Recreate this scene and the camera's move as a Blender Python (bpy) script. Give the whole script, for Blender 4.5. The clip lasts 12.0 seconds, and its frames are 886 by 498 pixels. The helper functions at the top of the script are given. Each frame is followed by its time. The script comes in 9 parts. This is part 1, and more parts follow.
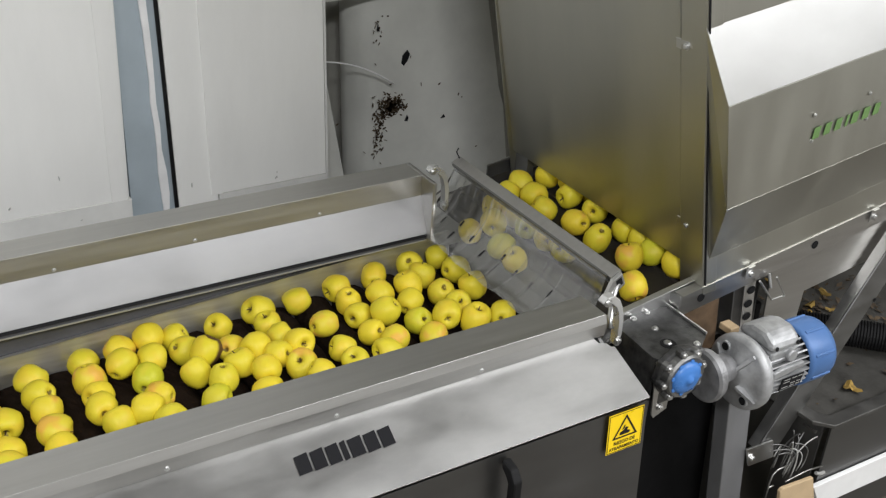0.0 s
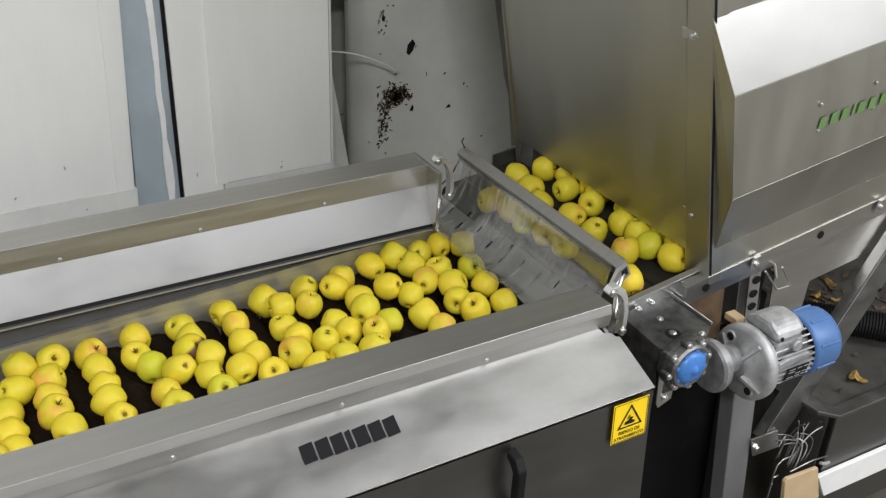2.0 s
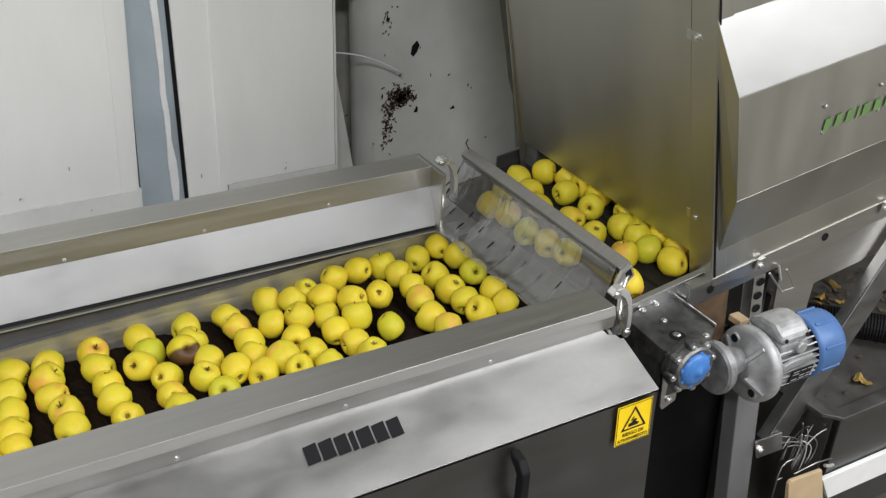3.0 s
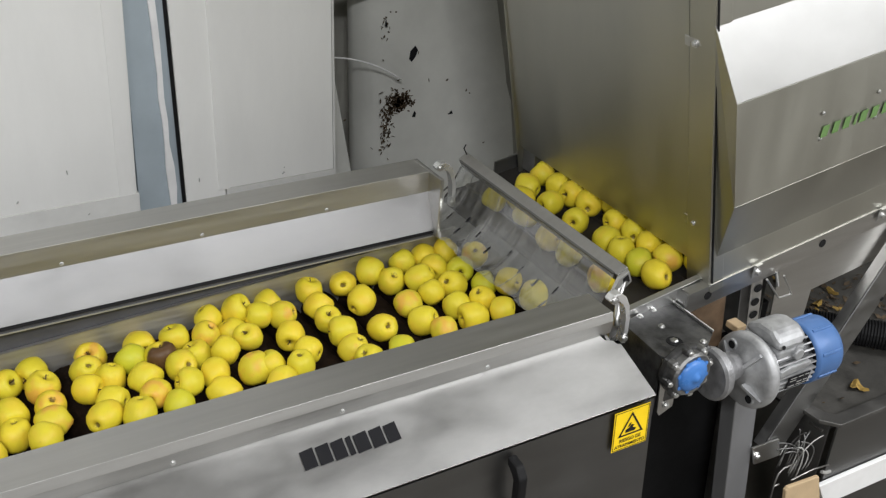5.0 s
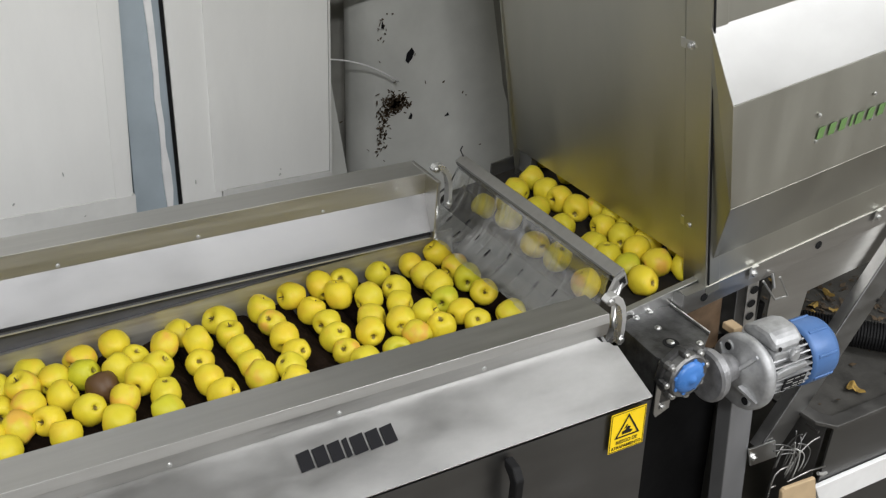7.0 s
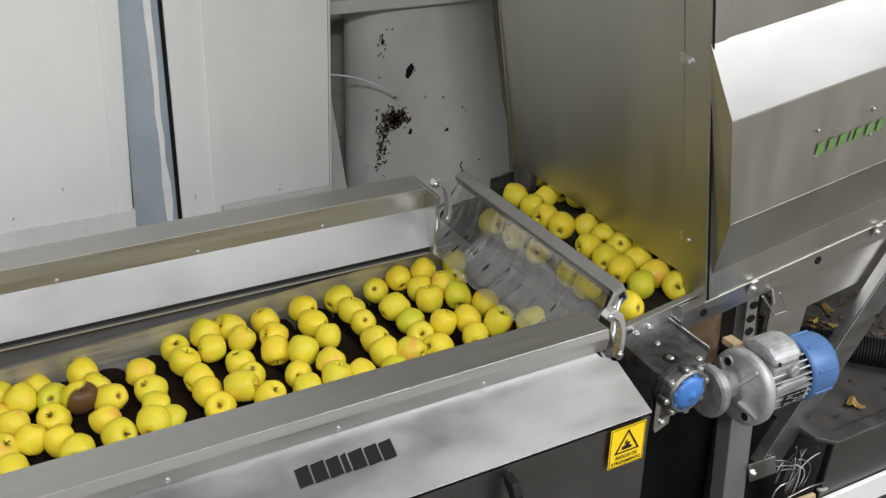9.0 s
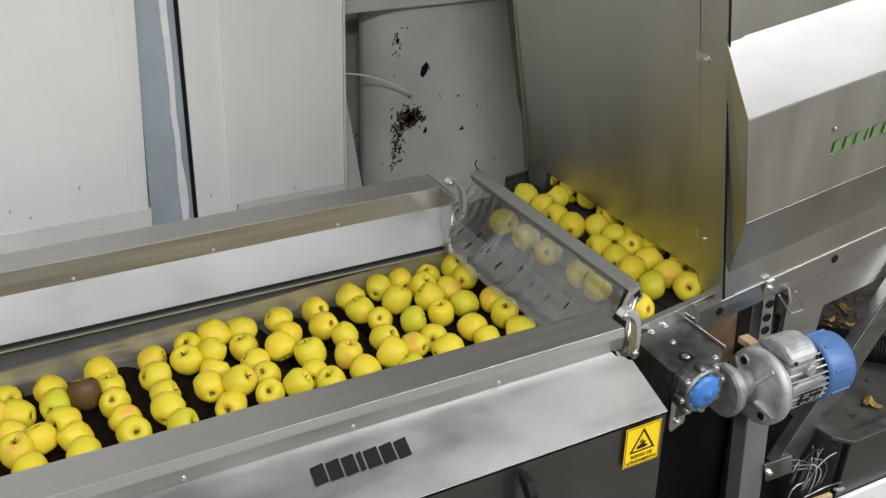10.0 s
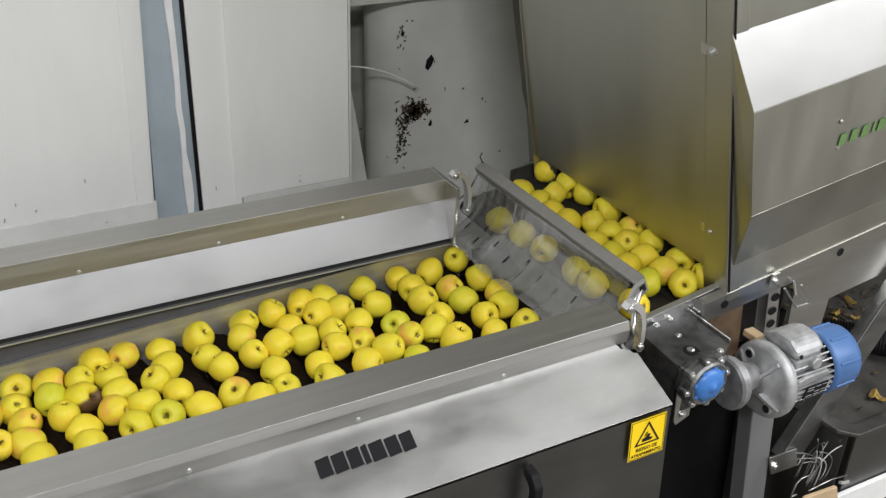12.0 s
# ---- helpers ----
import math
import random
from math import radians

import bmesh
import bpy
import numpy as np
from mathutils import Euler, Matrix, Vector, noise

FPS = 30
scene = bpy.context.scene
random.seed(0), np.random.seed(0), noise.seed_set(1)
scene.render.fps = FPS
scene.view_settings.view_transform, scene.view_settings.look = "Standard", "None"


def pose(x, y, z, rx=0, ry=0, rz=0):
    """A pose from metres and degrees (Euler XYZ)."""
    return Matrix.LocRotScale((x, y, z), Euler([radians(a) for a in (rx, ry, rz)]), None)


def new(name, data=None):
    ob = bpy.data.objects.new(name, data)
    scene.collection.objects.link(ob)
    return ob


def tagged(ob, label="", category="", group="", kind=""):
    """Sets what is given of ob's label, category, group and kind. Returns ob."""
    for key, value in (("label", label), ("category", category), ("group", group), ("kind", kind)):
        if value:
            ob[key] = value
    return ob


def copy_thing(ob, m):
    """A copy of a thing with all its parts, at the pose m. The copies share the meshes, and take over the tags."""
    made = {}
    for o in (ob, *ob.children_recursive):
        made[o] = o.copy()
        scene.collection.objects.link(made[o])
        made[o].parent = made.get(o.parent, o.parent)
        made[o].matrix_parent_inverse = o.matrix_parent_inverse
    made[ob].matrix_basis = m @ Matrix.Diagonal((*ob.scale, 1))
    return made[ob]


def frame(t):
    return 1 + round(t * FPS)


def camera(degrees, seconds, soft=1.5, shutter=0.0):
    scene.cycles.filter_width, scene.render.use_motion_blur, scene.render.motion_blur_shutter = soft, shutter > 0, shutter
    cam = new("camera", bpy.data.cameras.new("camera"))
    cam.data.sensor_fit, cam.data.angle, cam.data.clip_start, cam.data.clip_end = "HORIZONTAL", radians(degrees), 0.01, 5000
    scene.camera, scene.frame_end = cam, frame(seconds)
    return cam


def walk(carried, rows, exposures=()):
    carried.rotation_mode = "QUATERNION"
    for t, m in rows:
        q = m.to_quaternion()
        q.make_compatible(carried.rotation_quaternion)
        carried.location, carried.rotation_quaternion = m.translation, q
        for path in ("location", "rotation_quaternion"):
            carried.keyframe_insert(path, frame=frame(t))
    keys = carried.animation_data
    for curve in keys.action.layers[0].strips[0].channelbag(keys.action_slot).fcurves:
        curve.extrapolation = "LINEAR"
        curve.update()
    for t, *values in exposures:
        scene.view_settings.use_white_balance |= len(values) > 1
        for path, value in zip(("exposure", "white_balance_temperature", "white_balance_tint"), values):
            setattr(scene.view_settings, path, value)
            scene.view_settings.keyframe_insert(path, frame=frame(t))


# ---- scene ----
cam = camera(44.126, 12.0, soft=1.3)
walk(cam, [
    (0, pose(0, 0, 2.3, 61.125, -3.727, -31.786)),
    (0.5, pose(0, 0, 2.3, 60.539, -3.615, -31.582)),
    (1, pose(0, 0, 2.3, 60.553, -3.593, -31.621)),
    (1.5, pose(0, 0, 2.3, 60.515, -3.586, -31.609)),
    (2, pose(0, 0, 2.3, 60.575, -3.642, -31.525)),
    (2.5, pose(0, 0, 2.3, 60.562, -3.647, -31.449)),
    (3, pose(0, 0, 2.3, 60.629, -3.627, -31.295)),
    (5, pose(0, 0, 2.3, 60.897, -3.866, -31.303)),
    (5.5, pose(0, 0, 2.3, 60.744, -3.918, -31.278)),
    (6, pose(0, 0, 2.3, 60.781, -3.918, -31.278)),
    (6.5, pose(0, 0, 2.3, 60.841, -3.964, -31.266)),
    (7, pose(0, 0, 2.3, 61.002, -3.938, -31.473)),
    (9, pose(0, 0, 2.3, 61.786, -4.008, -31.465)),
    (9.5, pose(0, 0, 2.3, 61.811, -3.873, -31.139)),
    (10, pose(0, 0, 2.3, 61.671, -3.636, -30.777)),
    (10.5, pose(0, 0, 2.3, 61.490, -3.416, -30.484)),
    (11, pose(0, 0, 2.3, 61.267, -3.431, -30.443)),
    (11.5, pose(0, 0, 2.3, 61.187, -3.426, -30.483)),
    (12, pose(0, 0, 2.3, 61.290, -3.519, -30.542)),
])

# ---- light: a hall with ceiling lamps ----
world = bpy.data.worlds.new("hall_air")
world.use_nodes = True
scene.world = world
world.node_tree.nodes["Background"].inputs["Color"].default_value = (0.75, 0.78, 0.8, 1)
world.node_tree.nodes["Background"].inputs["Strength"].default_value = 0.015
scene.view_settings.exposure = -0.14


def ceiling_lamp(x, y, sx, sy, watts):
    data = bpy.data.lights.new("hall_lamp", "AREA")
    data.shape, data.size, data.size_y, data.energy, data.color = "RECTANGLE", sx, sy, watts, (0.985, 0.99, 1.01)
    ob = new("hall_lamp", data)
    ob.matrix_world = pose(x, y, 4.28)
    return ob


ceiling_lamp(-3.2, 0.2, 2.0, 0.8, 72)
ceiling_lamp(-1.0, -2.3, 1.2, 0.6, 250)
ceiling_lamp(3.4, -1.7, 3.0, 2.0, 180)
ceiling_lamp(3.3, 0.3, 3.0, 1.2, 50)
ceiling_lamp(6.2, -2.8, 2.0, 2.4, 185)


# ---- materials ----
def mat(name, colour, rough=0.5, metal=0.0, vary=0.12, scale=8.0, bump=0.0, bump_scale=200.0, stretch=(1, 1, 1), rough_vary=0.1, spec=0.5, fine=0.0):
    m = bpy.data.materials.new(name)
    m.use_nodes = True
    n, l = m.node_tree.nodes, m.node_tree.links
    b = n["Principled BSDF"]
    b.inputs["Metallic"].default_value, b.inputs["Specular IOR Level"].default_value = metal, spec
    tc = n.new("ShaderNodeTexCoord")
    mp = n.new("ShaderNodeMapping")
    mp.inputs["Scale"].default_value = stretch
    l.new(tc.outputs["Object"], mp.inputs["Vector"])
    big = n.new("ShaderNodeTexNoise")
    big.inputs["Scale"].default_value, big.inputs["Detail"].default_value, big.inputs["Roughness"].default_value = scale, 6, 0.6
    l.new(mp.outputs[0], big.inputs["Vector"])
    ramp = n.new("ShaderNodeMapRange")
    ramp.inputs["From Min"].default_value, ramp.inputs["From Max"].default_value = 0.3, 0.7
    ramp.inputs["To Min"].default_value, ramp.inputs["To Max"].default_value = 1 - vary, 1 + vary
    l.new(big.outputs["Fac"], ramp.inputs["Value"])
    small = n.new("ShaderNodeTexNoise")
    small.inputs["Scale"].default_value, small.inputs["Detail"].default_value = bump_scale, 3
    l.new(mp.outputs[0], small.inputs["Vector"])
    mul = n.new("ShaderNodeMath")
    mul.operation = "MULTIPLY_ADD"
    mul.inputs[1].default_value = fine
    l.new(small.outputs["Fac"], mul.inputs[0])
    l.new(ramp.outputs[0], mul.inputs[2])
    mix = n.new("ShaderNodeVectorMath")
    mix.operation = "SCALE"
    mix.inputs[0].default_value = colour
    l.new(mul.outputs[0], mix.inputs["Scale"])
    l.new(mix.outputs[0], b.inputs["Base Color"])
    rr = n.new("ShaderNodeMapRange")
    rr.inputs["From Min"].default_value, rr.inputs["From Max"].default_value = 0.3, 0.7
    rr.inputs["To Min"].default_value, rr.inputs["To Max"].default_value = max(0.02, rough - rough_vary), min(1, rough + rough_vary)
    l.new(big.outputs["Fac"], rr.inputs["Value"])
    l.new(rr.outputs[0], b.inputs["Roughness"])
    if bump:
        bp = n.new("ShaderNodeBump")
        bp.inputs["Strength"].default_value, bp.inputs["Distance"].default_value = bump, 0.002
        l.new(small.outputs["Fac"], bp.inputs["Height"])
        l.new(bp.outputs[0], b.inputs["Normal"])
    return m


STEEL = mat("brushed_steel", (0.48, 0.475, 0.46), 0.36, 1.0, 0.07, 5, 0.05, 60, (0.6, 12, 12), 0.07, fine=0.06)
SIDE = mat("wet_side_plate", (0.62, 0.615, 0.595), 0.42, 0.9, 0.1, 7, 0.05, 60, (0.6, 12, 12), 0.08)
COVER = mat("cover_sheet", (0.43, 0.428, 0.42), 0.42, 1.0, 0.11, 4, 0.03, 50, (1, 2, 2), 0.14, fine=0.10)
STEEL_MATTE = mat("matte_steel", (0.50, 0.495, 0.475), 0.52, 1.0, 0.08, 5, 0.05, 60, (0.6, 12, 12), 0.06, fine=0.06)
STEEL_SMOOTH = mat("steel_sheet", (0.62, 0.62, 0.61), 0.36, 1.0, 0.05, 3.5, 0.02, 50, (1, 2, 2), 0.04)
BACK_COVER = mat("inner_cover_sheet", (0.43, 0.43, 0.435), 0.44, 1.0, 0.08, 4, 0.02, 50, (1, 2, 2), 0.1)
# Steel with a darkened base; dim reflections are put into its colour.
DARKENED_STEEL = mat("darkened_steel", (0.17, 0.17, 0.168), 0.42, 1.0, 0.10, 4, 0.03, 60, (1, 3, 3), 0.06)
STEEL_DULL = mat("dull_steel", (0.25, 0.25, 0.245), 0.5, 1.0, 0.12, 9, 0.05, 80, (1, 3, 3), 0.1)
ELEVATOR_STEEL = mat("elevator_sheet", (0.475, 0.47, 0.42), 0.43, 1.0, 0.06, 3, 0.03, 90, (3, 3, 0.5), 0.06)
GEARBOX = mat("grimy_cast_iron", (0.11, 0.11, 0.11), 0.42, 0.85, 0.5, 30, 0.3, 150)
CAST_DARK = mat("grey_cast_iron", (0.28, 0.28, 0.285), 0.48, 0.6, 0.3, 30, 0.2, 150)
PAN_FLOOR = mat("grimy_pan_floor", (0.085, 0.082, 0.075), 0.5, 0.5, 0.35, 12, 0.4, 120, fine=0.3)
PAN_STEEL = mat("pan_steel", (0.16, 0.157, 0.15), 0.5, 0.9, 0.2, 9, 0.08, 80)
CAST = mat("cast_aluminium", (0.40, 0.405, 0.41), 0.48, 0.55, 0.22, 34, 0.15, 150)
BLUE = mat("blue_plastic", (0.055, 0.19, 0.52), 0.32, 0.0, 0.08, 12)
BLUE_COWL = mat("blue_paint", (0.07, 0.16, 0.37), 0.42, 0.1, 0.12, 10, 0.05)
BLACK = mat("black_rubber", (0.009, 0.009, 0.0095), 0.6, 0, 0.2, 20, spec=0.2)
LEG = mat("satin_leg_steel", (0.21, 0.212, 0.218), 0.5, 0.35, 0.1, 8, 0.05, 60, (3, 3, 0.6))
RUSTY = mat("stained_steel", (0.20, 0.135, 0.085), 0.55, 0.6, 0.45, 14, 0.1, 90)
BRISTLE = mat("brush_bristle", (0.013, 0.0085, 0.0065), 0.95, 0, 0.35, 30, 1.0, 320, fine=0.5, spec=0.05)
INNER = mat("grey_inner_wall", (0.075, 0.075, 0.08), 0.7, 0, 0.2, 9)
# Near-black for the block that stands for shade under the elevator.
SHADE_BLACK = mat("shade_black", (0.005, 0.005, 0.0053), 0.75, 0, 0.2, 12, spec=0.15)
BELT = mat("dark_belt", (0.018, 0.015, 0.012), 0.7, 0, 0.3, 18, 0.3, 150)
PANEL = mat("white_panel", (0.86, 0.86, 0.835), 0.45, 0, 0.045, 2.2, 0.02, 60, (2.5, 2.5, 0.6), fine=0.02)
PANEL_KICK = mat("panel_kick", (0.72, 0.72, 0.695), 0.55, 0, 0.1, 6)
STRIP_BLUE = mat("blue_grey_seal", (0.40, 0.465, 0.51), 0.5, 0, 0.1, 5)
SEALANT = mat("white_sealant", (0.90, 0.90, 0.90), 0.5, 0, 0.08, 9, 0.3, 60)
CONCRETE_WALL = mat("grey_wall", (0.67, 0.675, 0.635), 0.75, 0, 0.1, 4, 0.1, 70)
FLOOR = mat("wet_concrete", (0.115, 0.103, 0.084), 0.5, 0, 0.3, 3, 0.3, 60, rough_vary=0.2)
# Plaster grey darkened: the niche's shade is put into the colour.
RECESS = mat("shade_dark_plaster", (0.36, 0.355, 0.32), 0.8, 0, 0.25, 3, 0.15, 70)
HALL_WALL = mat("hall_wall_paint", (0.52, 0.52, 0.505), 0.7, 0, 0.06, 3)
CEILING = mat("ceiling_sheet", (0.48, 0.48, 0.47), 0.7, 0, 0.05, 3)
LITTER = mat("dirt", (0.085, 0.06, 0.036), 0.9, 0, 0.4, 40, 0.5)
LEAF = mat("dry_leaf", (0.34, 0.22, 0.05), 0.8, 0, 0.5, 30)
INK = mat("black_print", (0.012, 0.012, 0.014), 0.7, 0, 0.1, 20, spec=0.2)
GREEN_INK = mat("green_print", (0.12, 0.22, 0.07), 0.5, 0, 0.1, 20)
YELLOW_SIGN = mat("yellow_vinyl", (0.90, 0.62, 0.01), 0.35, 0, 0.04, 10)
WHITE_PAINT = mat("white_bar_paint", (0.82, 0.82, 0.81), 0.4, 0, 0.05, 10)
CARD = mat("cardboard", (0.50, 0.37, 0.22), 0.8, 0, 0.1, 14, 0.2, 90)
WIRE = mat("grey_wire", (0.45, 0.45, 0.43), 0.4, 0.4, 0.1, 20)
WIRE_BRIGHT = mat("bright_bent_steel", (0.78, 0.78, 0.77), 0.3, 0.75, 0.06, 8)
STEM = mat("apple_stem", (0.06, 0.035, 0.012), 0.8, 0, 0.3, 60)


def apple_skin(name, base, blush, amount, green=0.5, decay=False):
    m = bpy.data.materials.new(name)
    m.use_nodes = True
    n, l = m.node_tree.nodes, m.node_tree.links
    b = n["Principled BSDF"]
    tc, info = n.new("ShaderNodeTexCoord"), n.new("ShaderNodeObjectInfo")
    off = n.new("ShaderNodeVectorMath")
    off.operation = "MULTIPLY_ADD"
    comb = n.new("ShaderNodeCombineXYZ")
    for i in range(3):
        l.new(info.outputs["Random"], comb.inputs[i])
    off.inputs[1].default_value = (7, 11, 5)
    l.new(comb.outputs[0], off.inputs[0])
    l.new(tc.outputs["Object"], off.inputs[2])
    big, fine = n.new("ShaderNodeTexNoise"), n.new("ShaderNodeTexNoise")
    big.inputs["Scale"].default_value, big.inputs["Detail"].default_value = 16, 2
    fine.inputs["Scale"].default_value, fine.inputs["Detail"].default_value = 420, 2
    l.new(off.outputs[0], big.inputs["Vector"])
    l.new(off.outputs[0], fine.inputs["Vector"])
    one = n.new("ShaderNodeMix")
    one.data_type = "RGBA"
    one.inputs["A"].default_value, one.inputs["B"].default_value = (*base, 1), (base[0] * 0.86, base[1] * 0.95, base[2], 1)
    mm = n.new("ShaderNodeMath")
    mm.operation = "MULTIPLY_ADD"
    mm.inputs[1].default_value, mm.inputs[2].default_value = 1.0, -0.5 + green * 0.3
    l.new(info.outputs["Random"], mm.inputs[0])
    ad = n.new("ShaderNodeMath")
    ad.operation, ad.use_clamp = "ADD", True
    l.new(mm.outputs[0], ad.inputs[0])
    l.new(big.outputs["Fac"], ad.inputs[1])
    l.new(ad.outputs[0], one.inputs["Factor"])
    sun = n.new("ShaderNodeMapRange")
    sun.inputs["From Min"].default_value, sun.inputs["From Max"].default_value = 0.50, 0.66
    sun.inputs["To Min"].default_value, sun.inputs["To Max"].default_value = 0, amount
    wide = n.new("ShaderNodeTexNoise")
    wide.inputs["Scale"].default_value, wide.inputs["Detail"].default_value = 24, 1
    l.new(off.outputs[0], wide.inputs["Vector"])
    l.new(wide.outputs["Fac"], sun.inputs["Value"])
    two = n.new("ShaderNodeMix")
    two.data_type = "RGBA"
    two.inputs["B"].default_value = (*blush, 1)
    l.new(one.outputs["Result"], two.inputs["A"])
    l.new(sun.outputs[0], two.inputs["Factor"])
    dots = n.new("ShaderNodeMapRange")
    dots.inputs["From Min"].default_value, dots.inputs["From Max"].default_value = 0.66, 0.74
    dots.inputs["To Min"].default_value, dots.inputs["To Max"].default_value = 0, 0.45
    l.new(fine.outputs["Fac"], dots.inputs["Value"])
    three = n.new("ShaderNodeMix")
    three.data_type = "RGBA"
    three.inputs["B"].default_value = (0.30, 0.22, 0.05, 1)
    l.new(two.outputs["Result"], three.inputs["A"])
    l.new(dots.outputs[0], three.inputs["Factor"])
    # russet round the stem and the eye of the fruit
    sep, xy = n.new("ShaderNodeSeparateXYZ"), n.new("ShaderNodeVectorMath")
    flat = n.new("ShaderNodeVectorMath")
    flat.operation, flat.inputs[1].default_value = "MULTIPLY", (1, 1, 0)
    xy.operation = "LENGTH"
    l.new(tc.outputs["Object"], flat.inputs[0])
    l.new(flat.outputs[0], xy.inputs[0])
    rus = n.new("ShaderNodeMapRange")
    rus.inputs["From Min"].default_value, rus.inputs["From Max"].default_value = 0.0162, 0.0125
    rus.inputs["To Min"].default_value, rus.inputs["To Max"].default_value = 0, 0.85
    ragged = n.new("ShaderNodeMath")
    ragged.operation, ragged.inputs[1].default_value = "MULTIPLY_ADD", 0.016
    torn = n.new("ShaderNodeTexNoise")
    torn.inputs["Scale"].default_value, torn.inputs["Detail"].default_value = 130, 2
    l.new(off.outputs[0], torn.inputs["Vector"])
    l.new(torn.outputs["Fac"], ragged.inputs[0])
    l.new(xy.outputs["Value"], ragged.inputs[2])
    l.new(ragged.outputs[0], rus.inputs["Value"])
    four = n.new("ShaderNodeMix")
    four.data_type = "RGBA"
    four.inputs["B"].default_value = (0.075, 0.045, 0.014, 1)
    l.new(three.outputs["Result"], four.inputs["A"])
    l.new(rus.outputs[0], four.inputs["Factor"])
    if decay:
        # one cheek of the fruit has turned brown
        side, edge, five = n.new("ShaderNodeMath"), n.new("ShaderNodeMapRange"), n.new("ShaderNodeMix")
        side.operation, side.inputs[1].default_value = "MULTIPLY_ADD", 0.02
        l.new(tc.outputs["Object"], sep.inputs[0])
        l.new(big.outputs["Fac"], side.inputs[0])
        l.new(sep.outputs["X"], side.inputs[2])
        edge.inputs["From Min"].default_value, edge.inputs["From Max"].default_value = 0.003, 0.011
        l.new(side.outputs[0], edge.inputs["Value"])
        five.data_type = "RGBA"
        five.inputs["B"].default_value = (0.105, 0.055, 0.022, 1)
        l.new(four.outputs["Result"], five.inputs["A"])
        l.new(edge.outputs[0], five.inputs["Factor"])
        four = five
    l.new(four.outputs["Result"], b.inputs["Base Color"])
    b.inputs["Roughness"].default_value = 0.46
    b.inputs["Specular IOR Level"].default_value = 0.35
    b.inputs["Subsurface Weight"].default_value = 0.0
    bp = n.new("ShaderNodeBump")
    bp.inputs["Strength"].default_value, bp.inputs["Distance"].default_value = 0.18, 0.001
    l.new(fine.outputs["Fac"], bp.inputs["Height"])
    l.new(bp.outputs[0], b.inputs["Normal"])
    return m


SKIN = apple_skin("golden_skin", (0.83, 0.645, 0.038), (0.82, 0.52, 0.05), 0.35)
SKIN_GREEN = apple_skin("green_gold_skin", (0.66, 0.60, 0.032), (0.74, 0.58, 0.05), 0.4, 0.4)
SKIN_RED = apple_skin("blushed_skin", (0.82, 0.62, 0.04), (0.78, 0.34, 0.08), 0.6)
SKIN_ROTTEN = apple_skin("rotten_skin", (0.76, 0.62, 0.03), (0.70, 0.42, 0.04), 0.3, decay=True)


def clear_plastic():
    m = bpy.data.materials.new("clear_pvc")
    m.use_nodes = True
    n, l = m.node_tree.nodes, m.node_tree.links
    n.remove(n["Principled BSDF"])
    tr, gl, df, m1, m2 = (n.new(k) for k in ("ShaderNodeBsdfTransparent", "ShaderNodeBsdfGlossy", "ShaderNodeBsdfDiffuse", "ShaderNodeMixShader", "ShaderNodeMixShader"))
    tr.inputs["Color"].default_value = (0.95, 0.955, 0.95, 1)
    gl.inputs["Roughness"].default_value = 0.16
    df.inputs["Color"].default_value = (0.42, 0.42, 0.41, 1)
    tc, mp, no = n.new("ShaderNodeTexCoord"), n.new("ShaderNodeMapping"), n.new("ShaderNodeTexNoise")
    mp.inputs["Scale"].default_value = (2, 30, 2)
    no.inputs["Scale"].default_value, no.inputs["Detail"].default_value = 1.6, 3
    l.new(tc.outputs["Object"], mp.inputs["Vector"])
    l.new(mp.outputs[0], no.inputs["Vector"])
    haze = n.new("ShaderNodeMapRange")
    haze.inputs["From Min"].default_value, haze.inputs["From Max"].default_value = 0.35, 0.7
    haze.inputs["To Min"].default_value, haze.inputs["To Max"].default_value = 0.03, 0.15
    l.new(no.outputs["Fac"], haze.inputs["Value"])
    l.new(haze.outputs[0], m1.inputs["Fac"])
    l.new(tr.outputs[0], m1.inputs[1])
    l.new(df.outputs[0], m1.inputs[2])
    fr = n.new("ShaderNodeLayerWeight")
    fr.inputs["Blend"].default_value = 0.21
    bp = n.new("ShaderNodeBump")
    bp.inputs["Strength"].default_value, bp.inputs["Distance"].default_value = 0.4, 0.01
    l.new(no.outputs["Fac"], bp.inputs["Height"])
    l.new(bp.outputs[0], gl.inputs["Normal"])
    l.new(fr.outputs["Facing"], m2.inputs["Fac"])
    l.new(m1.outputs[0], m2.inputs[1])
    l.new(gl.outputs[0], m2.inputs[2])
    l.new(m2.outputs[0], n["Material Output"].inputs["Surface"])
    return m


PVC = clear_plastic()


# ---- mesh tools ----
def link_mesh(name, bm, material, parent=None, label="", smooth=False):
    me = bpy.data.meshes.new(name)
    bmesh.ops.recalc_face_normals(bm, faces=bm.faces)
    bm.to_mesh(me)
    bm.free()
    me.materials.append(material)
    if smooth:
        for p in me.polygons:
            p.use_smooth = True
    ob = new(name, me)
    ob.parent = parent
    if label:
        ob["label"] = label
    return ob


def part(name, bm, material, parent, label="", smooth=False):
    return link_mesh(name, bm, material, parent, label, smooth)


def thing(name, label, category, group="", kind="", at=None):
    e = new(name)
    e.empty_display_size = 0.05
    if at is not None:
        e.matrix_world = at
    return tagged(e, label, category, group, kind)


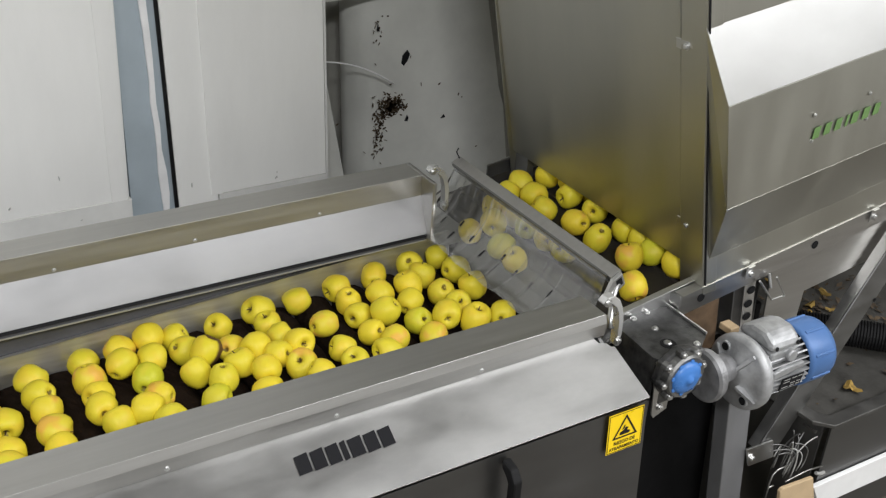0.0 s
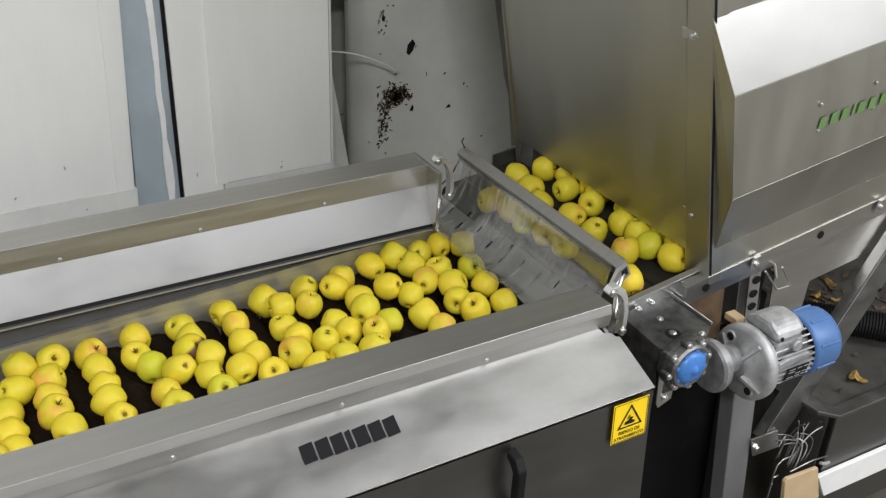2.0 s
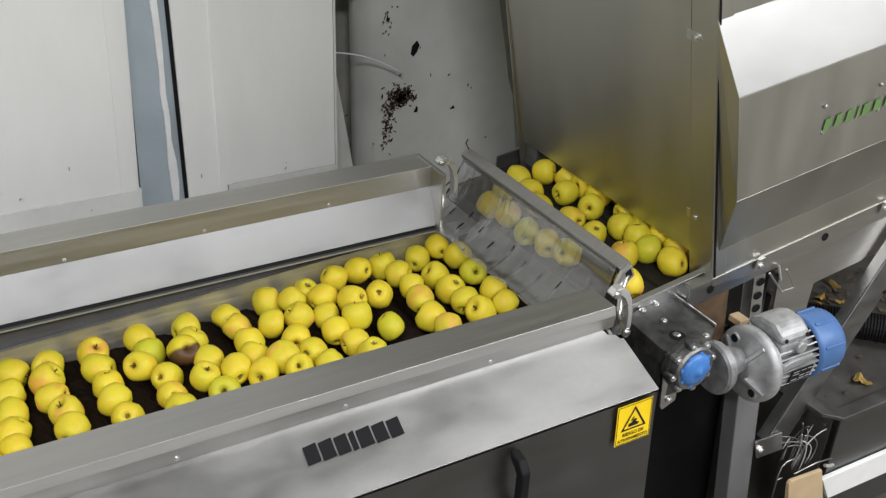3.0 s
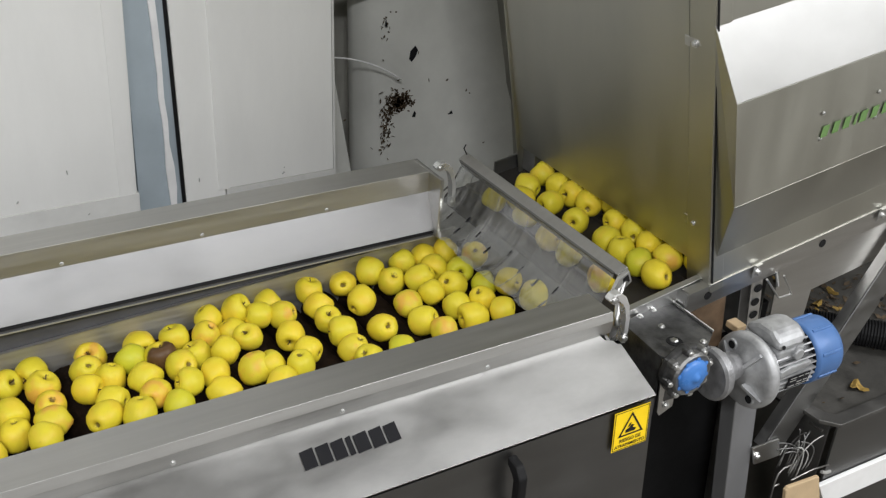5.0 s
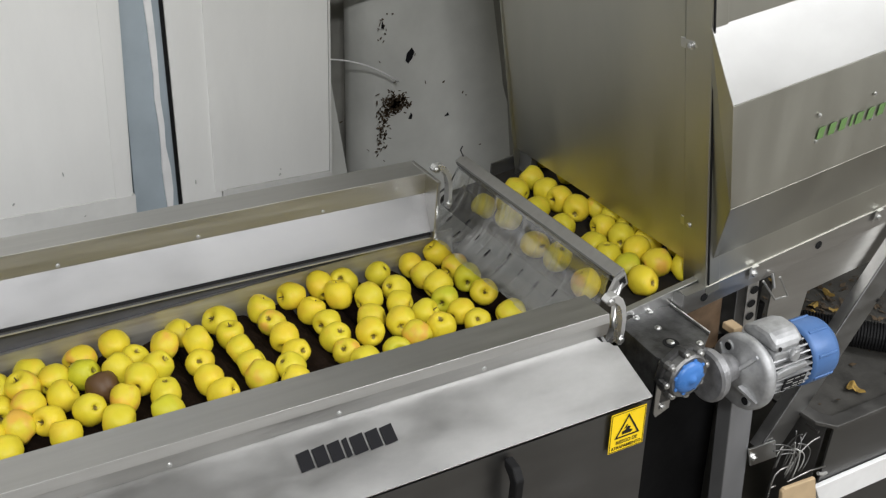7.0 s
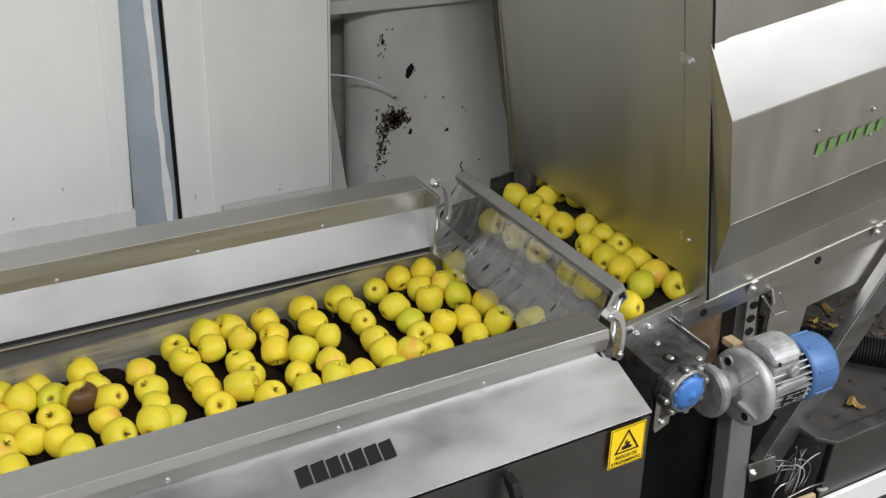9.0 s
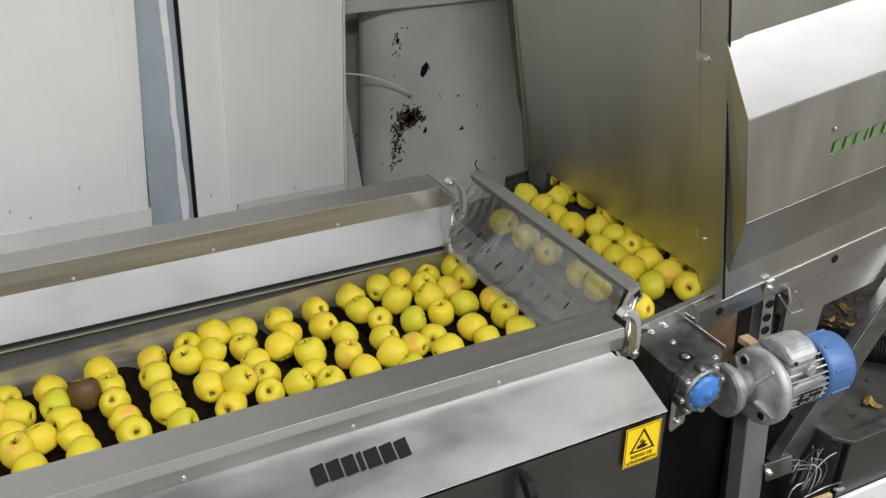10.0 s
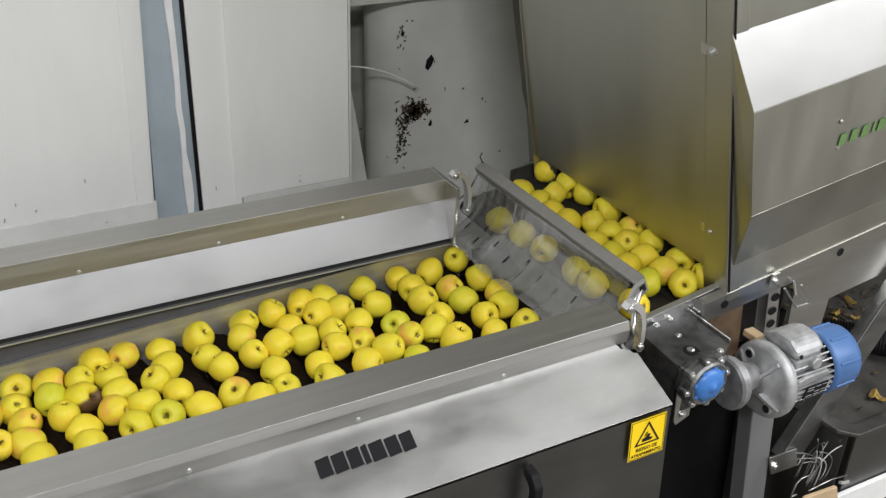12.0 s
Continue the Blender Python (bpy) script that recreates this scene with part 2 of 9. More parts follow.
def prism(bm, pts, vec, bevel=0.0):
    """Extrudes the closed polygon pts by vec."""
    a = [bm.verts.new(p) for p in pts]
    b = [bm.verts.new(Vector(p) + Vector(vec)) for p in pts]
    n = len(a)
    faces = [bm.faces.new(a), bm.faces.new(b[::-1])]
    for i in range(n):
        faces.append(bm.faces.new((a[i], a[(i + 1) % n], b[(i + 1) % n], b[i])))
    if bevel:
        edges = list({e for f in faces for e in f.edges})
        bmesh.ops.bevel(bm, geom=edges, offset=bevel, segments=2, profile=0.5, affect="EDGES", clamp_overlap=True)
    return bm


def box(bm, lo, hi, bevel=0.0, turn=None):
    (x0, y0, z0), (x1, y1, z1) = lo, hi
    pts = [(x0, y0, z0), (x1, y0, z0), (x1, y1, z0), (x0, y1, z0)]
    if turn is None:
        return prism(bm, pts, (0, 0, z1 - z0), bevel)
    pts = [turn @ Vector(p) for p in pts]
    return prism(bm, pts, turn.to_3x3() @ Vector((0, 0, z1 - z0)), bevel)


def lathe(bm, profile, axis_pose, segs=24):
    """Turns profile, rows of (radius, height), about the pose's z axis."""
    rings = []
    for r, h in profile:
        if r < 1e-6:
            rings.append([bm.verts.new(axis_pose @ Vector((0, 0, h)))])
        else:
            rings.append([bm.verts.new(axis_pose @ Vector((r * math.cos(2 * math.pi * i / segs), r * math.sin(2 * math.pi * i / segs), h))) for i in range(segs)])
    for a, b in zip(rings, rings[1:]):
        for i in range(segs):
            j = (i + 1) % segs
            if len(a) == 1 and len(b) == 1:
                continue
            if len(a) == 1:
                bm.faces.new((a[0], b[i], b[j]))
            elif len(b) == 1:
                bm.faces.new((a[i], a[j], b[0]))
            else:
                bm.faces.new((a[i], a[j], b[j], b[i]))
    return bm


def tube(bm, pts, r, segs=8):
    """A round bar along pts."""
    pts = [Vector(p) for p in pts]
    rings = []
    for i, p in enumerate(pts):
        d = (pts[min(i + 1, len(pts) - 1)] - pts[max(i - 1, 0)]).normalized()
        q = d.to_track_quat("Z", "Y")
        rings.append([bm.verts.new(p + q @ Vector((r * math.cos(2 * math.pi * k / segs), r * math.sin(2 * math.pi * k / segs), 0))) for k in range(segs)])
    for a, b in zip(rings, rings[1:]):
        for k in range(segs):
            bm.faces.new((a[k], a[(k + 1) % segs], b[(k + 1) % segs], b[k]))
    bm.faces.new(rings[0][::-1])
    bm.faces.new(rings[-1])
    return bm


def strip(bm, path, side, thick):
    """A bent sheet: path in space, widened by the vector side, of that thickness (towards the path's left)."""
    path = [Vector(p) for p in path]
    side = Vector(side)
    off = []
    for i, p in enumerate(path):
        d = (path[min(i + 1, len(path) - 1)] - path[max(i - 1, 0)]).normalized()
        off.append(p + d.cross(side).normalized() * thick)
    return prism(bm, path + off[::-1], side)


def bolt(parent, at, normal, r=0.0036, h=0.004, name="bolt"):
    bm = bmesh.new()
    q = Vector(normal).to_track_quat("Z", "Y").to_matrix().to_4x4()
    m = Matrix.Translation(at) @ q
    lathe(bm, [(0, -0.001), (r * 1.5, -0.001), (r * 1.5, h * 0.3), (r, h * 0.3), (r, h * 0.85), (r * 0.7, h), (0, h)], m, 12)
    return part(name, bm, STEEL_SMOOTH, parent, smooth=False)


# ---- the hall ----
def slab(name, lo, hi, material, label, category):
    return tagged(link_mesh(name, box(bmesh.new(), lo, hi), material), label, category, kind="structure")


slab("floor", (-5, -5, -0.1), (8, 4.2, 0), FLOOR, "dark wet concrete hall floor", "floor")
slab("ceiling", (-5, -5, 4.4), (8, 4.2, 4.5), CEILING, "pale sheet ceiling of the hall", "ceiling")
slab("wall_back", (1.2, 3.42, 0), (8, 3.6, 4.4), RECESS, "plastered wall behind the elevator, niche shade put into its grey", "wall")
slab("wall_left", (-5.1, -5, 0), (-5, 4.2, 4.4), HALL_WALL, "grey painted hall wall", "wall")
slab("wall_right", (8, -5, 0), (8.1, 4.2, 4.4), HALL_WALL, "grey painted hall wall", "wall")
slab("wall_front", (-5, -5.1, 0), (8, -5, 4.4), HALL_WALL, "grey painted hall wall", "wall")
WY = 2.80
cold = thing("wall_panels", "white insulated wall panels with scuffed grey kick strip", "wall", kind="structure")
bm = bmesh.new()
prism(bm, [(-5, WY, 0.866), (0.792, WY, 0.866), (0.792, WY, 4.4), (-5, WY, 4.4)], (0, 0.12, 0), 0.003)
part("wall_panel", bm, PANEL, cold)
part("kick_strip", prism(bmesh.new(), [(-5, WY - 0.004, 0), (0.797, WY - 0.004, 0), (0.797, WY - 0.004, 0.866), (-5, WY - 0.004, 0.866)], (0, 0.12, 0)), PANEL_KICK, cold, "grey scuffed kick strip")
part("seal_strip", prism(bmesh.new(), [(0.812, WY + 0.012, 0), (0.985, WY + 0.012, 0), (0.80, WY + 0.012, 4.4), (0.748, WY + 0.012, 4.4)], (0, 0.10, 0)), STRIP_BLUE, cold, "blue-grey painted joint strip")
bm = bmesh.new()
wob = random.Random(3)
pts_l, pts_r = [], []
for i in range(28):
    z = 0.3 + i * 0.07
    cx = 0.899 - 0.051 * (z - 0.8)
    fat = 0.003 if 7 < i < 10 else 0.0
    pts_l.append((cx - 0.008 - fat + wob.uniform(-0.004, 0.004), WY + 0.002, z))
    pts_r.append((cx + 0.009 + fat + wob.uniform(-0.003, 0.003), WY + 0.002, z))
prism(bm, pts_l + pts_r[::-1], (0, 0.009, 0))
part("sealant", bm, SEALANT, cold, "uneven white sealant bead")
part("joint_gap", prism(bmesh.new(), [(0.960, WY + 0.006, 0), (0.972, WY + 0.006, 0), (0.785, WY + 0.006, 4.4), (0.773, WY + 0.006, 4.4)], (0, 0.004, 0)), BLACK, cold, "black open joint")
part("wall_panel", prism(bmesh.new(), [(0.971, WY - 0.002, 0), (1.085, WY - 0.002, 0), (0.931, WY - 0.002, 4.4), (0.784, WY - 0.002, 4.4)], (0, 0.12, 0), 0.0015), PANEL, cold)
part("wall_panel", prism(bmesh.new(), [(1.058, WY - 0.0035, 0.831), (1.412, WY - 0.0035, 0.831), (1.29, WY - 0.0035, 4.4), (0.932, WY - 0.0035, 4.4)], (0, 0.15, 0), 0.0012), PANEL, cold)
part("kick_strip", prism(bmesh.new(), [(1.088, WY - 0.007, 0), (1.440, WY - 0.007, 0), (1.413, WY - 0.007, 0.829), (1.059, WY - 0.007, 0.829)], (0, 0.15, 0)), PANEL_KICK, cold, "grey scuffed kick strip")
# Wedge added to give a slanting shadow edge on the wall a shape.
part("niche_piece", prism(bmesh.new(), [(1.30, 3.0, 0.3), (1.650, 3.0, 0.3), (1.585, 3.0, 0.69), (1.504, 3.0, 1.085), (1.30, 3.0, 1.085)], (0, 0.02, 0)), CONCRETE_WALL, cold, "grey wedge added in place of a slanting shadow edge")
part("niche_piece", box(bmesh.new(), (1.26, WY + 0.15, 0), (1.30, 3.42, 4.4)), CONCRETE_WALL, cold, "grey panel return")


# grey sheet that hangs in front of the back wall, its near edge curled back, its far edge torn
def hanging_sheet():
    bm = bmesh.new()
    rows_z = [0.0, 0.3, 0.546, 0.70, 0.80, 0.834, 0.88, 0.96, 1.08, 1.198, 1.5, 2.2, 4.38]
    right = [2.47, 2.41, 2.361, 2.335, 2.318, 2.305, 2.288, 2.270, 2.238, 2.208, 2.150, 2.04, 1.90]
    grid_f, grid_b = [], []
    for z, xr in zip(rows_z, right):
        xl = 1.790 - 0.045 * z
        line = [(xl - 0.050, 3.26), (xl - 0.044, 3.225), (xl - 0.032, 3.19), (xl - 0.012, 3.16), (xl + 0.018, 3.138), (xl + 0.055, 3.125), (xl + 0.11, 3.12)]
        line += [(xl + 0.11 + (xr - xl - 0.11) * k / 4, 3.12 + 0.004 * math.sin(5 * z + k) * (k > 3)) for k in range(1, 5)]
        grid_f.append([bm.verts.new((x, y, z)) for x, y in line])
        grid_b.append([bm.verts.new((x + 0.003, y + 0.004, z)) for x, y in line])
    n = len(grid_f[0])
    for j in range(len(rows_z) - 1):
        for i in range(n - 1):
            bm.faces.new((grid_f[j][i], grid_f[j][i + 1], grid_f[j + 1][i + 1], grid_f[j + 1][i]))
            bm.faces.new((grid_b[j][i], grid_b[j + 1][i], grid_b[j + 1][i + 1], grid_b[j][i + 1]))
        for i in (0, n - 1):
            bm.faces.new((grid_f[j][i], grid_b[j][i], grid_b[j + 1][i], grid_f[j + 1][i]))
    return bm


tagged(link_mesh("wall_sheet", hanging_sheet(), CONCRETE_WALL, smooth=True), "grey stained sheet with a torn edge covering the wall", "wall sheet", kind="structure")
part("trim_edge", prism(bmesh.new(), [(1.432, WY - 0.003, 0.3), (1.439, WY - 0.003, 0.3), (1.299, WY - 0.003, 4.4), (1.292, WY - 0.003, 4.4)], (0, 0.02, 0)), PANEL_KICK, cold)


# overlapping edge bands of the panels, a little uneven
def edge_band(x_low, x_high, width, material, label, seed, proud):
    rnd = random.Random(seed)
    left, right = [], []
    for k in range(23):
        z = 0.83 + 0.155 * k
        cx = x_low + (x_high - x_low) * (z - 0.83) / 3.57
        left.append((cx + rnd.uniform(-0.002, 0.002), WY - proud, min(z, 4.39)))
        right.append((cx + width + rnd.uniform(-0.0012, 0.0012), WY - proud, min(z, 4.39)))
    part("edge_band", prism(bmesh.new(), left + right[::-1], (0, proud - 0.0005, 0)), material, cold, label)


edge_band(1.036, 0.905, 0.034, PANEL, "pale overlapping panel edge", 41, 0.0062)
edge_band(0.742, 0.690, 0.044, PANEL, "pale overlapping panel edge", 42, 0.0032)


# stains and splashes of mud on the grey wall
def stain(name, cx, cz, sx, sz, count, seed, label, material=LITTER):
    rnd = random.Random(seed)
    bm = bmesh.new()
    for _ in range(count):
        x, z = cx + 0.007 + rnd.gauss(0, sx), cz - 0.007 + rnd.gauss(0, sz)
        a, r, q = rnd.uniform(0, 6.28), rnd.uniform(0.0025, 0.010), rnd.uniform(0.001, 0.0032)
        c, d = math.cos(a), math.sin(a)
        prism(bm, [(x + u * c - v * d, 3.1195, z + u * d + v * c) for u, v in ((-r, 0), (-0.3 * r, q), (0.4 * r, 0.7 * q), (r, 0.2 * q), (0.3 * r, -q), (-0.5 * r, -0.8 * q))], (0, -0.0022, 0))
    return tagged(link_mesh(name, bm, material), label, "dirt", kind="stuff")


stain("mud_splash", 1.822, 0.880, 0.024, 0.018, 330, 5, "dried brown mud and leaf splash on the wall")
stain("mud_splash", 1.775, 0.81, 0.013, 0.05, 110, 6, "dried brown mud drips on the wall")
stain("mud_splash", 1.76, 1.16, 0.014, 0.05, 18, 8, "small dark specks on the wall")
stain("mud_splash", 1.95, 0.85, 0.16, 0.14, 9, 9, "small dark specks on the wall")


def scuffs(cx, cz, sx, sz, count, seed):
    """Small grey scuff marks on the white panels."""
    rnd = random.Random(seed)
    bm = bmesh.new()
    for _ in range(count):
        x, z = cx + rnd.gauss(0, sx), cz + rnd.gauss(0, sz)
        r, q, lean = rnd.uniform(0.0008, 0.002), rnd.uniform(0.001, 0.006), rnd.uniform(-0.003, 0.003)
        prism(bm, [(x - r, WY - 0.0075, z - q), (x + r * 0.4, WY - 0.0075, z - q * 0.8), (x + r + lean, WY - 0.0075, z + q), (x + lean, WY - 0.0075, z + q * 0.7)], (0, 0.0072, 0))
    return tagged(link_mesh("scuff_marks", bm, WIRE), "faint grey scuff marks on the white panels", "dirt", kind="stuff")


scuffs(0.60, 0.92, 0.10, 0.04, 6, 51)
scuffs(1.20, 0.85, 0.12, 0.02, 4, 52)


def flake(cx, cz, pts):
    bm = prism(bmesh.new(), [(cx + 0.007 + a, 3.119, cz - 0.007 + b) for a, b in pts], (0, -0.003, 0))
    return tagged(link_mesh("paint_chip", bm, INK), "dark chip where the wall's paint is broken", "paint chip")


flake(1.868, 1.052, [(-0.016, -0.018), (-0.006, -0.028), (0.008, -0.012), (0.017, 0.012), (0.006, 0.028), (-0.012, 0.010)])
flake(1.885, 0.823, [(-0.008, -0.008), (0.004, -0.010), (0.007, 0.004), (0.001, 0.014)])
flake(2.04, 0.807, [(-0.011, -0.005), (0.009, -0.004), (0.003, 0.008)])
flake(1.755, 1.17, [(-0.005, -0.008), (0.006, -0.012), (-0.002, 0.014)])
hose = tube(bmesh.new(), [(1.40 + 0.40 * s, 3.06, 1.098 + 0.012 * s - 0.13 * s ** 2.4) for s in [k / 14 for k in range(15)]], 0.0027)
tagged(link_mesh("water_hose", hose, SEALANT, smooth=True), "thin pale hose hanging along the grey wall", "hose")
tagged(link_mesh("wall_ledge", box(bmesh.new(), (1.41, 3.08, 1.283), (3.5, 3.119, 1.325), 0.004), CONCRETE_WALL), "grey ledge along the wall", "ledge", kind="structure")

# ---- washing machine: brush bed with its covers ----
X0, X1 = -1.1, 1.378
machine = thing("brush_washer", "stainless steel fruit washing machine with brush bed", "machine")


def along(pts, x0=X0, x1=X1, bevel=0.0):
    return prism(bmesh.new(), [(x0, y, z) for y, z in pts], (x1 - x0, 0, 0), bevel)


front_rail = part("front_rail", along([(1.507, 1.10), (1.507, 1.06), (1.503, 1.06), (1.503, 1.096), (1.428, 1.096), (1.422, 1.081), (1.425, 1.05), (1.421, 1.05), (1.418, 1.081), (1.425, 1.10)], bevel=0.0005), STEEL, machine)


def on_cover(x, y, drop=0.0):
    """A point of the sloping front cover's upper side."""
    return (x, y, 0.9888 + 0.3923 * (y - 1.268) - drop)


# the sheet is cut back at its upper corner, round the end bracket
front_cover = part("front_cover", prism(bmesh.new(), [on_cover(X0, 1.424), on_cover(1.350, 1.424), on_cover(1.354, 1.410), on_cover(1.372, 1.404), on_cover(1.376, 1.394), on_cover(1.385, 1.392), on_cover(1.385, 1.268), on_cover(X0, 1.268)], (0, 0.0015, -0.0042), 0.0004), COVER, machine, "bright sloping stainless cover")
# Same steel as the cover; the dark floor it mirrors is in the colour.
part("front_panel", along([(1.2680, 0.982), (1.2450, 0.70), (1.243, 0.30), (1.255, 0.30), (1.257, 0.70), (1.2785, 0.974)], x1=1.380), DARKENED_STEEL, machine, "vertical steel panel, its dim reflection put into dark grey")
part("end_panel", prism(bmesh.new(), [(1.365, 1.50, 1.055), (1.365, 1.425, 1.043), (1.365, 1.276, 0.972), (1.365, 1.258, 0.70), (1.365, 1.256, 0.3), (1.365, 1.50, 0.3)], (0.008, 0, 0)), STEEL_DULL, machine)
part("front_wall", along([(1.509, 1.058), (1.515, 1.058), (1.515, 0.78), (1.509, 0.78)]), STEEL_DULL, machine)
back_rail = part("back_rail", along([(2.162, 1.05), (2.162, 1.097), (2.166, 1.101), (2.238, 1.101), (2.238, 1.05), (2.242, 1.05), (2.242, 1.106), (2.160, 1.106), (2.158, 1.05)], bevel=0.001), STEEL_MATTE, machine)
for k in range(-4, 3):
    bolt(front_rail, (0.4275 + 0.3185 * k, 1.4205, 1.0605), (0, -1, 0))
    bolt(back_rail, (0.4335 + 0.3203 * k, 2.159, 1.058), (0, -1, 0.3), 0.0035)
part("back_cover", along([(2.162, 1.052), (2.117, 0.957), (2.119, 0.955), (2.166, 1.050)]), BACK_COVER, machine, "bright sloping inner cover")
part("cover_seal", along([(2.119, 0.955), (2.113, 0.950), (2.121, 0.944), (2.128, 0.950)], x1=1.372), BLACK, machine)
part("cover_channel", along([(2.128, 0.953), (2.122, 0.936), (2.126, 0.934), (2.20, 0.934), (2.20, 0.94), (2.13, 0.94)], x1=1.372), INNER, machine)
part("channel_lip", along([(2.1205, 0.9375), (2.1205, 0.9340), (2.1255, 0.9340), (2.1255, 0.9375)], x1=1.372), WIRE, machine, "bright lip of the cover channel")
part("back_panel", along([(2.236, 1.05), (2.242, 1.05), (2.242, 0.3), (2.236, 0.3)]), STEEL_DULL, machine)


def bed_line(x):
    return 0.838 + 0.054 * (x - 1.0)


bm = bmesh.new()
prism(bm, [(X0, 2.156, bed_line(X0) + 0.072), (1.46, 2.156, bed_line(1.46) + 0.062), (1.46, 2.138, bed_line(1.46) - 0.06), (X0, 2.138, bed_line(X0) - 0.06)], (0, 0.004, 0))
prism(bm, [(X0, 2.152, bed_line(X0) + 0.0725), (1.46, 2.152, bed_line(1.46) + 0.0625), (1.46, 2.152, bed_line(1.46) + 0.0600), (X0, 2.152, bed_line(X0) + 0.0700)], (0, 0.010, 0))
part("side_plate", bm, SIDE, machine, "brushed side plate of the brush bed")
part("inner_wall", along([(2.164, 0.951), (2.168, 0.951), (2.168, 0.70), (2.164, 0.70)]), INNER, machine)
part("side_plate", prism(bmesh.new(), [(X0, 1.522, bed_line(X0) + 0.06), (1.46, 1.522, bed_line(1.46) + 0.06), (1.46, 1.522, bed_line(1.46) - 0.10), (X0, 1.522, bed_line(X0) - 0.10)], (0, 0.005, 0)), STEEL, machine)
part("drip_tray", prism(bmesh.new(), [(X0, 1.53, bed_line(X0) - 0.13), (1.5, 1.53, bed_line(1.5) - 0.13), (1.5, 1.53, bed_line(1.5) - 0.125), (X0, 1.53, bed_line(X0) - 0.125)], (0, 0.615, 0)), BELT, machine)
for x in (0.62, -0.2):
    part("gusset", prism(bmesh.new(), [(x, 2.158, bed_line(x) + 0.05), (x + 0.004, 2.158, bed_line(x) + 0.05), (x + 0.004, 2.2, 0.93), (x, 2.2, 0.93)], (0, 0.004, 0)), STEEL_DULL, machine)

# end plates with rounded brackets that carry the curtain bar
for y in (1.455, 2.170):
    outer = [(1.392, 1.106), (1.402, 1.118), (1.420, 1.119), (1.438, 1.105), (1.450, 1.082), (1.456, 1.05), (1.458, 1.015), (1.456, 0.982)]
    inner = [(1.446, 0.984), (1.447, 1.015), (1.445, 1.049), (1.440, 1.077), (1.430, 1.093), (1.417, 1.103), (1.406, 1.103), (1.398, 1.098)]
    br = part("end_bracket", prism(bmesh.new(), [(x, y - 0.004, z) for x, z in outer + inner], (0, 0.022, 0), 0.002), WIRE_BRIGHT, machine, "bright bent steel end bracket")
    for bx, bz in ((1.403, 1.107), (1.449, 0.998)):
        bolt(machine, (bx, y - 0.004, bz), (0, -1, 0), 0.0065, 0.007)
part("end_lip", box(bmesh.new(), (1.366, 2.10, 0.94), (1.376, 2.24, 1.108), 0.002), STEEL, machine)

# wordmark on the cover as plain dark blocks
nrm = Vector((0, -0.365, 0.931))
dwn = Vector((0, -0.931, -0.365))
widths = (0.026, 0.026, 0.025, 0.011, 0.028, 0.026, 0.026)
xw = 0.640
for w in widths:
    base = Vector((xw, 1.381, 1.0335)) + nrm * 0.0010
    top = [base + dwn * 0.003 + Vector((0, 0, 0)), base + Vector((w, 0, 0)), base + Vector((w - 0.003, 0, 0)) + dwn * 0.038, base + Vector((-0.003, 0, 0)) + dwn * 0.040]
    part("logo_block", prism(bmesh.new(), [tuple(p) for p in top], nrm * 0.0008), INK, front_cover, "black plain print block")
    xw += w + 0.0042

# grip on the front panel
grip = bmesh.new()
prism(grip, [(1.014, 1.262, 0.972), (1.014, 1.232, 0.966), (1.014, 1.216, 0.945), (1.014, 1.214, 0.85), (1.014, 1.226, 0.832), (1.014, 1.258, 0.826), (1.014, 1.256, 0.846), (1.014, 1.236, 0.852), (1.014, 1.230, 0.862), (1.014, 1.231, 0.936), (1.014, 1.240, 0.948), (1.014, 1.260, 0.952)], (0.020, 0, 0), 0.004)
part("handle", grip, BLACK, machine, "black plastic grip handle")

# ---- warning sticker ----
sign = thing("warning_sticker", "yellow entrapment warning sticker with black triangle", "sign")
SN = Vector((0, -0.9969, 0.0788))
SU = Vector((0, 0.0788, 0.9969))
SO = Vector((1.318, 1.2590, 0.935)) + SN * 0.0035


def on_sign(u, v, lift=0.0):
    return tuple(SO + Vector((u, 0, 0)) + SU * v + SN * lift)


def sign_poly(name, pts, lift, material, label=""):
    part(name, prism(bmesh.new(), [on_sign(u, v, lift) for u, v in pts], SN * 0.0003), material, sign, label)


sign_poly("sheet", [(-0.046, -0.046), (0.046, -0.046), (0.046, 0.048), (-0.046, 0.048)], -0.001, YELLOW_SIGN)
for a, b, cc, d in ((-0.044, -0.044, 0.044, -0.0428), (-0.044, 0.0448, 0.044, 0.046), (-0.044, -0.044, -0.0428, 0.046), (0.0428, -0.044, 0.044, 0.046)):
    sign_poly("border", [(a, b), (cc, b), (cc, d), (a, d)], 0.0, INK)
for i in range(3):
    tri = [(-0.033, -0.014), (0.033, -0.014), (0.0, 0.040)]
    inn = [(-0.026, -0.0105), (0.026, -0.0105), (0.0, 0.0325)]
    j = (i + 1) % 3
    sign_poly("triangle_bar", [tri[i], tri[j], inn[j], inn[i]], 0.0, INK)
sign_poly("pictogram", [(-0.014, -0.007), (0.010, -0.007), (0.014, -0.002), (0.004, 0.002), (0.008, 0.007), (0.001, 0.010), (-0.005, 0.003), (-0.014, 0.000)], 0.0, INK)
sign_poly("pictogram", [(-0.009, 0.005), (-0.003, 0.007), (0.000, 0.015), (-0.004, 0.014)], 0.0, INK)


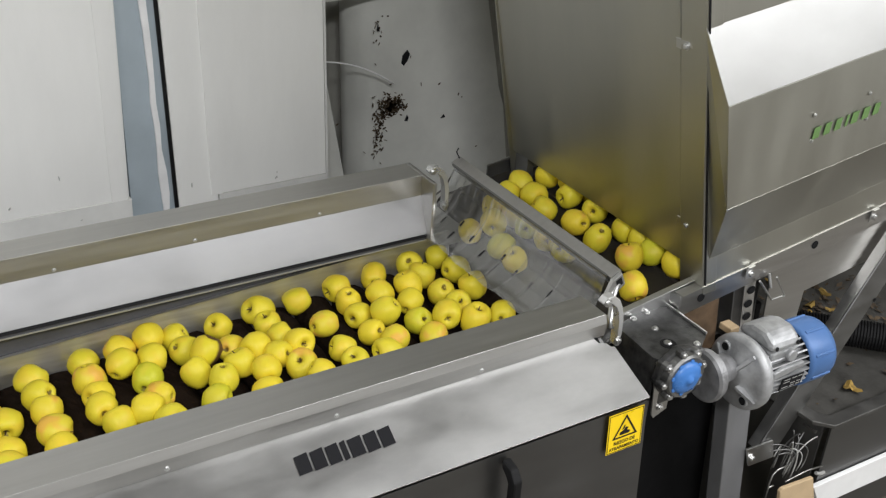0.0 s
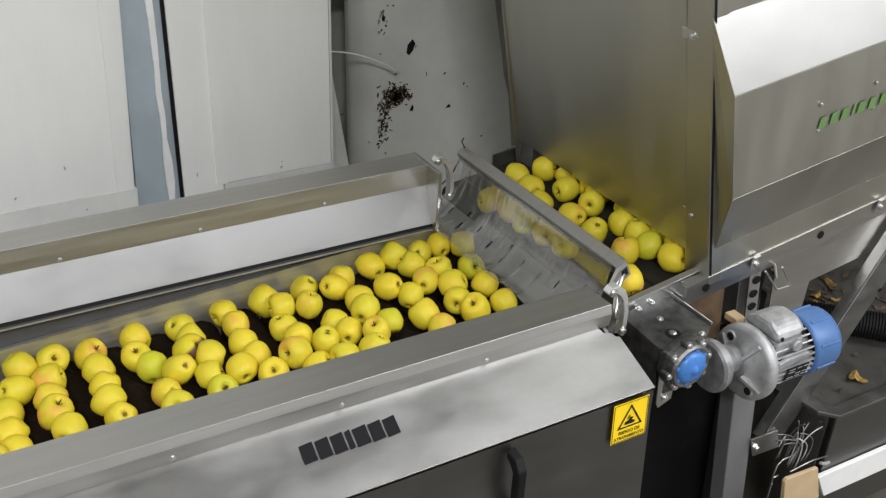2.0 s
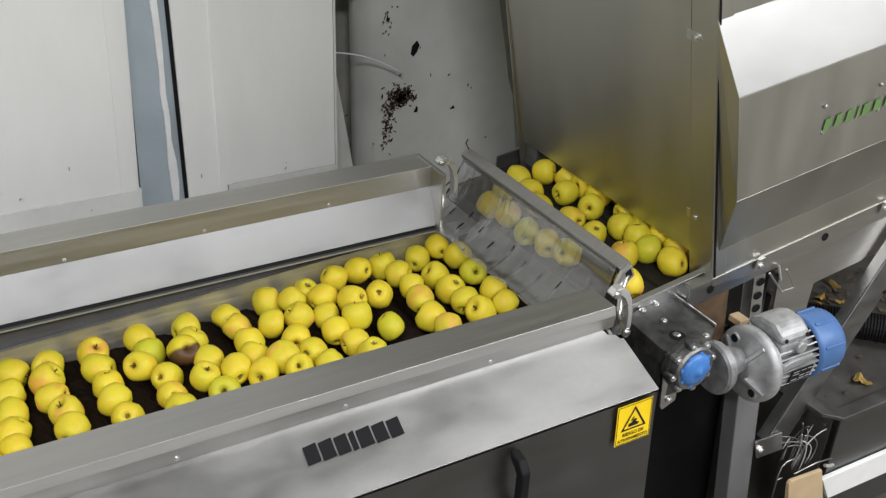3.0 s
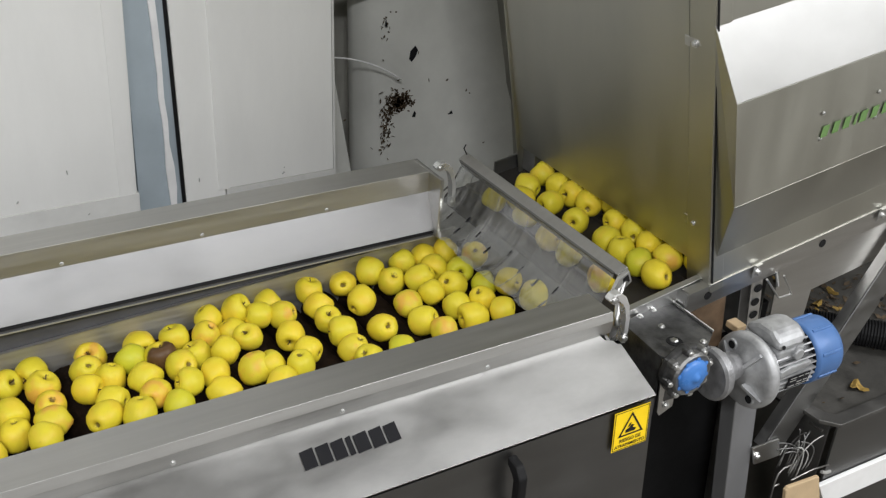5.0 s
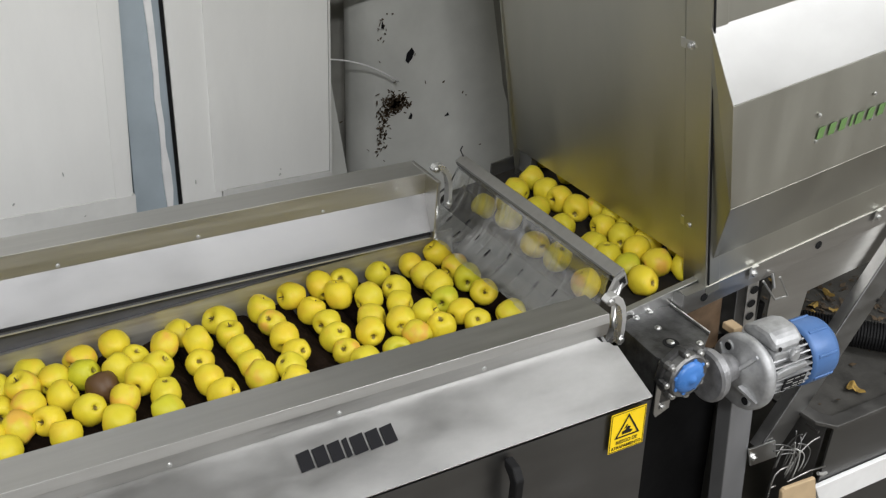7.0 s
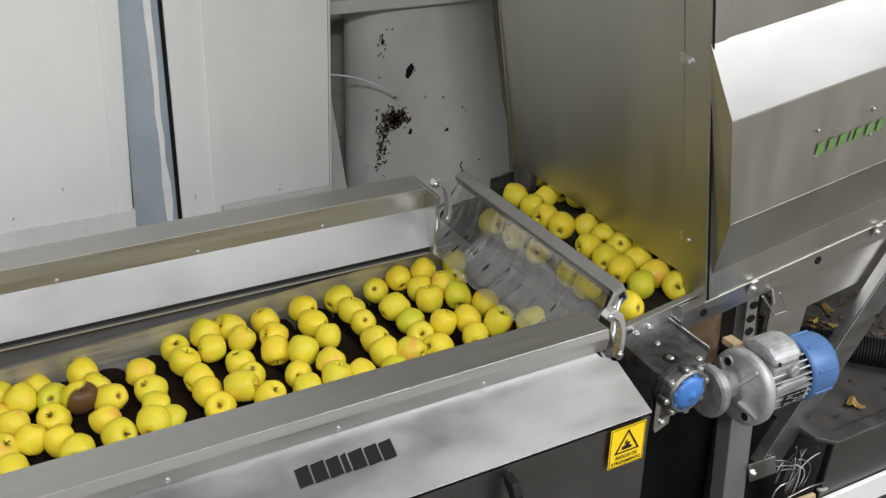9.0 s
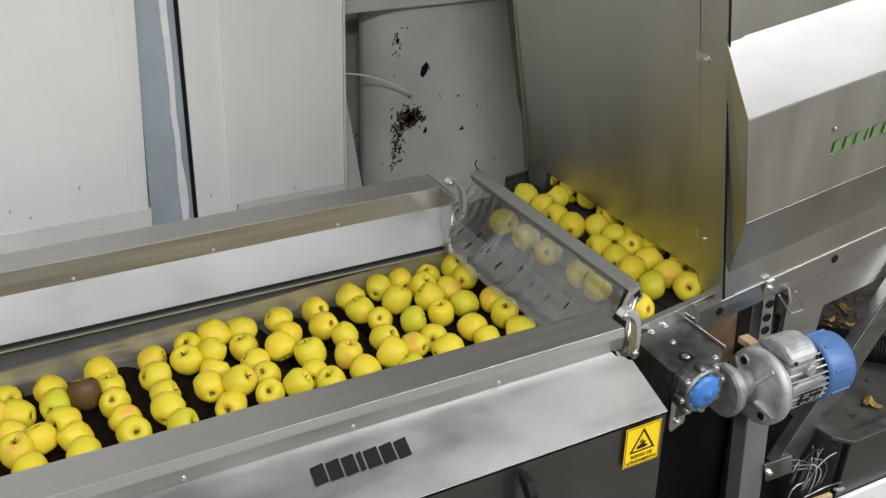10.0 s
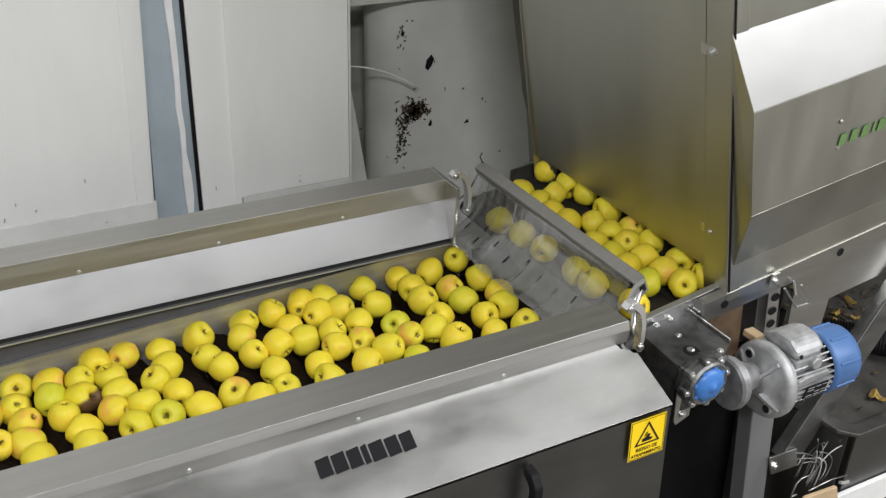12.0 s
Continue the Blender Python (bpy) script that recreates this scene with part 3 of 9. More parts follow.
def sign_text(words, v, size):
    cu = bpy.data.curves.new("text", "FONT")
    cu.body, cu.size, cu.align_x, cu.extrude, cu.offset = words, size, "CENTER", 0.0001, size * 0.015
    ob = new("lettering", cu)
    ob.parent = sign
    m = Matrix(((1, 0, 0), (0, SU.y, SN.y), (0, SU.z, SN.z))).to_4x4()
    ob.matrix_world = Matrix.Translation(on_sign(0, v, 0.0004)) @ m
    cu.materials.append(INK)


sign_text("RIESGO DE", -0.0275, 0.0115)
sign_text("ATRAPAMIENTO", -0.0395, 0.0105)

# ---- brush rollers ----
PITCH, GAP0, BR = 0.1055, 0.992, 0.050
bristle_mesh = None
rollers = []


def brush_mesh():
    bm = bmesh.new()
    rnd = random.Random(4)
    segs, rows = 30, 46
    rings = []
    for j in range(rows + 1):
        y = -0.306 + 0.612 * j / rows
        rings.append([bm.verts.new(((BR - 0.0015 + rnd.uniform(-0.0022, 0.0022)) * math.cos(2 * math.pi * i / segs), y, (BR - 0.0015 + rnd.uniform(-0.0022, 0.0022)) * math.sin(2 * math.pi * i / segs))) for i in range(segs)])
    for a, b in zip(rings, rings[1:]):
        for i in range(segs):
            bm.faces.new((a[i], a[(i + 1) % segs], b[(i + 1) % segs], b[i]))
    bm.faces.new(rings[0])
    bm.faces.new(rings[-1][::-1])
    return bm


for k in range(-18, 5):
    x = GAP0 + PITCH / 2 + PITCH * k
    if bristle_mesh is None:
        first = link_mesh("roller_brush", brush_mesh(), BRISTLE)
        bristle_mesh = first.data
        ob = first
    else:
        ob = new("roller_brush", bristle_mesh)
    ob.parent = machine
    ob.location = (x, 1.835, bed_line(x) - BR)
    ob["label"] = "dark brown cylindrical bristle brush"
    rollers.append(ob)

# ---- chute, curtain bar and clear curtain ----
chute = strip(bmesh.new(), [(1.462, 1.545, 0.850), (1.475, 1.545, 0.868), (1.505, 1.545, 0.905), (1.535, 1.545, 0.925), (1.56, 1.545, 0.925)], (0, 0.60, 0), 0.003)
tagged(link_mesh("chute_plate", chute, DARKENED_STEEL), "grey steel chute plate between elevator and brushes", "chute")
bar = thing("curtain_bar", "square steel bar that carries the clear curtain", "bar")
part("bar", prism(bmesh.new(), [(1.480, 1.535, 1.105), (1.506, 1.535, 1.120), (1.518, 1.535, 1.099), (1.492, 1.535, 1.084)], (0, 0.665, 0), 0.002), STEEL, bar)
part("clamp_strip", prism(bmesh.new(), [(1.4765, 1.545, 1.104), (1.4805, 1.545, 1.1065), (1.4925, 1.545, 1.0855), (1.4885, 1.545, 1.083)], (0, 0.645, 0)), STEEL_DULL, bar)
part("end_block", prism(bmesh.new(), [(1.478, 1.523, 1.103), (1.502, 1.523, 1.117), (1.516, 1.523, 1.086), (1.490, 1.523, 1.066), (1.463, 1.523, 1.066)], (0, 0.011, 0), 0.002), STEEL_SMOOTH, bar)
part("hollow_end", prism(bmesh.new(), [(1.486, 1.5224, 1.100), (1.500, 1.5224, 1.108), (1.508, 1.5224, 1.090), (1.493, 1.5224, 1.080)], (0, 0.0004, 0)), BLACK, bar, "dark open end of the bar")
arm = tube(bmesh.new(), [(1.498, 1.528, 1.09), (1.480, 1.520, 1.06), (1.455, 1.490, 1.035), (1.445, 1.475, 1.015)], 0.007)
part("arm", arm, STEEL_SMOOTH, bar, smooth=True)
part("wire_tie", tube(bmesh.new(), [(1.499, 2.19, 1.118), (1.492, 2.195, 1.135), (1.490, 2.185, 1.15)], 0.0018), INK, bar)
part("wire_hook", tube(bmesh.new(), [(1.49, 2.195, 1.085), (1.475, 2.21, 1.03), (1.45, 2.225, 1.0), (1.43, 2.21, 0.99), (1.41, 2.19, 1.0)], 0.0025), STEEL_DULL, bar)

curtain = thing("clear_curtain", "transparent flexible plastic curtain hanging from the bar", "curtain", at=pose(1.4835, 1.868, 1.088))


def hang(s, lean, lift):
    """Place across and below the bar at the share s of a strip's length."""
    return -0.008 - (0.116 + lean) * s ** 1.9, -(0.138 + lift) * (1 - (1 - s) ** 1.4)


rnd = random.Random(12)
STRIPS, NS = 10, 18
for j in range(STRIPS):
    y0 = -0.318 + 0.0636 * j
    lean, lift, phase = rnd.uniform(-0.003, 0.003), rnd.uniform(-0.002, 0.002), 0.6
    bm = bmesh.new()
    grid_v = []
    for a in range(7):
        y = y0 - 0.0008 + 0.0652 * a / 6
        cup = -0.0007 * math.cos(math.pi * (a - 3) / 3)
        row = []
        for i in range(NS + 1):
            q = i / NS
            px, pz = hang(q, lean, lift)
            w = 0.003 * math.sin(14 * y + 3 * q + phase) * q + cup * q + (0.0016 if j % 2 else 0.0)
            row.append(bm.verts.new((px + 0.6 * w + (0.006 if i == 0 else 0), y, pz + w + (0.012 if i == 0 else 0))))
        grid_v.append(row)
    for a in range(6):
        for i in range(NS):
            bm.faces.new((grid_v[a][i], grid_v[a + 1][i], grid_v[a + 1][i + 1], grid_v[a][i + 1]))
    ob = part("plastic_strip", bm, PVC, curtain, "clear pvc strip", True)
    md = ob.modifiers.new("thickness", "SOLIDIFY")
    md.thickness, md.use_rim = 0.0012, False
    # thin black pieces put in the dark of slits open between two strips
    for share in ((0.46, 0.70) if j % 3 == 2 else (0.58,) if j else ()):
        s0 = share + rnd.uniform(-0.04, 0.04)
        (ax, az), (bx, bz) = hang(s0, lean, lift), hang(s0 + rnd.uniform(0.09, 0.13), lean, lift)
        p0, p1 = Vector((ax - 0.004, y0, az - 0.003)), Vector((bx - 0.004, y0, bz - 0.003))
        part("slit_dark", prism(bmesh.new(), [p0, p1, p1 + Vector((0, 0.0065, 0)), p0 + Vector((0, 0.005, 0))], (-0.0006, 0, 0.0006)), INK, curtain)

# ---- inclined elevator ----
TE = radians(8.3)
U = Vector((math.cos(TE), 0, math.sin(TE)))
PL = Vector((-math.sin(radians(13)), 0, math.cos(radians(13))))
O = Vector((1.776, 1.52, 1.014))
elevator = thing("elevator", "inclined stainless steel fruit elevator with closed housing", "elevator")


def eprism(pts, vec, bevel=0.0):
    return prism(bmesh.new(), [tuple(p) for p in pts], vec, bevel)


rail0 = O - U * 0.075
part("side_rail", eprism([rail0, rail0 + U * 2.6, rail0 + U * 2.6 - Vector((0, 0, 0.056)), rail0 - Vector((0, 0, 0.056))], (0, 0.006, 0), 0.0015), STEEL, elevator)
part("rail_flange", eprism([rail0 + Vector((0, -0.004, 0.0)), rail0 + U * 2.6 + Vector((0, -0.004, 0.0)), rail0 + U * 2.6 + Vector((0, -0.004, 0.003)), rail0 + Vector((0, -0.004, 0.003))], (0, 0.04, 0)), STEEL, elevator)
back0 = Vector((O.x - 0.02, 2.345, O.z - 0.012))
part("side_rail", eprism([back0, back0 + U * 2.6, back0 + U * 2.6 - Vector((0, 0, 0.12)), back0 - Vector((0, 0, 0.12))], (0, 0.006, 0)), STEEL, elevator)
sb = Vector((1.768, 1.600, 1.050))
part("seam", eprism([sb + Vector((-0.0005, -0.005, 0)), sb + Vector((-0.0005, 0.001, 0)), sb + Vector((-0.0005, 0.001, 0)) + PL * 1.6, sb + Vector((-0.0005, -0.005, 0)) + PL * 1.6], U * -0.0012), BLACK, elevator)
part("front_sheet", eprism([sb - U * 0.006, sb - U * 0.006 + Vector((0, 0.712, 0)), sb - U * 0.006 + Vector((0, 0.712, 0)) + PL * 1.6, sb - U * 0.006 + PL * 1.6], U * 0.004), ELEVATOR_STEEL, elevator, "large brushed end sheet")
part("corner_post", eprism([sb + Vector((0, -0.082, -0.06)), sb + Vector((0, -0.002, -0.06)), sb + Vector((0, -0.002, 0)) + PL * 1.6, sb + Vector((0, -0.082, 0)) + PL * 1.6], U * 0.045, 0.003), ELEVATOR_STEEL, elevator)
part("side_sheet", eprism([sb + Vector((0.05, -0.078, 0)), sb + Vector((0.05, -0.078, 0)) + U * 2.4, sb + Vector((0.05, -0.078, 0)) + U * 2.4 + PL * 1.0, sb + Vector((0.05, -0.078, 0)) + PL * 1.0], (0, 0.004, 0)), ELEVATOR_STEEL, elevator)
part("side_sheet", eprism([sb + Vector((0.004, 0.706, -0.1)), sb + Vector((0, 0.706, -0.1)) + U * 2.4, sb + Vector((0, 0.706, 0)) + U * 2.4 + PL * 1.0, sb + Vector((0.004, 0.706, 0)) + PL * 1.6], (0, 0.004, 0)), ELEVATOR_STEEL, elevator)
for d in (0.113, 0.569):
    p = sb + Vector((-0.004, -0.022, 0)) + PL * d
    tab = part("hinge_tab", eprism([p + Vector((0, -0.018, 0)) - PL * 0.013, p + Vector((0, 0.034, 0)) - PL * 0.013, p + Vector((0, 0.034, 0)) + PL * 0.010, p + Vector((0, -0.008, 0)) + PL * 0.013, p + Vector((0, -0.018, 0)) + PL * 0.005], U * -0.0045, 0.001), STEEL_SMOOTH, elevator, "folded steel hinge tab")
    bolt(elevator, tuple(p - U * 0.0045), tuple(-U), 0.006, 0.008)
# black shadow joint and the bevelled hood
part("joint", eprism([sb + Vector((-0.002, -0.0855, -0.03)), sb + Vector((0.002, -0.0855, -0.03)), sb + Vector((0.002, -0.0855, 0)) + PL * 1.6, sb + Vector((-0.002, -0.0855, 0)) + PL * 1.6], (0, 0.003, 0)), BLACK, elevator)
TB, FT, FB, BB = Vector((1.609, 1.522, 1.661)), Vector((1.654, 1.464, 1.507)), Vector((1.703, 1.454, 1.263)), Vector((1.758, 1.521, 1.092))
BK, TK = Vector((1.776, 1.5225, 1.016)), Vector((1.53, 1.5225, 2.10))
sh = Vector((0.008, 0, 0))
hood = thing("elevator_hood", "folded stainless steel hood over the elevator drive", "hood")
LEN = U * 1.7


def hood_face(name, a, b, label="", a_in=Vector(), b_in=Vector()):
    n = (b - a).cross(LEN).normalized()
    # Top face takes a lighter steel: the light it reflects is in the colour.
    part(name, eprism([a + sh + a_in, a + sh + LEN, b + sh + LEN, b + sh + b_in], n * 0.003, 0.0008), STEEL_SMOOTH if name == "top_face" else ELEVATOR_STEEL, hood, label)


hood_face("upper_face", TK, TB)
hood_face("top_face", TB, FT, "sloping face, light on it put into a brighter steel")
hood_face("front_face", FT, FB)
hood_face("under_face", FB, BB)
hood_face("lower_face", BB, BK)
part("end_face", eprism([TB + sh, FT + sh, FB + sh, BB + sh], U * 0.003), ELEVATOR_STEEL, hood)
# green wordmark as plain blocks with four screws
xg = 1.940
gn = Vector((0, -1, 0.041)).normalized()
for w in (0.021, 0.020, 0.020, 0.008, 0.022, 0.021, 0.020):
    d = (xg - 1.940)
    b0 = Vector((xg, 1.4605, 1.389 + d * 0.146)) + gn * 0.0085
    part("logo_block", eprism([b0, b0 + U * w, b0 + U * (w + 0.004) + Vector((0, 0.001, 0.027)), b0 + U * 0.004 + Vector((0, 0.001, 0.027))], gn * 0.0006), GREEN_INK, hood, "green plain print block")
    xg += w * 1.36 + 0.007
for sx, sz in ((1.935, 1.449), (1.944, 1.386), (2.11, 1.475), (2.12, 1.412)):
    bolt(hood, (sx, 1.4535, sz), (0, -1, 0.04), 0.0035, 0.003, "screw")
for bx in (1.912, 2.345):
    bz = O.z + (bx - O.x) * math.tan(TE)
    clip = bmesh.new()
    strip(clip, [(bx - 0.012, 1.505, bz + 0.006), (bx - 0.012, 1.514, bz + 0.006), (bx - 0.012, 1.5145, bz - 0.03)], (0.02, 0, 0.003), 0.002)
    part("clip", clip, STEEL_SMOOTH, elevator)
    bolt(elevator, (bx + 0.005, 1.514, bz - 0.018), (0, -1, 0), 0.007, 0.008)
for hx in (1.766, 2.145):
    hz = O.z - 0.027 + (hx - O.x) * math.tan(TE)
    part("hole", lathe(bmesh.new(), [(0, 0.0), (0.011, 0.0), (0.011, 0.0012), (0, 0.0012)], Matrix.Translation((hx, 1.5195, hz)) @ pose(0, 0, 0, 90)), BLACK, elevator, "round dark hole")
# belt and trough of the elevator
def belt_line(x):
    return 0.932 + 0.146 * (x - 1.53)


part("belt", prism(bmesh.new(), [(1.545, 1.57, belt_line(1.545)), (3.6, 1.57, belt_line(3.6)), (3.6, 1.57, belt_line(3.6) - 0.02), (1.545, 1.57, belt_line(1.545) - 0.02)], (0, 0.765, 0)), BELT, elevator, "dark belt")
part("drum", lathe(bmesh.new(), [(0, 0), (0.022, 0), (0.022, 0.76), (0, 0.76)], Matrix.Translation((1.552, 2.332, belt_line(1.552) - 0.021)) @ pose(0, 0, 0, 90), 20), BELT, elevator, smooth=False)
for k in range(9):
    x = 1.60 + 0.09 * k
    part("slat", prism(bmesh.new(), [(x, 1.572, belt_line(x)), (x + 0.012, 1.572, belt_line(x + 0.012)), (x + 0.010, 1.572, belt_line(x) + 0.008), (x + 0.002, 1.572, belt_line(x) + 0.007)], (0, 0.76, 0)), BELT, elevator)
tray = bmesh.new()
prism(tray, [(1.505, 1.556, 0.978), (1.775, 1.556, 1.020), (1.775, 1.556, 0.93), (1.505, 1.556, 0.90)], (0, 0.005, 0))
prism(tray, [(1.505, 1.545, 0.978), (1.775, 1.545, 1.020), (1.775, 1.545, 1.0235), (1.505, 1.545, 0.9815)], (0, 0.018, 0), 0.0015)
part("trough_side", tray, STEEL_SMOOTH, elevator)
part("trough_side", prism(bmesh.new(), [(1.70, 2.335, 0.998), (1.80, 2.335, 1.012), (1.80, 2.335, 0.90), (1.70, 2.335, 0.89)], (0, 0.005, 0)), STEEL_DULL, elevator)
part("corner_piece", box(bmesh.new(), (1.775, 2.25, 0.98), (1.80, 2.33, 1.10), 0.002), STEEL_DULL, elevator)
part("lug", prism(bmesh.new(), [(1.700, 1.523, 1.003), (1.752, 1.523, 1.008), (1.752, 1.523, 0.955), (1.700, 1.523, 0.955)], (0, 0.035, 0), 0.002), STEEL_SMOOTH, elevator)
part("under_plate", prism(bmesh.new(), [(2.028, 1.54, 1.02), (3.9, 1.54, 1.30), (3.9, 1.54, 1.13), (2.461, 1.54, 0.925), (2.178, 1.54, 0.885), (2.173, 1.54, 0.78), (2.045, 1.54, 0.78)], (0, 0.004, 0)), STEEL, elevator, "bare lower side plate")
part("corner_plate", prism(bmesh.new(), [(1.735, 1.54, 0.96), (1.852, 1.54, 0.975), (1.875, 1.54, 0.80), (1.735, 1.54, 0.80)], (0, 0.004, 0)), RUSTY, elevator, "brown stained plate")
part("inner_plate", prism(bmesh.new(), [(1.845, 1.59, 0.99), (2.06, 1.59, 1.02), (2.06, 1.59, 0.79), (1.845, 1.59, 0.79)], (0, 0.004, 0)), DARKENED_STEEL, elevator, "dark inner plate")
part("inner_web", prism(bmesh.new(), [(1.905, 1.545, 0.985), (1.909, 1.545, 0.985), (1.935, 1.545, 0.80), (1.931, 1.545, 0.80)], (0, 0.045, 0)), STEEL_DULL, elevator)
# Added block: its near-black colour gives the deep shade below the elevator.
part("shade_block", box(bmesh.new(), (1.42, 1.65, 0.0), (2.17, 2.30, 0.79), 0.006), SHADE_BLACK, elevator, "near-black block added for the shade under the elevator")
# slotted tensioner strip and the hanging loop
part("slotted_strip", prism(bmesh.new(), [(1.934, 1.538, 0.985), (1.972, 1.538, 0.99), (1.998, 1.538, 0.81), (1.958, 1.538, 0.81)], (0, 0.004, 0)), STEEL_SMOOTH, elevator)
for sx, sz in ((1.972, 0.945), (1.972, 0.905), (1.977, 0.866)):
    hole = Matrix.Translation((sx - 0.008, 1.537, sz)) @ pose(0, 0, 0, 90) @ Matrix.Diagonal((1, 0.8, 1, 1))
    part("slot", lathe(bmesh.new(), [(0, 0), (0.014, 0), (0.014, 0.001), (0, 0.001)], hole, 14), BLACK, elevator)
loop_m = tube(bmesh.new(), [(1.948, 1.505, 0.992), (2.008, 1.505, 0.924), (2.055, 1.505, 0.923), (2.008, 1.505, 0.988)], 0.003)
part("wire_loop", loop_m, STEEL_SMOOTH, elevator, "square bright wire loop")
part("lock_pin", tube(bmesh.new(), [(1.985, 1.512, 1.0), (1.988, 1.50, 0.965)], 0.004), STEEL_SMOOTH, elevator)
# legs and braces
lp = Vector((1.897, 1.492, 0.83))
ld = Vector((0.15, 0, -1.0)).normalized()
part("leg", eprism([lp, lp + Vector((0.087, 0, -0.02)), lp + Vector((0.087, 0, -0.02)) + ld * 0.81, lp + ld * 0.83], (0, 0.05, 0), 0.003), LEG, elevator)
db, dt = Vector((2.085, 1.49, 0.425)), Vector((2.395, 1.49, 0.935))
dd = (dt - db).normalized()
part("brace", eprism([db, db + Vector((0.078, 0, -0.040)), db + Vector((0.078, 0, -0.040)) + dd * 0.78, db + dd * 0.78], (0, 0.006, 0), 0.002), STEEL_DULL, elevator, "flat diagonal brace bar")
part("brace_edge", eprism([db + Vector((0, 0.006, 0)), db + Vector((0.004, 0.006, -0.002)), db + Vector((0.004, 0.006, -0.002)) + dd * 0.78, db + Vector((0, 0.006, 0)) + dd * 0.78], (0, 0.03, 0)), STEEL, elevator)
part("hole", lathe(bmesh.new(), [(0, 0), (0.006, 0), (0.006, 0.001), (0, 0.001)], Matrix.Translation((2.422, 1.4885, 0.82)) @ pose(0, 0, 0, 90), 14), BLACK, elevator)
part("brace_plate", eprism([(2.030, 1.482, 0.452), (2.135, 1.482, 0.445), (2.155, 1.482, 0.380), (2.055, 1.482, 0.385)], (0, 0.006, 0), 0.001), STEEL_SMOOTH, elevator)
bolt(elevator, (2.056, 1.481, 0.415), (0, -1, 0), 0.008, 0.01)
part("rear_leg", eprism([(2.02, 1.60, 0.86), (2.075, 1.60, 0.86), (2.16, 1.60, 0.0), (2.10, 1.60, 0.0)], (0, 0.05, 0), 0.003), STEEL_DULL, elevator)

# ---- gear motor ----
gear = thing("gear_motor", "cast aluminium gear motor with blue fan cowl", "motor")
MY, MZ = 1.365, 0.868
part("mount_plate", prism(bmesh.new(), [(1.527, 1.540, 0.957), (1.517, 1.405, 0.957), (1.524, 1.390, 0.957), (1.645, 1.385, 0.957), (1.692, 1.418, 0.957), (1.694, 1.582, 0.957), (1.609, 1.561, 0.957)], (0, 0, 0.005), 0.001), GEARBOX, gear, "dark folded mounting plate")
part("mount_lip", prism(bmesh.new(), [(1.690, 1.418, 0.963), (1.694, 1.418, 0.963), (1.696, 1.582, 0.963), (1.692, 1.582, 0.963)], (0, 0, 0.006)), STEEL_SMOOTH, gear)
part("mount_cheek", prism(bmesh.new(), [(1.519, 1.395, 0.956), (1.528, 1.54, 0.956), (1.528, 1.54, 0.80), (1.519, 1.395, 0.80)], (0.004, 0, 0)), GEARBOX, gear)
part("mount_face", prism(bmesh.new(), [(1.514, 1.386, 0.960), (1.550, 1.386, 0.958), (1.550, 1.386, 0.865), (1.573, 1.386, 0.858), (1.573, 1.386, 0.815), (1.536, 1.386, 0.800), (1.528, 1.386, 0.812)], (0, 0.004, 0), 0.001), STEEL, gear, "scuffed steel foot plate")
bolt(gear, (1.550, 1.384, 0.826), (0, -1, 0), 0.006, 0.006)
GC = Vector((1.566, 1.352, 0.932))
body = bmesh.new()
octo = [GC + Vector((0.066 * math.cos(k * math.pi / 4 + 0.2), 0.012, 0.064 * math.sin(k * math.pi / 4 + 0.2))) for k in range(8)]
prism(body, octo, (0, 0.022, 0), 0.005)
box(body, (1.535, 1.384, 0.835), (1.665, 1.45, 0.952), 0.008)
part("gearbox", body, GEARBOX, gear, "grimy dark cast gearbox")
ring = lathe(bmesh.new(), [(0.040, -0.010), (0.050, -0.012), (0.054, -0.006), (0.054, 0.014), (0.040, 0.014)], Matrix.Translation(GC) @ pose(0, 0, 0, -90), 32)
part("bearing_rim", ring, STEEL_DULL, gear, "worn cast bearing rim")
for k in range(8):
    a = k * math.pi / 4 + 0.2
    ear = Matrix.Translation(GC + Vector((0.057 * math.cos(a), 0, 0.057 * math.sin(a)))) @ pose(0, 0, 0, -90)
    part("ear", lathe(bmesh.new(), [(0, -0.004), (0.009, -0.004), (0.011, 0.0), (0.011, 0.016), (0, 0.016)], ear, 10), STEEL_DULL if k % 2 else GEARBOX, gear)
    bolt(gear, tuple(GC + Vector((0.057 * math.cos(a), -0.004, 0.057 * math.sin(a)))), (0, -1, 0), 0.005, 0.005)
cap = lathe(bmesh.new(), [(0, 0.020), (0.007, 0.019), (0.010, 0.014), (0.022, 0.013), (0.034, 0.009), (0.040, 0.003), (0.040, -0.006), (0, -0.006)], Matrix.Translation(GC + Vector((0, -0.010, 0))) @ pose(0, 0, 0, 90), 28)
part("cap", cap, BLUE, gear, "blue plastic shaft cap", True)
for k in range(8):
    a = k * math.pi / 4 + 0.6
    tab = Matrix.Translation(GC + Vector((0.041 * math.cos(a), -0.010, 0.041 * math.sin(a)))) @ pose(0, 0, 0, 90)
    part("cap_tab", lathe(bmesh.new(), [(0, 0.004), (0.0055, 0.003), (0.0055, -0.004), (0, -0.004)], tab, 8), BLUE, gear)
part("plate_hole", lathe(bmesh.new(), [(0, 0), (0.019, 0), (0.019, 0.001), (0, 0.001)], Matrix.Translation((1.585, 1.429, 0.9622)), 20), BLACK, gear)
part("plug", lathe(bmesh.new(), [(0, 0.004), (0.007, 0.004), (0.010, 0.002), (0.010, 0)], Matrix.Translation((1.585, 1.431, 0.9632)), 6), STEEL_SMOOTH, gear)
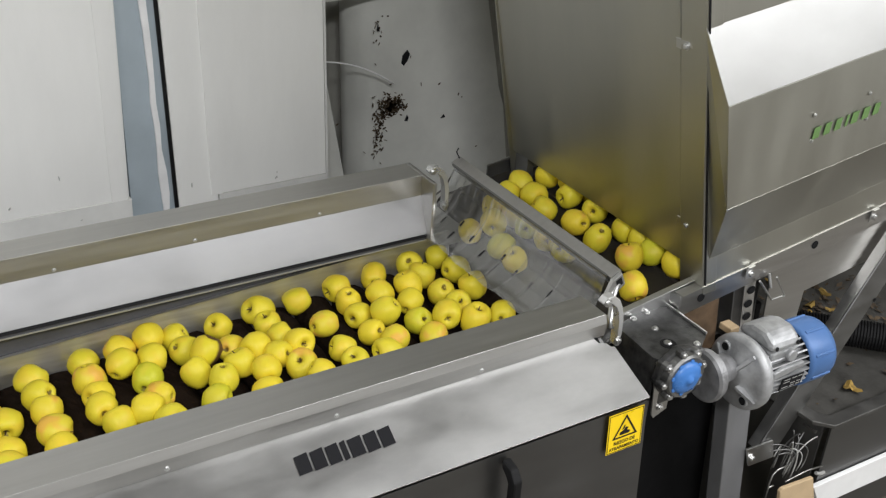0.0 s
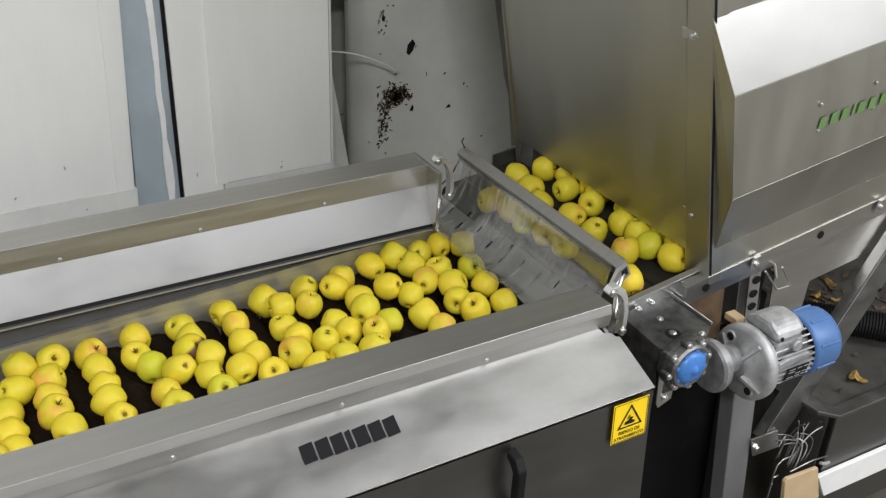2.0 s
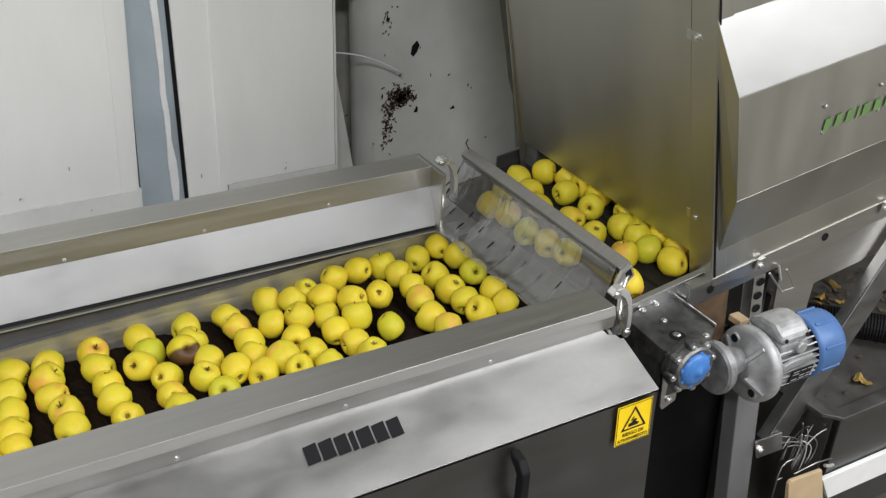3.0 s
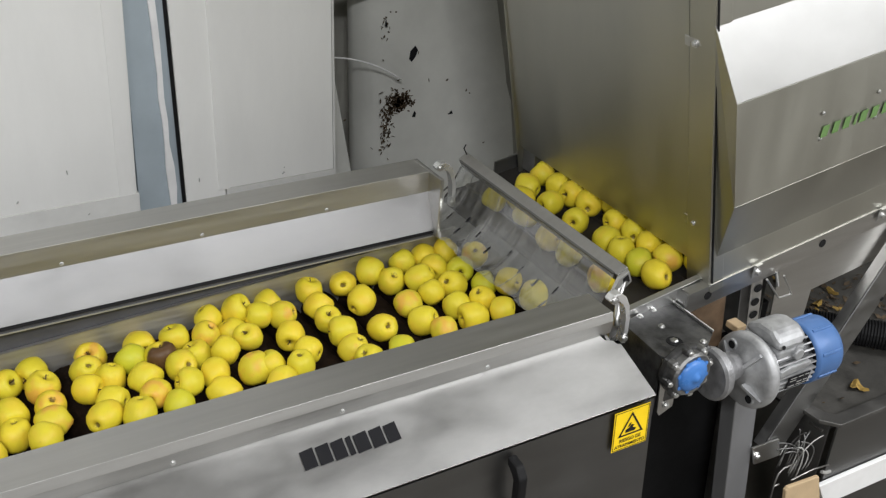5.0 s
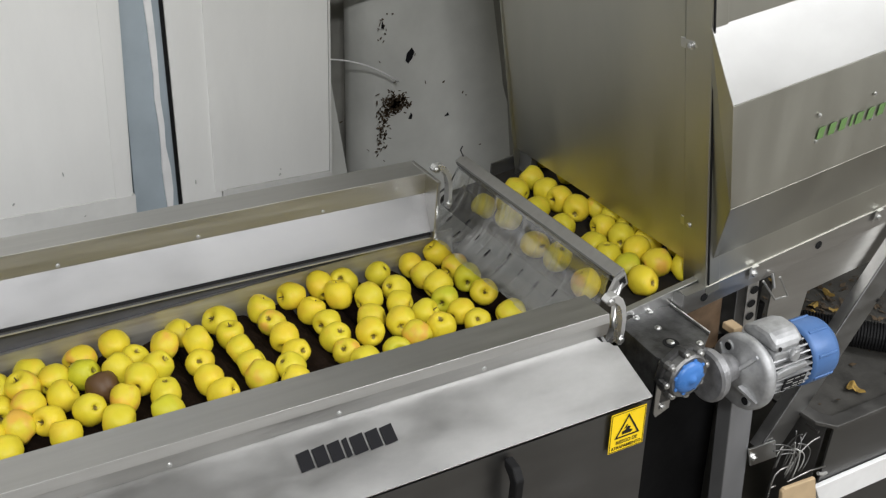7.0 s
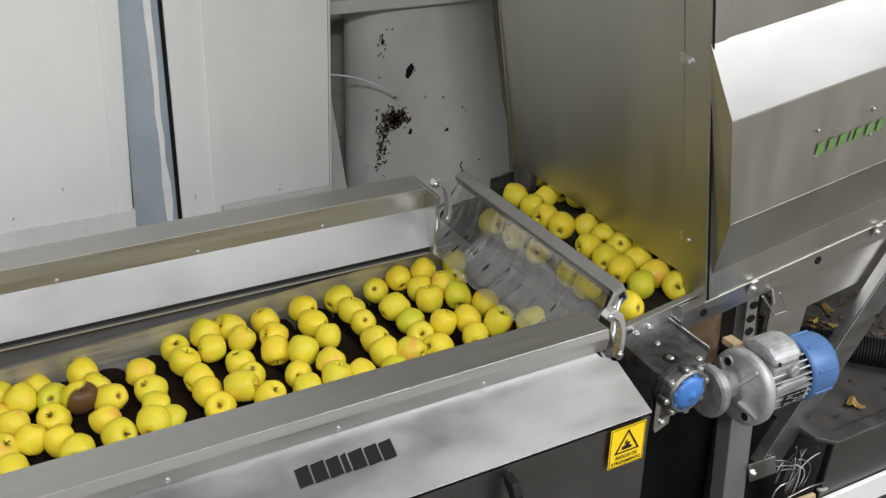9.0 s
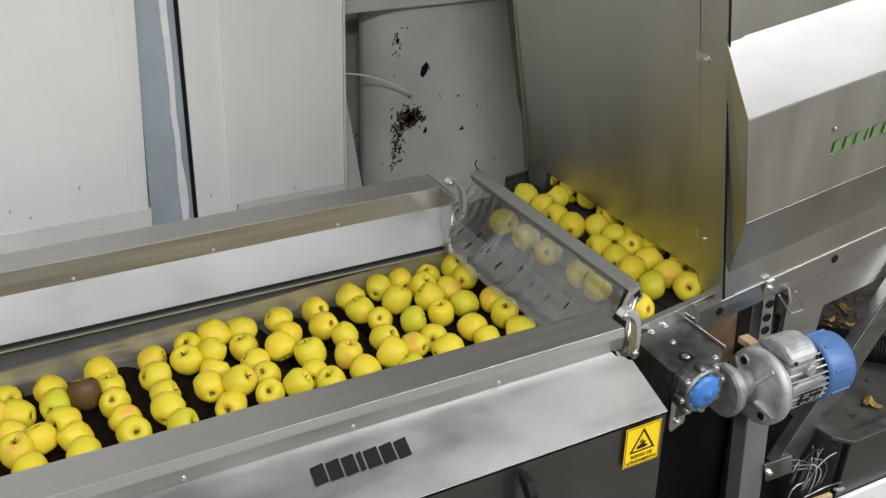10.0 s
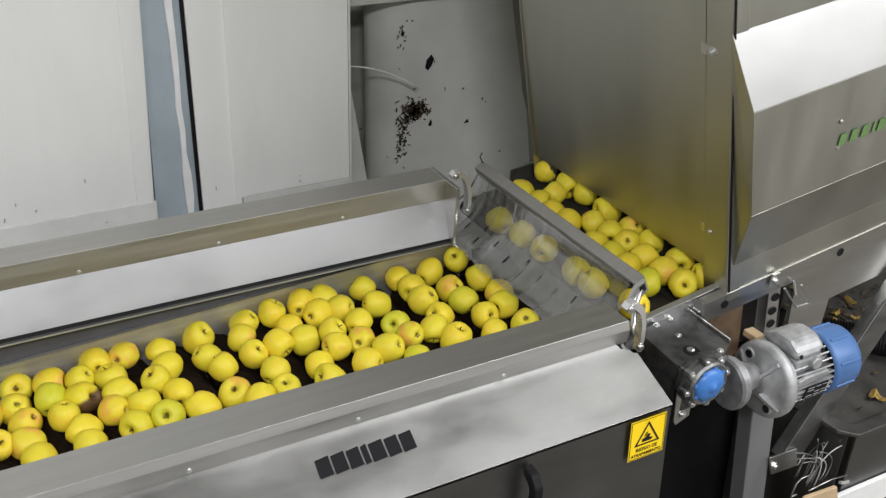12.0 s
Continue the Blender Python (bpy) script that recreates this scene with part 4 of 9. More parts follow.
for bx, by in ((1.582, 1.545), (1.629, 1.553), (1.645, 1.399), (1.60, 1.49)):
    bolt(gear, (bx, by, 0.962), (0, 0, 1), 0.0055, 0.006)
AX = Matrix.Translation((1.665, MY, MZ)) @ pose(0, 0, 0, 0, 90)
AS = Matrix.Translation((1.655, MY + 0.012, MZ + 0.016)) @ pose(0, 0, 0, 0, 90)
part("flange_small", lathe(bmesh.new(), [(0, 0), (0.058, 0), (0.064, 0.005), (0.064, 0.014), (0.060, 0.018), (0.060, 0.026), (0.048, 0.034), (0.036, 0.060), (0.032, 0.085), (0, 0.085)], AS, 48), CAST_DARK, gear, "worn grey input flange")
part("flange", lathe(bmesh.new(), [(0, 0.078), (0.034, 0.080), (0.040, 0.088), (0.080, 0.092), (0.088, 0.096), (0.092, 0.101), (0.093, 0.108), (0.092, 0.117), (0.086, 0.122), (0, 0.122)], AX, 64), CAST, gear, "round light cast motor flange", True)
for k in range(4):
    a = k * math.pi / 2 + 0.55
    d, q = Vector((math.cos(a), math.sin(a), 0)), Vector((-math.sin(a), math.cos(a), 0)) * 0.004
    part("rib", prism(bmesh.new(), [AX @ v for v in (d * 0.030 + q + Vector((0, 0, 0.066)), d * 0.082 + q + Vector((0, 0, 0.088)), d * 0.082 + q + Vector((0, 0, 0.096)), d * 0.030 + q + Vector((0, 0, 0.092)))], AX.to_3x3() @ (q * -2)), CAST, gear)
    a += 0.35
    if k in (0, 2):
        continue
    part("boss", lathe(bmesh.new(), [(0, 0.0), (0.013, 0.0), (0.014, 0.003), (0.014, 0.012), (0, 0.012)], AX @ Matrix.Translation((0.066 * math.cos(a), 0.066 * math.sin(a), 0.086)), 16), CAST, gear)
    part("hole", lathe(bmesh.new(), [(0, 0.0), (0.010, 0.0), (0.010, 0.003), (0, 0.003)], AX @ Matrix.Translation((0.066 * math.cos(a), 0.066 * math.sin(a), 0.0853)), 16), BLACK, gear)
# The shade between the fins is put into the stator's dark cast colour.
part("stator", lathe(bmesh.new(), [(0, 0.118), (0.060, 0.118), (0.060, 0.27), (0, 0.27)], AX, 28), GEARBOX, gear)
part("end_ring", lathe(bmesh.new(), [(0.055, 0.120), (0.075, 0.120), (0.075, 0.136), (0.055, 0.140)], AX, 40), CAST, gear)
# Black ring laid in for the shaded gap between fins and cowl.
part("end_ring", lathe(bmesh.new(), [(0.055, 0.262), (0.070, 0.262), (0.070, 0.270), (0.055, 0.270)], AX, 40), BLACK, gear)
for k in range(30):
    a = 2 * math.pi * k / 30
    d, q = Vector((math.cos(a), math.sin(a), 0)), Vector((-math.sin(a), math.cos(a), 0))
    pts = [d * 0.056 + q * 0.0026, d * 0.074 + q * 0.0018, d * 0.074 - q * 0.0018, d * 0.056 - q * 0.0026]
    part("fin", prism(bmesh.new(), [AX @ (v + Vector((0, 0, 0.13))) for v in pts], AX.to_3x3() @ Vector((0, 0, 0.128))), CAST, gear)
# terminal box: rounded lid over a lower tray
tb = bmesh.new()
prism(tb, [(1.800, MY - 0.058, MZ + 0.072), (1.800, MY - 0.050, MZ + 0.094), (1.800, MY - 0.022, MZ + 0.112), (1.800, MY + 0.02, MZ + 0.112), (1.800, MY + 0.052, MZ + 0.095), (1.800, MY + 0.058, MZ + 0.072)], (0.092, 0, 0), 0.016)
box_part = part("terminal_box", tb, CAST, gear, "rounded cast terminal box")
part("box_tray", box(bmesh.new(), (1.804, MY - 0.054, MZ + 0.035), (1.888, MY + 0.054, MZ + 0.0705), 0.005), CAST, gear)
for dx, dy, dz in ((1.812, -0.055, 0.083), (1.880, -0.055, 0.083)):
    part("screw_hole", lathe(bmesh.new(), [(0, 0.001), (0.0055, 0.001), (0.0055, 0), (0, 0)], Matrix.Translation((dx, MY + dy, MZ + dz)) @ pose(0, 0, 0, 70), 12), BLACK, gear)
part("gland", lathe(bmesh.new(), [(0, 0), (0.013, 0), (0.015, -0.004), (0.015, -0.018), (0, -0.018)], Matrix.Translation((1.862, MY - 0.066, MZ + 0.055)) @ pose(0, 0, 0, 90), 16), CAST, gear)
part("side_lug", prism(bmesh.new(), [(1.80, MY - 0.076, MZ + 0.030), (1.83, MY - 0.076, MZ + 0.036), (1.90, MY - 0.074, MZ + 0.034), (1.90, MY - 0.074, MZ + 0.020), (1.80, MY - 0.076, MZ + 0.012)], (0, 0.012, 0), 0.003), CAST, gear)
part("name_plate", prism(bmesh.new(), [AX @ Vector(v) for v in ((0.028, -0.0715, 0.165), (-0.008, -0.0765, 0.165), (-0.008, -0.0765, 0.235), (0.028, -0.0715, 0.235))], (0, -0.002, 0)), INK, gear, "dark motor rating plate")
for k in range(4):
    u = 0.022 - 0.008 * k
    for w0, w1 in ((0.170, 0.190), (0.196, 0.212), (0.217, 0.230)):
        if (k + int(w0 * 1000)) % 3:
            part("plate_line", prism(bmesh.new(), [AX @ Vector(v) for v in ((u, -0.0750 - 0.0011 * k, w0), (u - 0.002, -0.0753 - 0.0011 * k, w0), (u - 0.002, -0.0753 - 0.0011 * k, w1), (u, -0.0750 - 0.0011 * k, w1))], (0, -0.0010, 0)), WIRE, gear)
cowl = bmesh.new()
lathe(cowl, [(0.066, 0.262), (0.077, 0.264), (0.079, 0.272), (0.079, 0.335), (0.075, 0.350), (0.062, 0.358), (0, 0.358), (0, 0.354), (0.06, 0.352), (0.075, 0.33), (0.075, 0.268), (0.066, 0.268)], AX, 44)
cowl_part = part("fan_cowl", cowl, BLUE_COWL, gear, "blue painted fan cowl", True)
for k in range(8):
    a = k * math.pi / 4 + 0.35
    d, q = Vector((math.cos(a), math.sin(a), 0)), Vector((-math.sin(a), math.cos(a), 0))
    part("cowl_ridge", prism(bmesh.new(), [AX @ (v + Vector((0, 0, 0.276))) for v in (d * 0.078 + q * 0.005, d * 0.0815 + q * 0.003, d * 0.0815 - q * 0.003, d * 0.078 - q * 0.005)], AX.to_3x3() @ Vector((0, 0, 0.062)), 0.001), BLUE_COWL, cowl_part)
tagged(link_mesh("wood_block", box(bmesh.new(), (1.876, 1.500, 0.856), (1.908, 1.540, 0.874), 0.003), CARD), "small light wooden block under the elevator", "wood block")

# ---- lower frame with collecting pan at the right ----
pan = thing("collecting_pan", "grey steel collecting pan littered with leaves", "pan")
PZ = 0.50
part("pan_floor", box(bmesh.new(), (2.235, 1.43, PZ - 0.03), (4.2, 2.4, PZ - 0.022)), PAN_FLOOR, pan)
part("pan_rim", prism(bmesh.new(), [(2.215, 1.53, PZ), (2.222, 1.438, PZ), (2.262, 1.394, PZ), (4.2, 1.390, PZ), (4.2, 1.432, PZ), (2.285, 1.432, PZ), (2.262, 1.455, PZ), (2.255, 1.53, PZ)], (0, 0, 0.012), 0.002), PAN_STEEL, pan)
part("pan_side", prism(bmesh.new(), [(2.262, 1.402, PZ), (4.2, 1.402, PZ), (4.2, 1.402, 0.10), (2.262, 1.402, 0.10)], (0, 0.006, 0)), DARKENED_STEEL, pan)
part("pan_side", prism(bmesh.new(), [(2.225, 1.53, PZ), (2.245, 1.418, PZ), (2.245, 1.418, 0.10), (2.225, 1.53, 0.10)], (0.006, 0, 0)), DARKENED_STEEL, pan)
part("white_bar", prism(bmesh.new(), [(2.232, 1.385, 0.312), (4.2, 1.385, 0.275), (4.2, 1.385, 0.180), (2.285, 1.385, 0.222)], (0, 0.014, 0), 0.002), WHITE_PAINT, pan, "white painted edge bar")
rnd = random.Random(21)
lit = bmesh.new()
for _ in range(480):
    x, y = rnd.uniform(2.25, 3.6), 2.3 - 0.8 * rnd.random() ** 1.6
    if rnd.random() < 0.3:
        x, y = rnd.gauss(2.82, 0.12), rnd.gauss(1.86, 0.08)
    r, a = rnd.uniform(0.003, 0.018), rnd.uniform(0, 6.28)
    q = pose(x, y, PZ - 0.0215 + rnd.uniform(0.001, 0.008), rnd.uniform(-25, 25), rnd.uniform(-25, 25), math.degrees(a))
    prism(lit, [q @ Vector(p) for p in ((-r, 0, 0), (-0.3 * r, 0.5 * r, 0), (r, 0.1 * r, 0), (0, -0.55 * r, 0))], (0, 0, 0.0012))
tagged(link_mesh("leaf_litter", lit, LITTER), "dark crumbs and leaf bits in the pan", "litter", kind="stuff")


def dry_leaf(x, y, z, s, rz):
    bm = bmesh.new()
    n = 9
    pts = []
    for i in range(n):
        a = 2 * math.pi * i / n
        pts.append((s * (0.9 + 0.25 * math.sin(3 * a)) * math.cos(a), 0.55 * s * math.sin(a), 0.25 * s * math.cos(2 * a)))
    v = [bm.verts.new(p) for p in pts]
    mid = bm.verts.new((0, 0, 0.05 * s))
    low = [bm.verts.new((p[0], p[1], p[2] - 0.001)) for p in pts]
    for i in range(n):
        bm.faces.new((v[i], v[(i + 1) % n], mid))
        bm.faces.new((v[(i + 1) % n], v[i], low[i], low[(i + 1) % n]))
    bm.faces.new(low[::-1])
    ob = tagged(link_mesh("dry_leaf", bm, LEAF), "curled yellow-brown dry leaf in the pan", "leaf", "dry leaves")
    ob.matrix_world = pose(x, y, z, 0, 0, rz)


dry_leaf(2.478, 1.522, PZ - 0.008, 0.028, 30)
dry_leaf(2.490, 1.505, PZ - 0.010, 0.022, 100)
dry_leaf(2.74, 1.90, PZ - 0.012, 0.026, 10)
dry_leaf(2.70, 1.86, PZ - 0.012, 0.022, 70)
for lx, ly, ls, lr in ((2.66, 1.98, 0.024, 40), (2.85, 1.93, 0.028, 85), (2.93, 2.02, 0.022, 15), (2.60, 1.78, 0.018, 120), (3.02, 1.90, 0.024, 60), (2.74, 2.08, 0.020, 150), (2.38, 1.62, 0.014, 20)):
    dry_leaf(lx, ly, PZ - 0.012, ls, lr)
dry_leaf(2.78, 1.85, PZ - 0.012, 0.02, 140)
hosem = bmesh.new()
path = [(2.50 + 0.030 * k, 1.86 - 0.034 * k, PZ + 0.022 + 0.002 * k) for k in range(13)]
tube(hosem, path, 0.04, 14)
ch = tagged(link_mesh("corrugated_hose", hosem, BLACK, smooth=True), "thick black corrugated hose lying on the pan", "hose")
for k in range(60):
    p = Vector(path[0]).lerp(Vector(path[-1]), (k + 0.5) / 60)
    d = (Vector(path[-1]) - Vector(path[0])).normalized().to_track_quat("Z", "Y").to_matrix().to_4x4()
    if k == 0:
        rm = lathe(bmesh.new(), [(0.040, -0.005), (0.0445, -0.002), (0.0445, 0.002), (0.040, 0.005)], Matrix.Identity(4), 16)
        r0 = link_mesh("ridge", rm, BLACK)
        ridge = r0.data
        r = r0
    else:
        r = new("ridge", ridge)
    r.parent = ch
    r.matrix_world = Matrix.Translation(p) @ d

bundle = thing("cable_bundle", "loose bundle of grey and white cables", "cables")
rnd = random.Random(8)
for k in range(14):
    e = (2.135 + rnd.uniform(-0.02, 0.05), 1.43 + rnd.uniform(-0.03, 0.03), 0.37)
    t = (2.135 + rnd.uniform(-0.05, 0.09), 1.44 + rnd.uniform(-0.03, 0.02), 0.47 + rnd.uniform(-0.05, 0.04))
    g = Vector((e[0] + rnd.uniform(0.01, 0.06), e[1], 0.47 + rnd.uniform(-0.03, 0.02)))
    pts = [tuple(Vector(e) * (1 - w) ** 2 + g * 2 * w * (1 - w) + Vector(t) * w * w) for w in [i / 8 for i in range(9)]]
    part("cable", tube(bmesh.new(), pts, 0.0019, 6), (WIRE, STEEL_DULL, STEEL_DULL)[k % 3], bundle, smooth=True)
for pts in ([(2.040, 1.392, 0.10), (2.036, 1.392, 0.40), (2.042, 1.392, 0.428), (2.058, 1.392, 0.440), (2.100, 1.392, 0.441)], [(2.104, 1.392, 0.380), (2.191, 1.392, 0.386), (2.255, 1.392, 0.377)], [(2.036, 1.392, 0.386), (2.056, 1.392, 0.386)]):
    part("wire_rod", tube(bmesh.new(), pts, 0.0022, 8), STEEL, bundle, smooth=True)
part("cable_tie", tube(bmesh.new(), [(2.232, 1.392, 0.36), (2.25, 1.39, 0.352), (2.27, 1.392, 0.348)], 0.005), WIRE, bundle)
tagged(link_mesh("cardboard_sheet", prism(bmesh.new(), [(2.070, 1.375, 0.369), (2.078, 1.375, 0.378), (2.202, 1.375, 0.368), (2.245, 1.375, 0.25), (2.245, 1.375, 0.0), (2.10, 1.375, 0.0), (2.10, 1.375, 0.25)], (0, 0.012, 0), 0.003), CARD), "flat brown cardboard piece standing by the pan", "cardboard")

# ---- apples ----
def apple_mesh(name, radius, tall, skew, seed):
    rnd = random.Random(seed)
    prof = [(0, 0.60), (0.10, 0.64), (0.20, 0.78), (0.36, 0.93), (0.58, 0.96), (0.80, 0.80), (0.95, 0.52), (1.0, 0.18), (0.97, -0.16), (0.87, -0.48), (0.70, -0.76), (0.50, -0.90), (0.32, -0.93), (0.18, -0.84), (0.08, -0.74), (0, -0.72)]
    bm = bmesh.new()
    segs = 20
    lathe(bm, [(r * radius, h * radius * tall) for r, h in prof], Matrix.Identity(4), segs)
    ph = rnd.uniform(0, 6.28)
    for v in bm.verts:
        a = math.atan2(v.co.y, v.co.x)
        k = 1 + 0.03 * math.cos(5 * a + ph) * (0.4 - v.co.z / radius * 0.5) + 0.03 * math.cos(a * 2 + ph)
        v.co.x *= k
        v.co.y *= k
        v.co.z += skew * v.co.x
        d = noise.noise(v.co * 45 + Vector((seed, 0, 0))) * 0.0022 + noise.noise(v.co * 120 + Vector((0, seed, 0))) * 0.0006
        v.co += v.co.normalized() * d
    return bm


def apple(seed, skin, label):
    rnd = random.Random(seed)
    r = 0.0375
    ob = link_mesh("apple", apple_mesh("apple", r, rnd.uniform(0.90, 1.02), rnd.uniform(-0.12, 0.12), seed), skin, smooth=True)
    stem = tube(bmesh.new(), [(0, 0, r * 0.55), (0.001, 0.0005, r * 0.80), (0.003, 0.001, r * 0.98)], 0.0014, 6)
    part("stem", stem, STEM, ob)
    return tagged(ob, label, "apple", "apples on the conveyor")


KINDS = [
    apple(1, SKIN, "ripe golden yellow apple on the brush conveyor"),
    apple(2, SKIN, "ripe golden yellow apple on the brush conveyor"),
    apple(3, SKIN, "ripe golden yellow apple on the brush conveyor"),
    apple(4, SKIN_GREEN, "greenish yellow apple on the brush conveyor"),
    apple(5, SKIN_RED, "yellow apple with a red blush on the conveyor"),
    apple(6, SKIN_ROTTEN, "half rotten apple with one brown cheek"),
]
used = set()


def rest(x, lift=0.0375):
    """Height of an apple's centre at x along the line."""
    u = abs((x - GAP0 + PITCH / 2) % PITCH - PITCH / 2)
    on_brush = bed_line(x) - BR + math.sqrt((BR + lift) ** 2 - (PITCH / 2 - u) ** 2)
    on_belt = belt_line(x) + lift + 0.003
    k = min(1.0, max(0.0, (x - 1.44) / 0.10))
    return on_brush * (1 - k) + on_belt * k


# where the brown cheek of the rotten apple points as it tumbles
BROWN_CHEEK = [(0.0, (0.7, 0.3, -0.6)), (1.0, (0.9, -0.1, -0.3)), (2.0, (0.5, -0.5, -0.7)), (3.0, (0.1, -0.7, -0.7)), (5.0, (0.3, -0.8, 0.1)), (6.0, (0.0, -0.7, 0.5)), (7.0, (0.0, -0.7, 0.6)), (9.0, (0.4, -0.7, -0.2)), (10.0, (0.0, -0.8, 0.4)), (11.0, (-0.1, -0.7, 0.5)), (12.0, (0.3, -0.3, -0.8))]


def cheek(t):
    for (t0, a), (t1, b) in zip(BROWN_CHEEK, BROWN_CHEEK[1:]):
        if t <= t1:
            break
    k = min(1.0, max(0.0, (t - t0) / (t1 - t0)))
    return Vector(a).lerp(Vector(b), k).to_track_quat("X", "Z").to_matrix().to_4x4()


def ride(kind, seed, scale, rows):
    """One apple: rows of seconds, x and y; it rolls slowly as it travels."""
    rnd = random.Random(seed)
    if kind in used:
        ob = copy_thing(KINDS[kind], Matrix.Identity(4))
        ob.animation_data_clear()
    else:
        ob = KINDS[kind]
        used.add(kind)
    scale *= 0.895
    ob.scale = (scale, scale, scale)
    turn = Euler([rnd.uniform(0, 6.28) for _ in range(3)]).to_matrix().to_4x4()
    axis = Vector((rnd.uniform(-0.25, 0.25), 1, rnd.uniform(-0.25, 0.25))).normalized()
    speed = rnd.uniform(0.15, 0.75)
    path = []
    x_before, roll = rows[0][1], 0.0
    for t, x, y in rows:
        still = x > 1.56
        roll -= 0.0 if still else min(1.1, speed * 0.5 + abs(x - x_before) / 0.075)
        x_before = x
        spin = cheek(t) if kind == 5 else Matrix.Rotation(roll, 4, axis) @ turn
        path.append((t, Matrix.Translation((x, y, rest(x, 0.0375 * scale))) @ spin))
    walk(ob, path)


def motions():
    for i, r in enumerate(rollers):
        walk(r, [(0.25 * k, pose(*r.location, 0, -70 * k + 11 * i)) for k in range(49)])
    home = curtain.matrix_world.copy()
    walk(curtain, [(0.5 * k, home @ pose(0, 0, 0, 0, 2.5 * math.sin(1.3 * k) + 1.5 * math.sin(0.7 * k + 1))) for k in range(25)])
    ride(2, 100, 1.09, [(0, 0.347, 2.101), (0.5, 0.345, 2.109), (1, 0.339, 2.112), (1.5, 0.327, 2.113), (2, 0.311, 2.113), (2.5, 0.297, 2.111), (3, 0.283, 2.108), (3.5, 0.278, 2.102), (4, 0.275, 2.097), (4.5, 0.272, 2.092), (5, 0.269, 2.088), (5.5, 0.270, 2.089), (6, 0.271, 2.090), (6.5, 0.268, 2.089), (7, 0.262, 2.086), (7.5, 0.250, 2.086), (8, 0.238, 2.087), (8.5, 0.224, 2.089), (9, 0.209, 2.092), (9.5, 0.192, 2.096), (10, 0.177, 2.100), (10.5, 0.164, 2.102), (11, 0.156, 2.102), (11.5, 0.151, 2.098), (12, 0.147, 2.092)])
    ride(1, 101, 1.04, [(0, 0.348, 2.040), (0.5, 0.341, 2.039), (1, 0.325, 2.035), (1.5, 0.304, 2.037), (2, 0.285, 2.040), (2.5, 0.272, 2.043), (3, 0.260, 2.047), (3.5, 0.248, 2.044), (4, 0.237, 2.040), (4.5, 0.225, 2.038), (5, 0.215, 2.037), (5.5, 0.204, 2.036), (6, 0.193, 2.036), (6.5, 0.182, 2.036), (7, 0.171, 2.036), (7.5, 0.160, 2.036), (8, 0.149, 2.036), (8.5, 0.138, 2.036), (9, 0.127, 2.036), (9.5, 0.116, 2.036), (10, 0.105, 2.036), (10.5, 0.094, 2.036), (11, 0.083, 2.036), (11.5, 0.072, 2.036), (12, 0.061, 2.036)])
    ride(0, 102, 1.08, [(0, 0.461, 2.113), (0.5, 0.436, 2.113), (1, 0.410, 2.113), (1.5, 0.397, 2.113), (2, 0.382, 2.113), (2.5, 0.375, 2.113), (3, 0.363, 2.113), (3.5, 0.354, 2.110), (4, 0.345, 2.107), (4.5, 0.338, 2.103), (5, 0.334, 2.100), (5.5, 0.348, 2.110), (6, 0.362, 2.113), (6.5, 0.353, 2.113), (7, 0.341, 2.113), (7.5, 0.325, 2.113), (8, 0.308, 2.113), (8.5, 0.291, 2.113), (9, 0.274, 2.113), (9.5, 0.260, 2.113), (10, 0.250, 2.113), (10.5, 0.255, 2.111), (11, 0.260, 2.105), (11.5, 0.263, 2.110), (12, 0.264, 2.113)])
    ride(4, 103, 1.08, [(0, 0.457, 2.045), (0.5, 0.435, 2.044), (1, 0.402, 2.048), (1.5, 0.375, 2.053), (2, 0.356, 2.056), (2.5, 0.350, 2.057), (3, 0.344, 2.055), (3.5, 0.342, 2.051), (4, 0.341, 2.047), (4.5, 0.340, 2.042), (5, 0.339, 2.037), (5.5, 0.342, 2.041), (6, 0.338, 2.055), (6.5, 0.323, 2.057), (7, 0.313, 2.052), (7.5, 0.301, 2.051), (8, 0.286, 2.050), (8.5, 0.270, 2.049), (9, 0.253, 2.050), (9.5, 0.234, 2.053), (10, 0.218, 2.056), (10.5, 0.205, 2.057), (11, 0.196, 2.055), (11.5, 0.191, 2.051), (12, 0.186, 2.045)])
    ride(4, 104, 1.01, [(0, 0.348, 1.978), (0.5, 0.339, 1.977), (1, 0.336, 1.973), (1.5, 0.345, 1.984), (2, 0.347, 1.988), (2.5, 0.350, 1.994), (3, 0.343, 1.991), (3.5, 0.343, 1.987), (4, 0.342, 1.982), (4.5, 0.342, 1.978), (5, 0.341, 1.974), (5.5, 0.342, 1.979), (6, 0.341, 1.993), (6.5, 0.321, 1.995), (7, 0.306, 1.990), (7.5, 0.300, 1.989), (8, 0.295, 1.989), (8.5, 0.289, 1.990), (9, 0.281, 1.991), (9.5, 0.252, 1.982), (10, 0.240, 1.978), (10.5, 0.239, 1.980), (11, 0.238, 1.982), (11.5, 0.242, 1.990), (12, 0.258, 1.993)])
    ride(4, 105, 1.08, [(0, 0.344, 1.902), (0.5, 0.345, 1.905), (1, 0.344, 1.910), (1.5, 0.344, 1.921), (2, 0.339, 1.927), (2.5, 0.348, 1.933), (3, 0.356, 1.931), (3.5, 0.352, 1.928), (4, 0.346, 1.923), (4.5, 0.340, 1.919), (5, 0.333, 1.914), (5.5, 0.332, 1.919), (6, 0.321, 1.935), (6.5, 0.294, 1.940), (7, 0.274, 1.937), (7.5, 0.264, 1.934), (8, 0.255, 1.930), (8.5, 0.247, 1.926), (9, 0.238, 1.921), (9.5, 0.235, 1.916), (10, 0.236, 1.916), (10.5, 0.237, 1.917), (11, 0.237, 1.915), (11.5, 0.248, 1.919), (12, 0.248, 1.921)])
